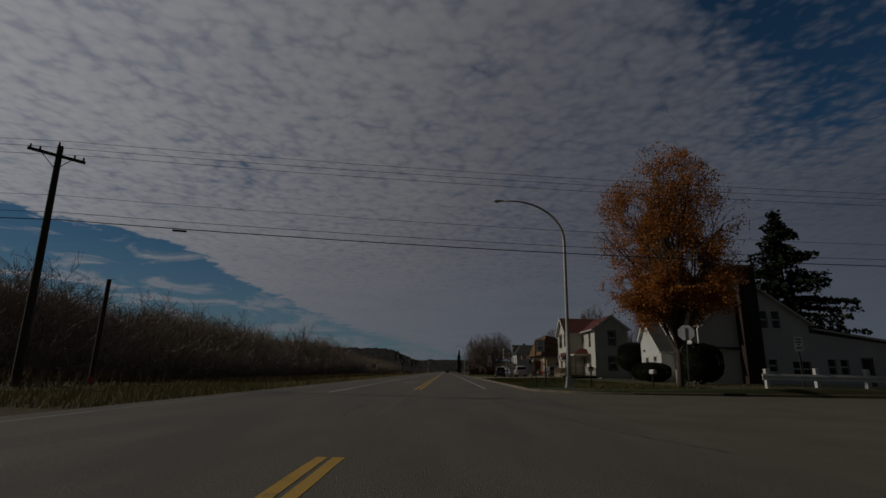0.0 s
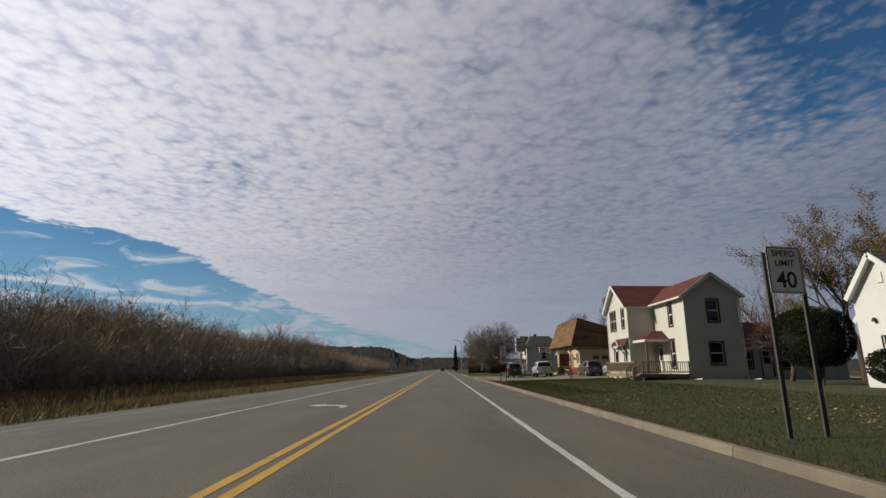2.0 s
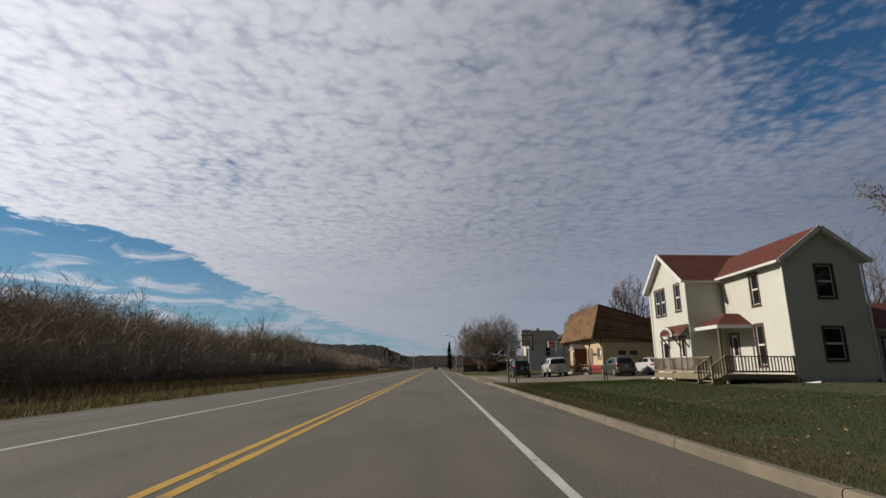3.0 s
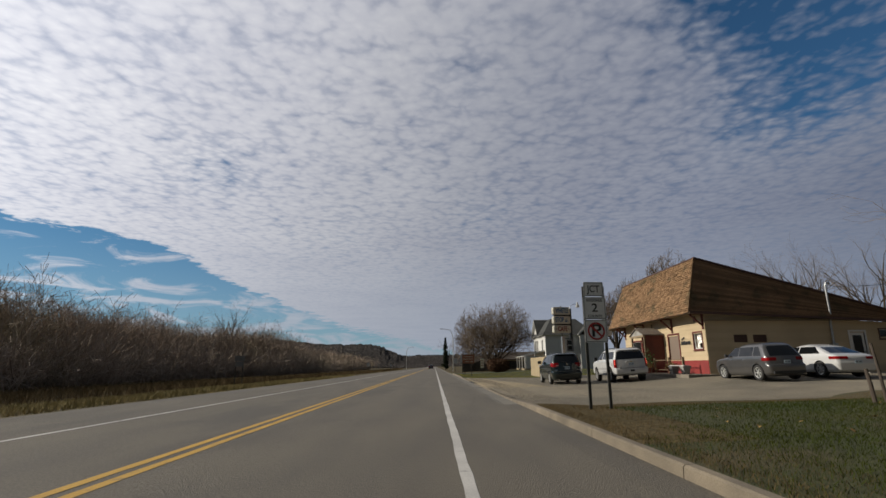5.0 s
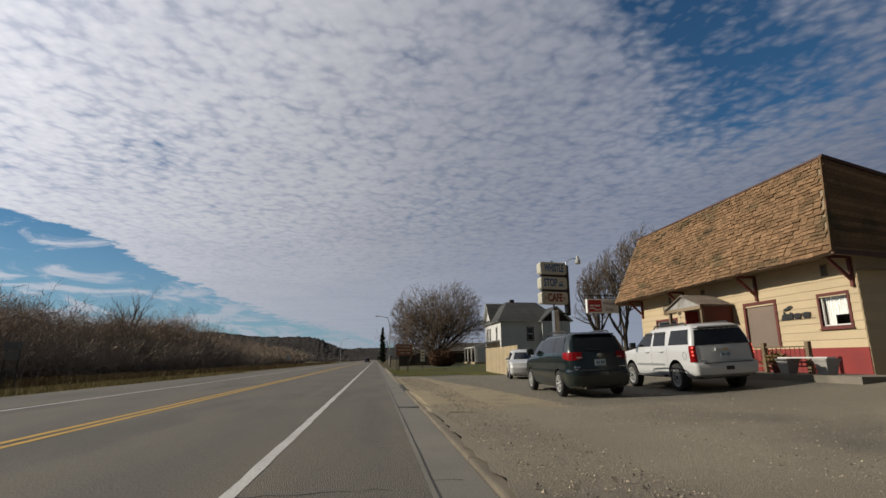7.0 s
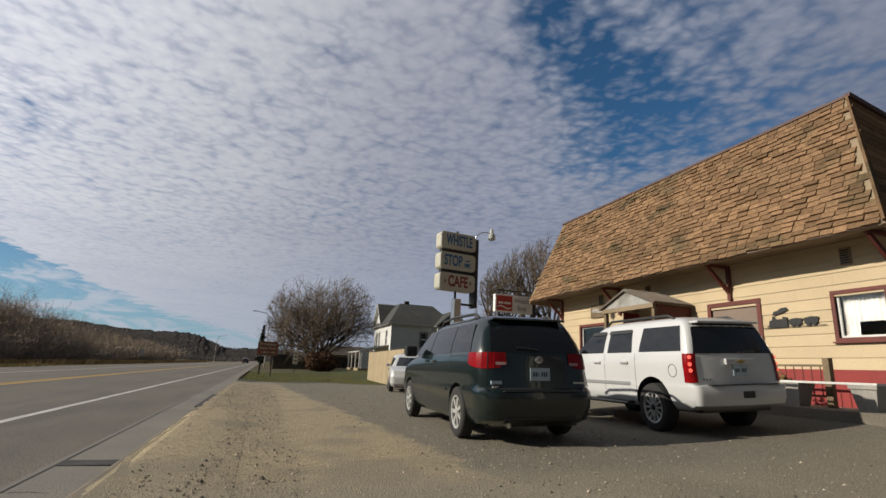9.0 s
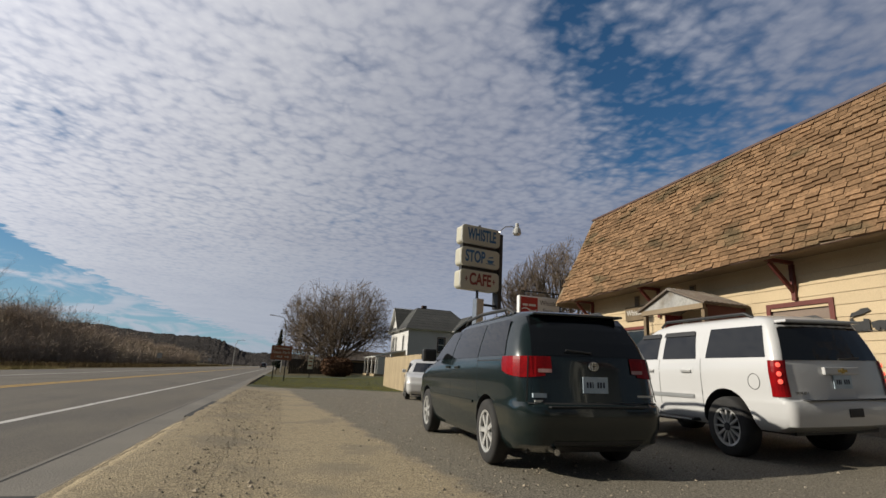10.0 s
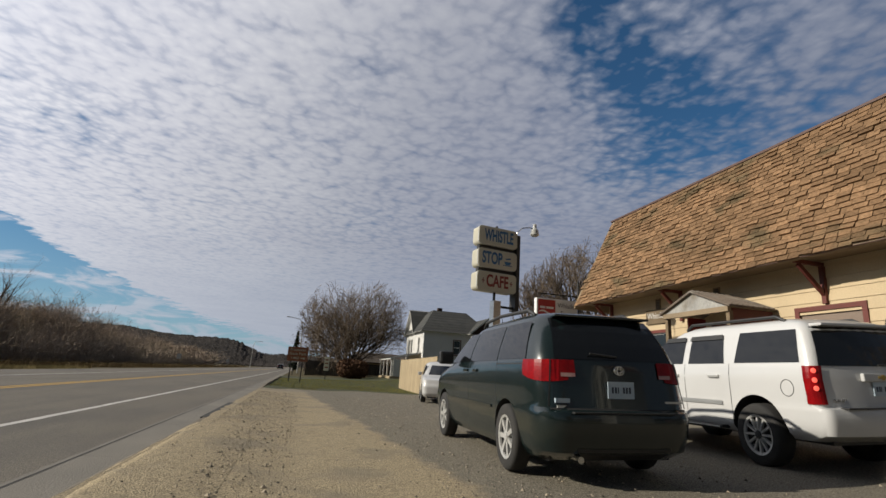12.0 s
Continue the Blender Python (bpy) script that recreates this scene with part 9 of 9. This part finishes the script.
    flat("track", [(-0.72, 0.0), (0.70, 0.0), (0.70, 0.012), (-0.72, 0.012)])
    for cx in (-0.50, -0.40, -0.30, -0.20, 0.0, 0.10, 0.33, 0.45):
        part("wheel", lathe(bmesh.new(), [(0.042, -0.014), (0.042, 0.0)], "x", 14, (0, -cx, 0.045)), M["black"], t)
    w = thing("wall_sign", pose(17.95, 91.3, 3.25), "small brown board with white Whistle lettering", "sign")
    part("sign_plate", boxm(-0.02, 0.0, -0.45, 0.45, -0.22, 0.22, bevel=0.005), M["post_wood"], w)
    lettering("lettering", "Whistle", 0.26, M["rail_paint"], w, pose(-0.022, 0, 0.02, 90, 0, -90), 0.001, 0.74)
    ch = thing("chair", pose(18.75, 81.7, z - 0.03, 0, 0, 200), "black metal garden chair against the shaded wall", "chair")
    for sx in (-0.22, 0.22):
        part("side_frame", tube(bmesh.new(), [(sx, -0.24, 0), (sx, -0.22, 0.62), (sx, 0.14, 0.64), (sx, 0.22, 0.44), (sx, 0.26, 0)], 0.014, 8), M["black"], ch)
        part("back_post", tube(bmesh.new(), [(sx, 0.18, 0.42), (sx, 0.28, 0.9)], 0.014, 8), M["black"], ch)
    part("seat", boxm(-0.22, 0.22, -0.22, 0.2, 0.41, 0.43, bevel=0.006), M["black"], ch)
    for zz in (0.58, 0.70, 0.82, 0.9):
        bar("back_slat", (-0.22, 0.17 + 0.22 * (zz - 0.4), zz), (0.22, 0.17 + 0.22 * (zz - 0.4), zz), 0.015, M["black"], ch, 0.05)


def far_house():
    h = thing("house", pose(0, 0, 0), "white two-storey farmhouse with dark hip roof and porch", "house")
    ws, tr, rf = M["white_siding"], M["white_trim"], M["grey_roof"]
    x0, x1, y0, y1, base, ev = 19.4, 26.5, 128.0, 136.4, 0.2, 5.45
    west = Wall((x0, y1, 0), (0, -1, 0), (-1, 0, 0))
    L = y1 - y0
    wh = [(1.2, 1.9, 3.3, 4.9), (2.5, 3.2, 3.3, 4.9), (6.0, 6.7, 3.3, 4.9)]
    siding(west, [(0, base), (L, base), (L, ev), (4.4, ev), (2.2, 8.0), (0, ev)], wh, base, 7.95, 0.16, ws, ws, h)
    for o in wh:
        window(west, *o, tr, h)
    south = Wall((x0, y0, 0), (1, 0, 0), (0, -1, 0))
    sh = [(3.2, 3.9, 3.3, 4.7)]
    siding(south, [(0, base), (x1 - x0, base), (x1 - x0, ev), (0, ev)], sh, base, ev, 0.16, ws, ws, h)
    window(south, *sh[0], M["brown_trim"], h)
    back = Wall((x1, y0, 0), (0, 1, 0), (1, 0, 0))
    siding(back, [(0, base), (L, base), (L, ev), (0, ev)], [], base, ev, 0.16, ws, ws, h)
    o = 0.4
    zr = 8.0
    a, b, c, d = (x0 - o, y0 - o, ev), (x1 + o, y0 - o, ev), (x1 + o, y1 + o, ev), (x0 - o, y1 + o, ev)
    p, q = (x0 + 1.6, y0 + 3.2, zr), (x1 - 1.6, y0 + 3.2, zr)
    p2, q2 = (x0 + 1.6, y1 - 3.2, zr), (x1 - 1.6, y1 - 3.2, zr)
    roof_plane([a, b, q, p], h, rf, 0.1, 8, edge=tr)
    roof_plane([b, c, q2, q], h, rf, 0.1, 8, edge=tr)
    roof_plane([c, d, p2, q2], h, rf, 0.1, 8, edge=tr)
    roof_plane([d, a, p, p2], h, rf, 0.1, 8, edge=tr)
    flat_panel("roof_top", [p, q, q2, p2], 0.1, rf, h)
    roof_plane([(x0 - o, y1 - 4.7, ev - 0.1), (x0 + 3.5, y1 - 4.7, ev - 0.1), (x0 + 3.5, y1 - 2.2, 8.2), (x0 - o, y1 - 2.2, 8.2)], h, rf, 0.1, 8, edge=tr)
    roof_plane([(x0 + 3.5, y1 + 0.3, ev - 0.1), (x0 - o, y1 + 0.3, ev - 0.1), (x0 - o, y1 - 2.2, 8.2), (x0 + 3.5, y1 - 2.2, 8.2)], h, rf, 0.1, 8, edge=tr)
    # cross gable on the sunny back corner
    roof_plane([(x1 - 2.6, y0 - 1.2, ev), (x1 - 2.6, y0 + 3, ev), (x1 - 0.6, y0 + 3, 7.2), (x1 - 0.6, y0 - 1.2, 7.2)], h, rf, 0.1, 8, edge=tr)
    roof_plane([(x1 + 1.4, y0 + 3, ev), (x1 + 1.4, y0 - 1.2, ev), (x1 - 0.6, y0 - 1.2, 7.2), (x1 - 0.6, y0 + 3, 7.2)], h, rf, 0.1, 8, edge=tr)
    gw = Wall((x1 - 2.3, y0 - 0.8, 0), (1, 0, 0), (0, -1, 0))
    siding(gw, [(0, base), (3.4, base), (3.4, ev), (0, ev)], [], base, ev, 0.16, ws, ws, h)
    siding(gw, [(0, ev), (3.4, ev), (1.7, 7.0)], [], ev, 7.0, 0.16, M["brick"], M["brick"], h, name="gable_cladding")
    part("chimney", boxm(x0 + 2.4, x0 + 2.9, y0 + 4.2, y0 + 4.7, 7.0, 8.5), M["brick"], h)
    # porch
    roof_plane([(16.3, 128.6, 2.5), (16.3, 136, 2.5), (x0, 136, 3.3), (x0, 128.6, 3.3)], h, rf, 0.1, 5, "porch_roof", tr)
    for y in (128.8, 131.2, 133.6, 135.8):
        part("porch_post", boxm(16.4, 16.55, y - 0.08, y + 0.08, 0.3, 2.5), tr, h)
    part("porch_floor", boxm(16.3, x0, 128.6, 136, 0.1, 0.75), M["fence_wood"], h)
    part("porch_wall", boxm(16.6, x0, 128.62, 128.72, 0.75, 2.45), ws, h)
    f = thing("fence", pose(0, 0, 0), "tall tan board fence beside the farmhouse", "fence")
    for i in range(58):
        y = 102.7 + i * 0.205
        x = 14.1 + 0.042 * (y - 102.7)
        part("board", boxm(x, x + 0.03, y, y + 0.195, gz(x, y) - 0.1, gz(x, y) + 2.0 + 0.02 * math.sin(i * 2.1)), M["fence_wood"], f)
    for zz in (0.4, 1.6):
        bar("fence_rail", (14.16, 102.7, gz(14.2, 102.7) + zz), (14.66, 114.5, gz(14.7, 114.5) + zz), 0.04, M["fence_wood"], f, 0.09)
    d = thing("fence", pose(0, 0, 0), "long dark board fence behind the far lawn", "fence")
    for i in range(60):
        x = 8.4 + i * 0.25
        part("board", boxm(x, x + 0.235, 148.0, 148.03, 0, 2.0), M["dark_wood"], d)
    g = thing("shed", pose(0, 0, 0), "low brown-roofed shed behind the dark fence", "shed")
    part("wall", boxm(15.5, 24, 152, 158, 0, 2.4), M["fence_wood"], g)
    roof_plane([(15.2, 151.6, 2.35), (24.3, 151.6, 2.35), (24.3, 155, 3.8), (15.2, 155, 3.8)], g, M["tan_roof"], 0.1, 5)


def road_car():
    c = plain_suv("car", "dark car far ahead on the highway", M["dark_paint"], 4.6, 1.84, 1.6, 0.33, None, 2.7)
    park(c, 2.0, 250, 0, 1.0)


speed_sign()
junction_sign()
stop_sign()
marker()
street_lamp()
utility_pole()
lawn_stakes()
guard_fence()
pylon_sign()
park_sign()
cafe_front()
far_house()
road_car()
road_sign_left(-11.5, 170, 1.0)
road_sign_left(-11.5, 230, 1.0)
road_sign_left(6.9, 140, 1.0)
far_lamp(-7.6, 255, 8.5, 1)
far_lamp(7.2, 240, 8.0, -1)
far_lamp(7.4, 165, 9.0, -1)

# ---- roof shingles of the cafe front, the nearest as single pieces ----


def cafe_shingles():
    A, B, C, D = [Vector(p) for p in ROOF_PTS]
    slope = (Vector((D.x, 0, D.z)) - Vector((A.x, 0, A.z)))
    H = slope.length
    u = slope.normalized()
    along = Vector((0, 1, 0))
    n = u.cross(along).normalized()
    if n.x > 0:
        n = -n
    rows = 26
    step = H / rows
    rng = random.Random(4)
    protos = []
    for k in range(4):
        w, t = 0.235 + 0.012 * k, 0.022 + 0.010 * k
        L = step * 1.28
        bm = bmesh.new()
        # local: x along the course, y up the slope, z out
        pts = [(-w / 2, 0, 0.004), (w / 2, 0.006 * (k - 1), 0.004), (w / 2, L, 0.002), (-w / 2, L, 0.002), (-w / 2, 0, t + 0.004), (w / 2, 0.006 * (k - 1), t + 0.006), (w / 2, L, 0.006), (-w / 2, L, 0.006)]
        v = [bm.verts.new(p) for p in pts]
        for f in ((0, 3, 2, 1), (4, 5, 6, 7), (0, 1, 5, 4), (1, 2, 6, 5), (2, 3, 7, 6), (3, 0, 4, 7)):
            bm.faces.new([v[i] for i in f])
        me = bpy.data.meshes.new("shingle")
        bm.to_mesh(me)
        bm.free()
        me.materials.append(M["shingle"])
        protos.append(me)
    rest_v, rest_f, singles = [], [], 0
    for r in range(rows):
        f = r / rows
        ya, yb = A.y + (D.y - A.y) * f, B.y + (C.y - B.y) * f
        y = ya + rng.uniform(-0.25, 0.0)
        base = Vector((A.x, 0, A.z)) + slope * f
        while y < yb:
            k = rng.choice((0, 0, 1, 1, 2, 3))
            w = 0.235 + 0.012 * k
            y += w + 0.014
            if y - w / 2 < ya + 0.10 or y - w / 2 > yb - 0.10:
                continue
            c = base + along * (y - w / 2) + u * rng.uniform(-0.02, 0.018) + n * rng.uniform(0.0, 0.010)
            x_ax = along.copy()
            tilt = rng.uniform(-0.025, 0.025)
            m = Matrix((x_ax, u, n)).transposed().to_4x4()
            m = Matrix.Translation(c) @ m @ Matrix.Rotation(tilt, 4, "Z")
            if y < 88.6 and r < 12 and singles < 300:
                shared("shingle", protos[k], CAFE_ROOF, m)
                singles += 1
            else:
                o = len(rest_v)
                rest_v += [m @ p.co for p in protos[k].vertices]
                rest_f += [tuple(i + o for i in p.vertices) for p in protos[k].polygons]
    ob = shared("far_shingle", mesh_from("far_shingle", rest_v, rest_f, M["shingle"]), CAFE_ROOF, Matrix())
    tagged(ob, kind="stuff")


cafe_shingles()
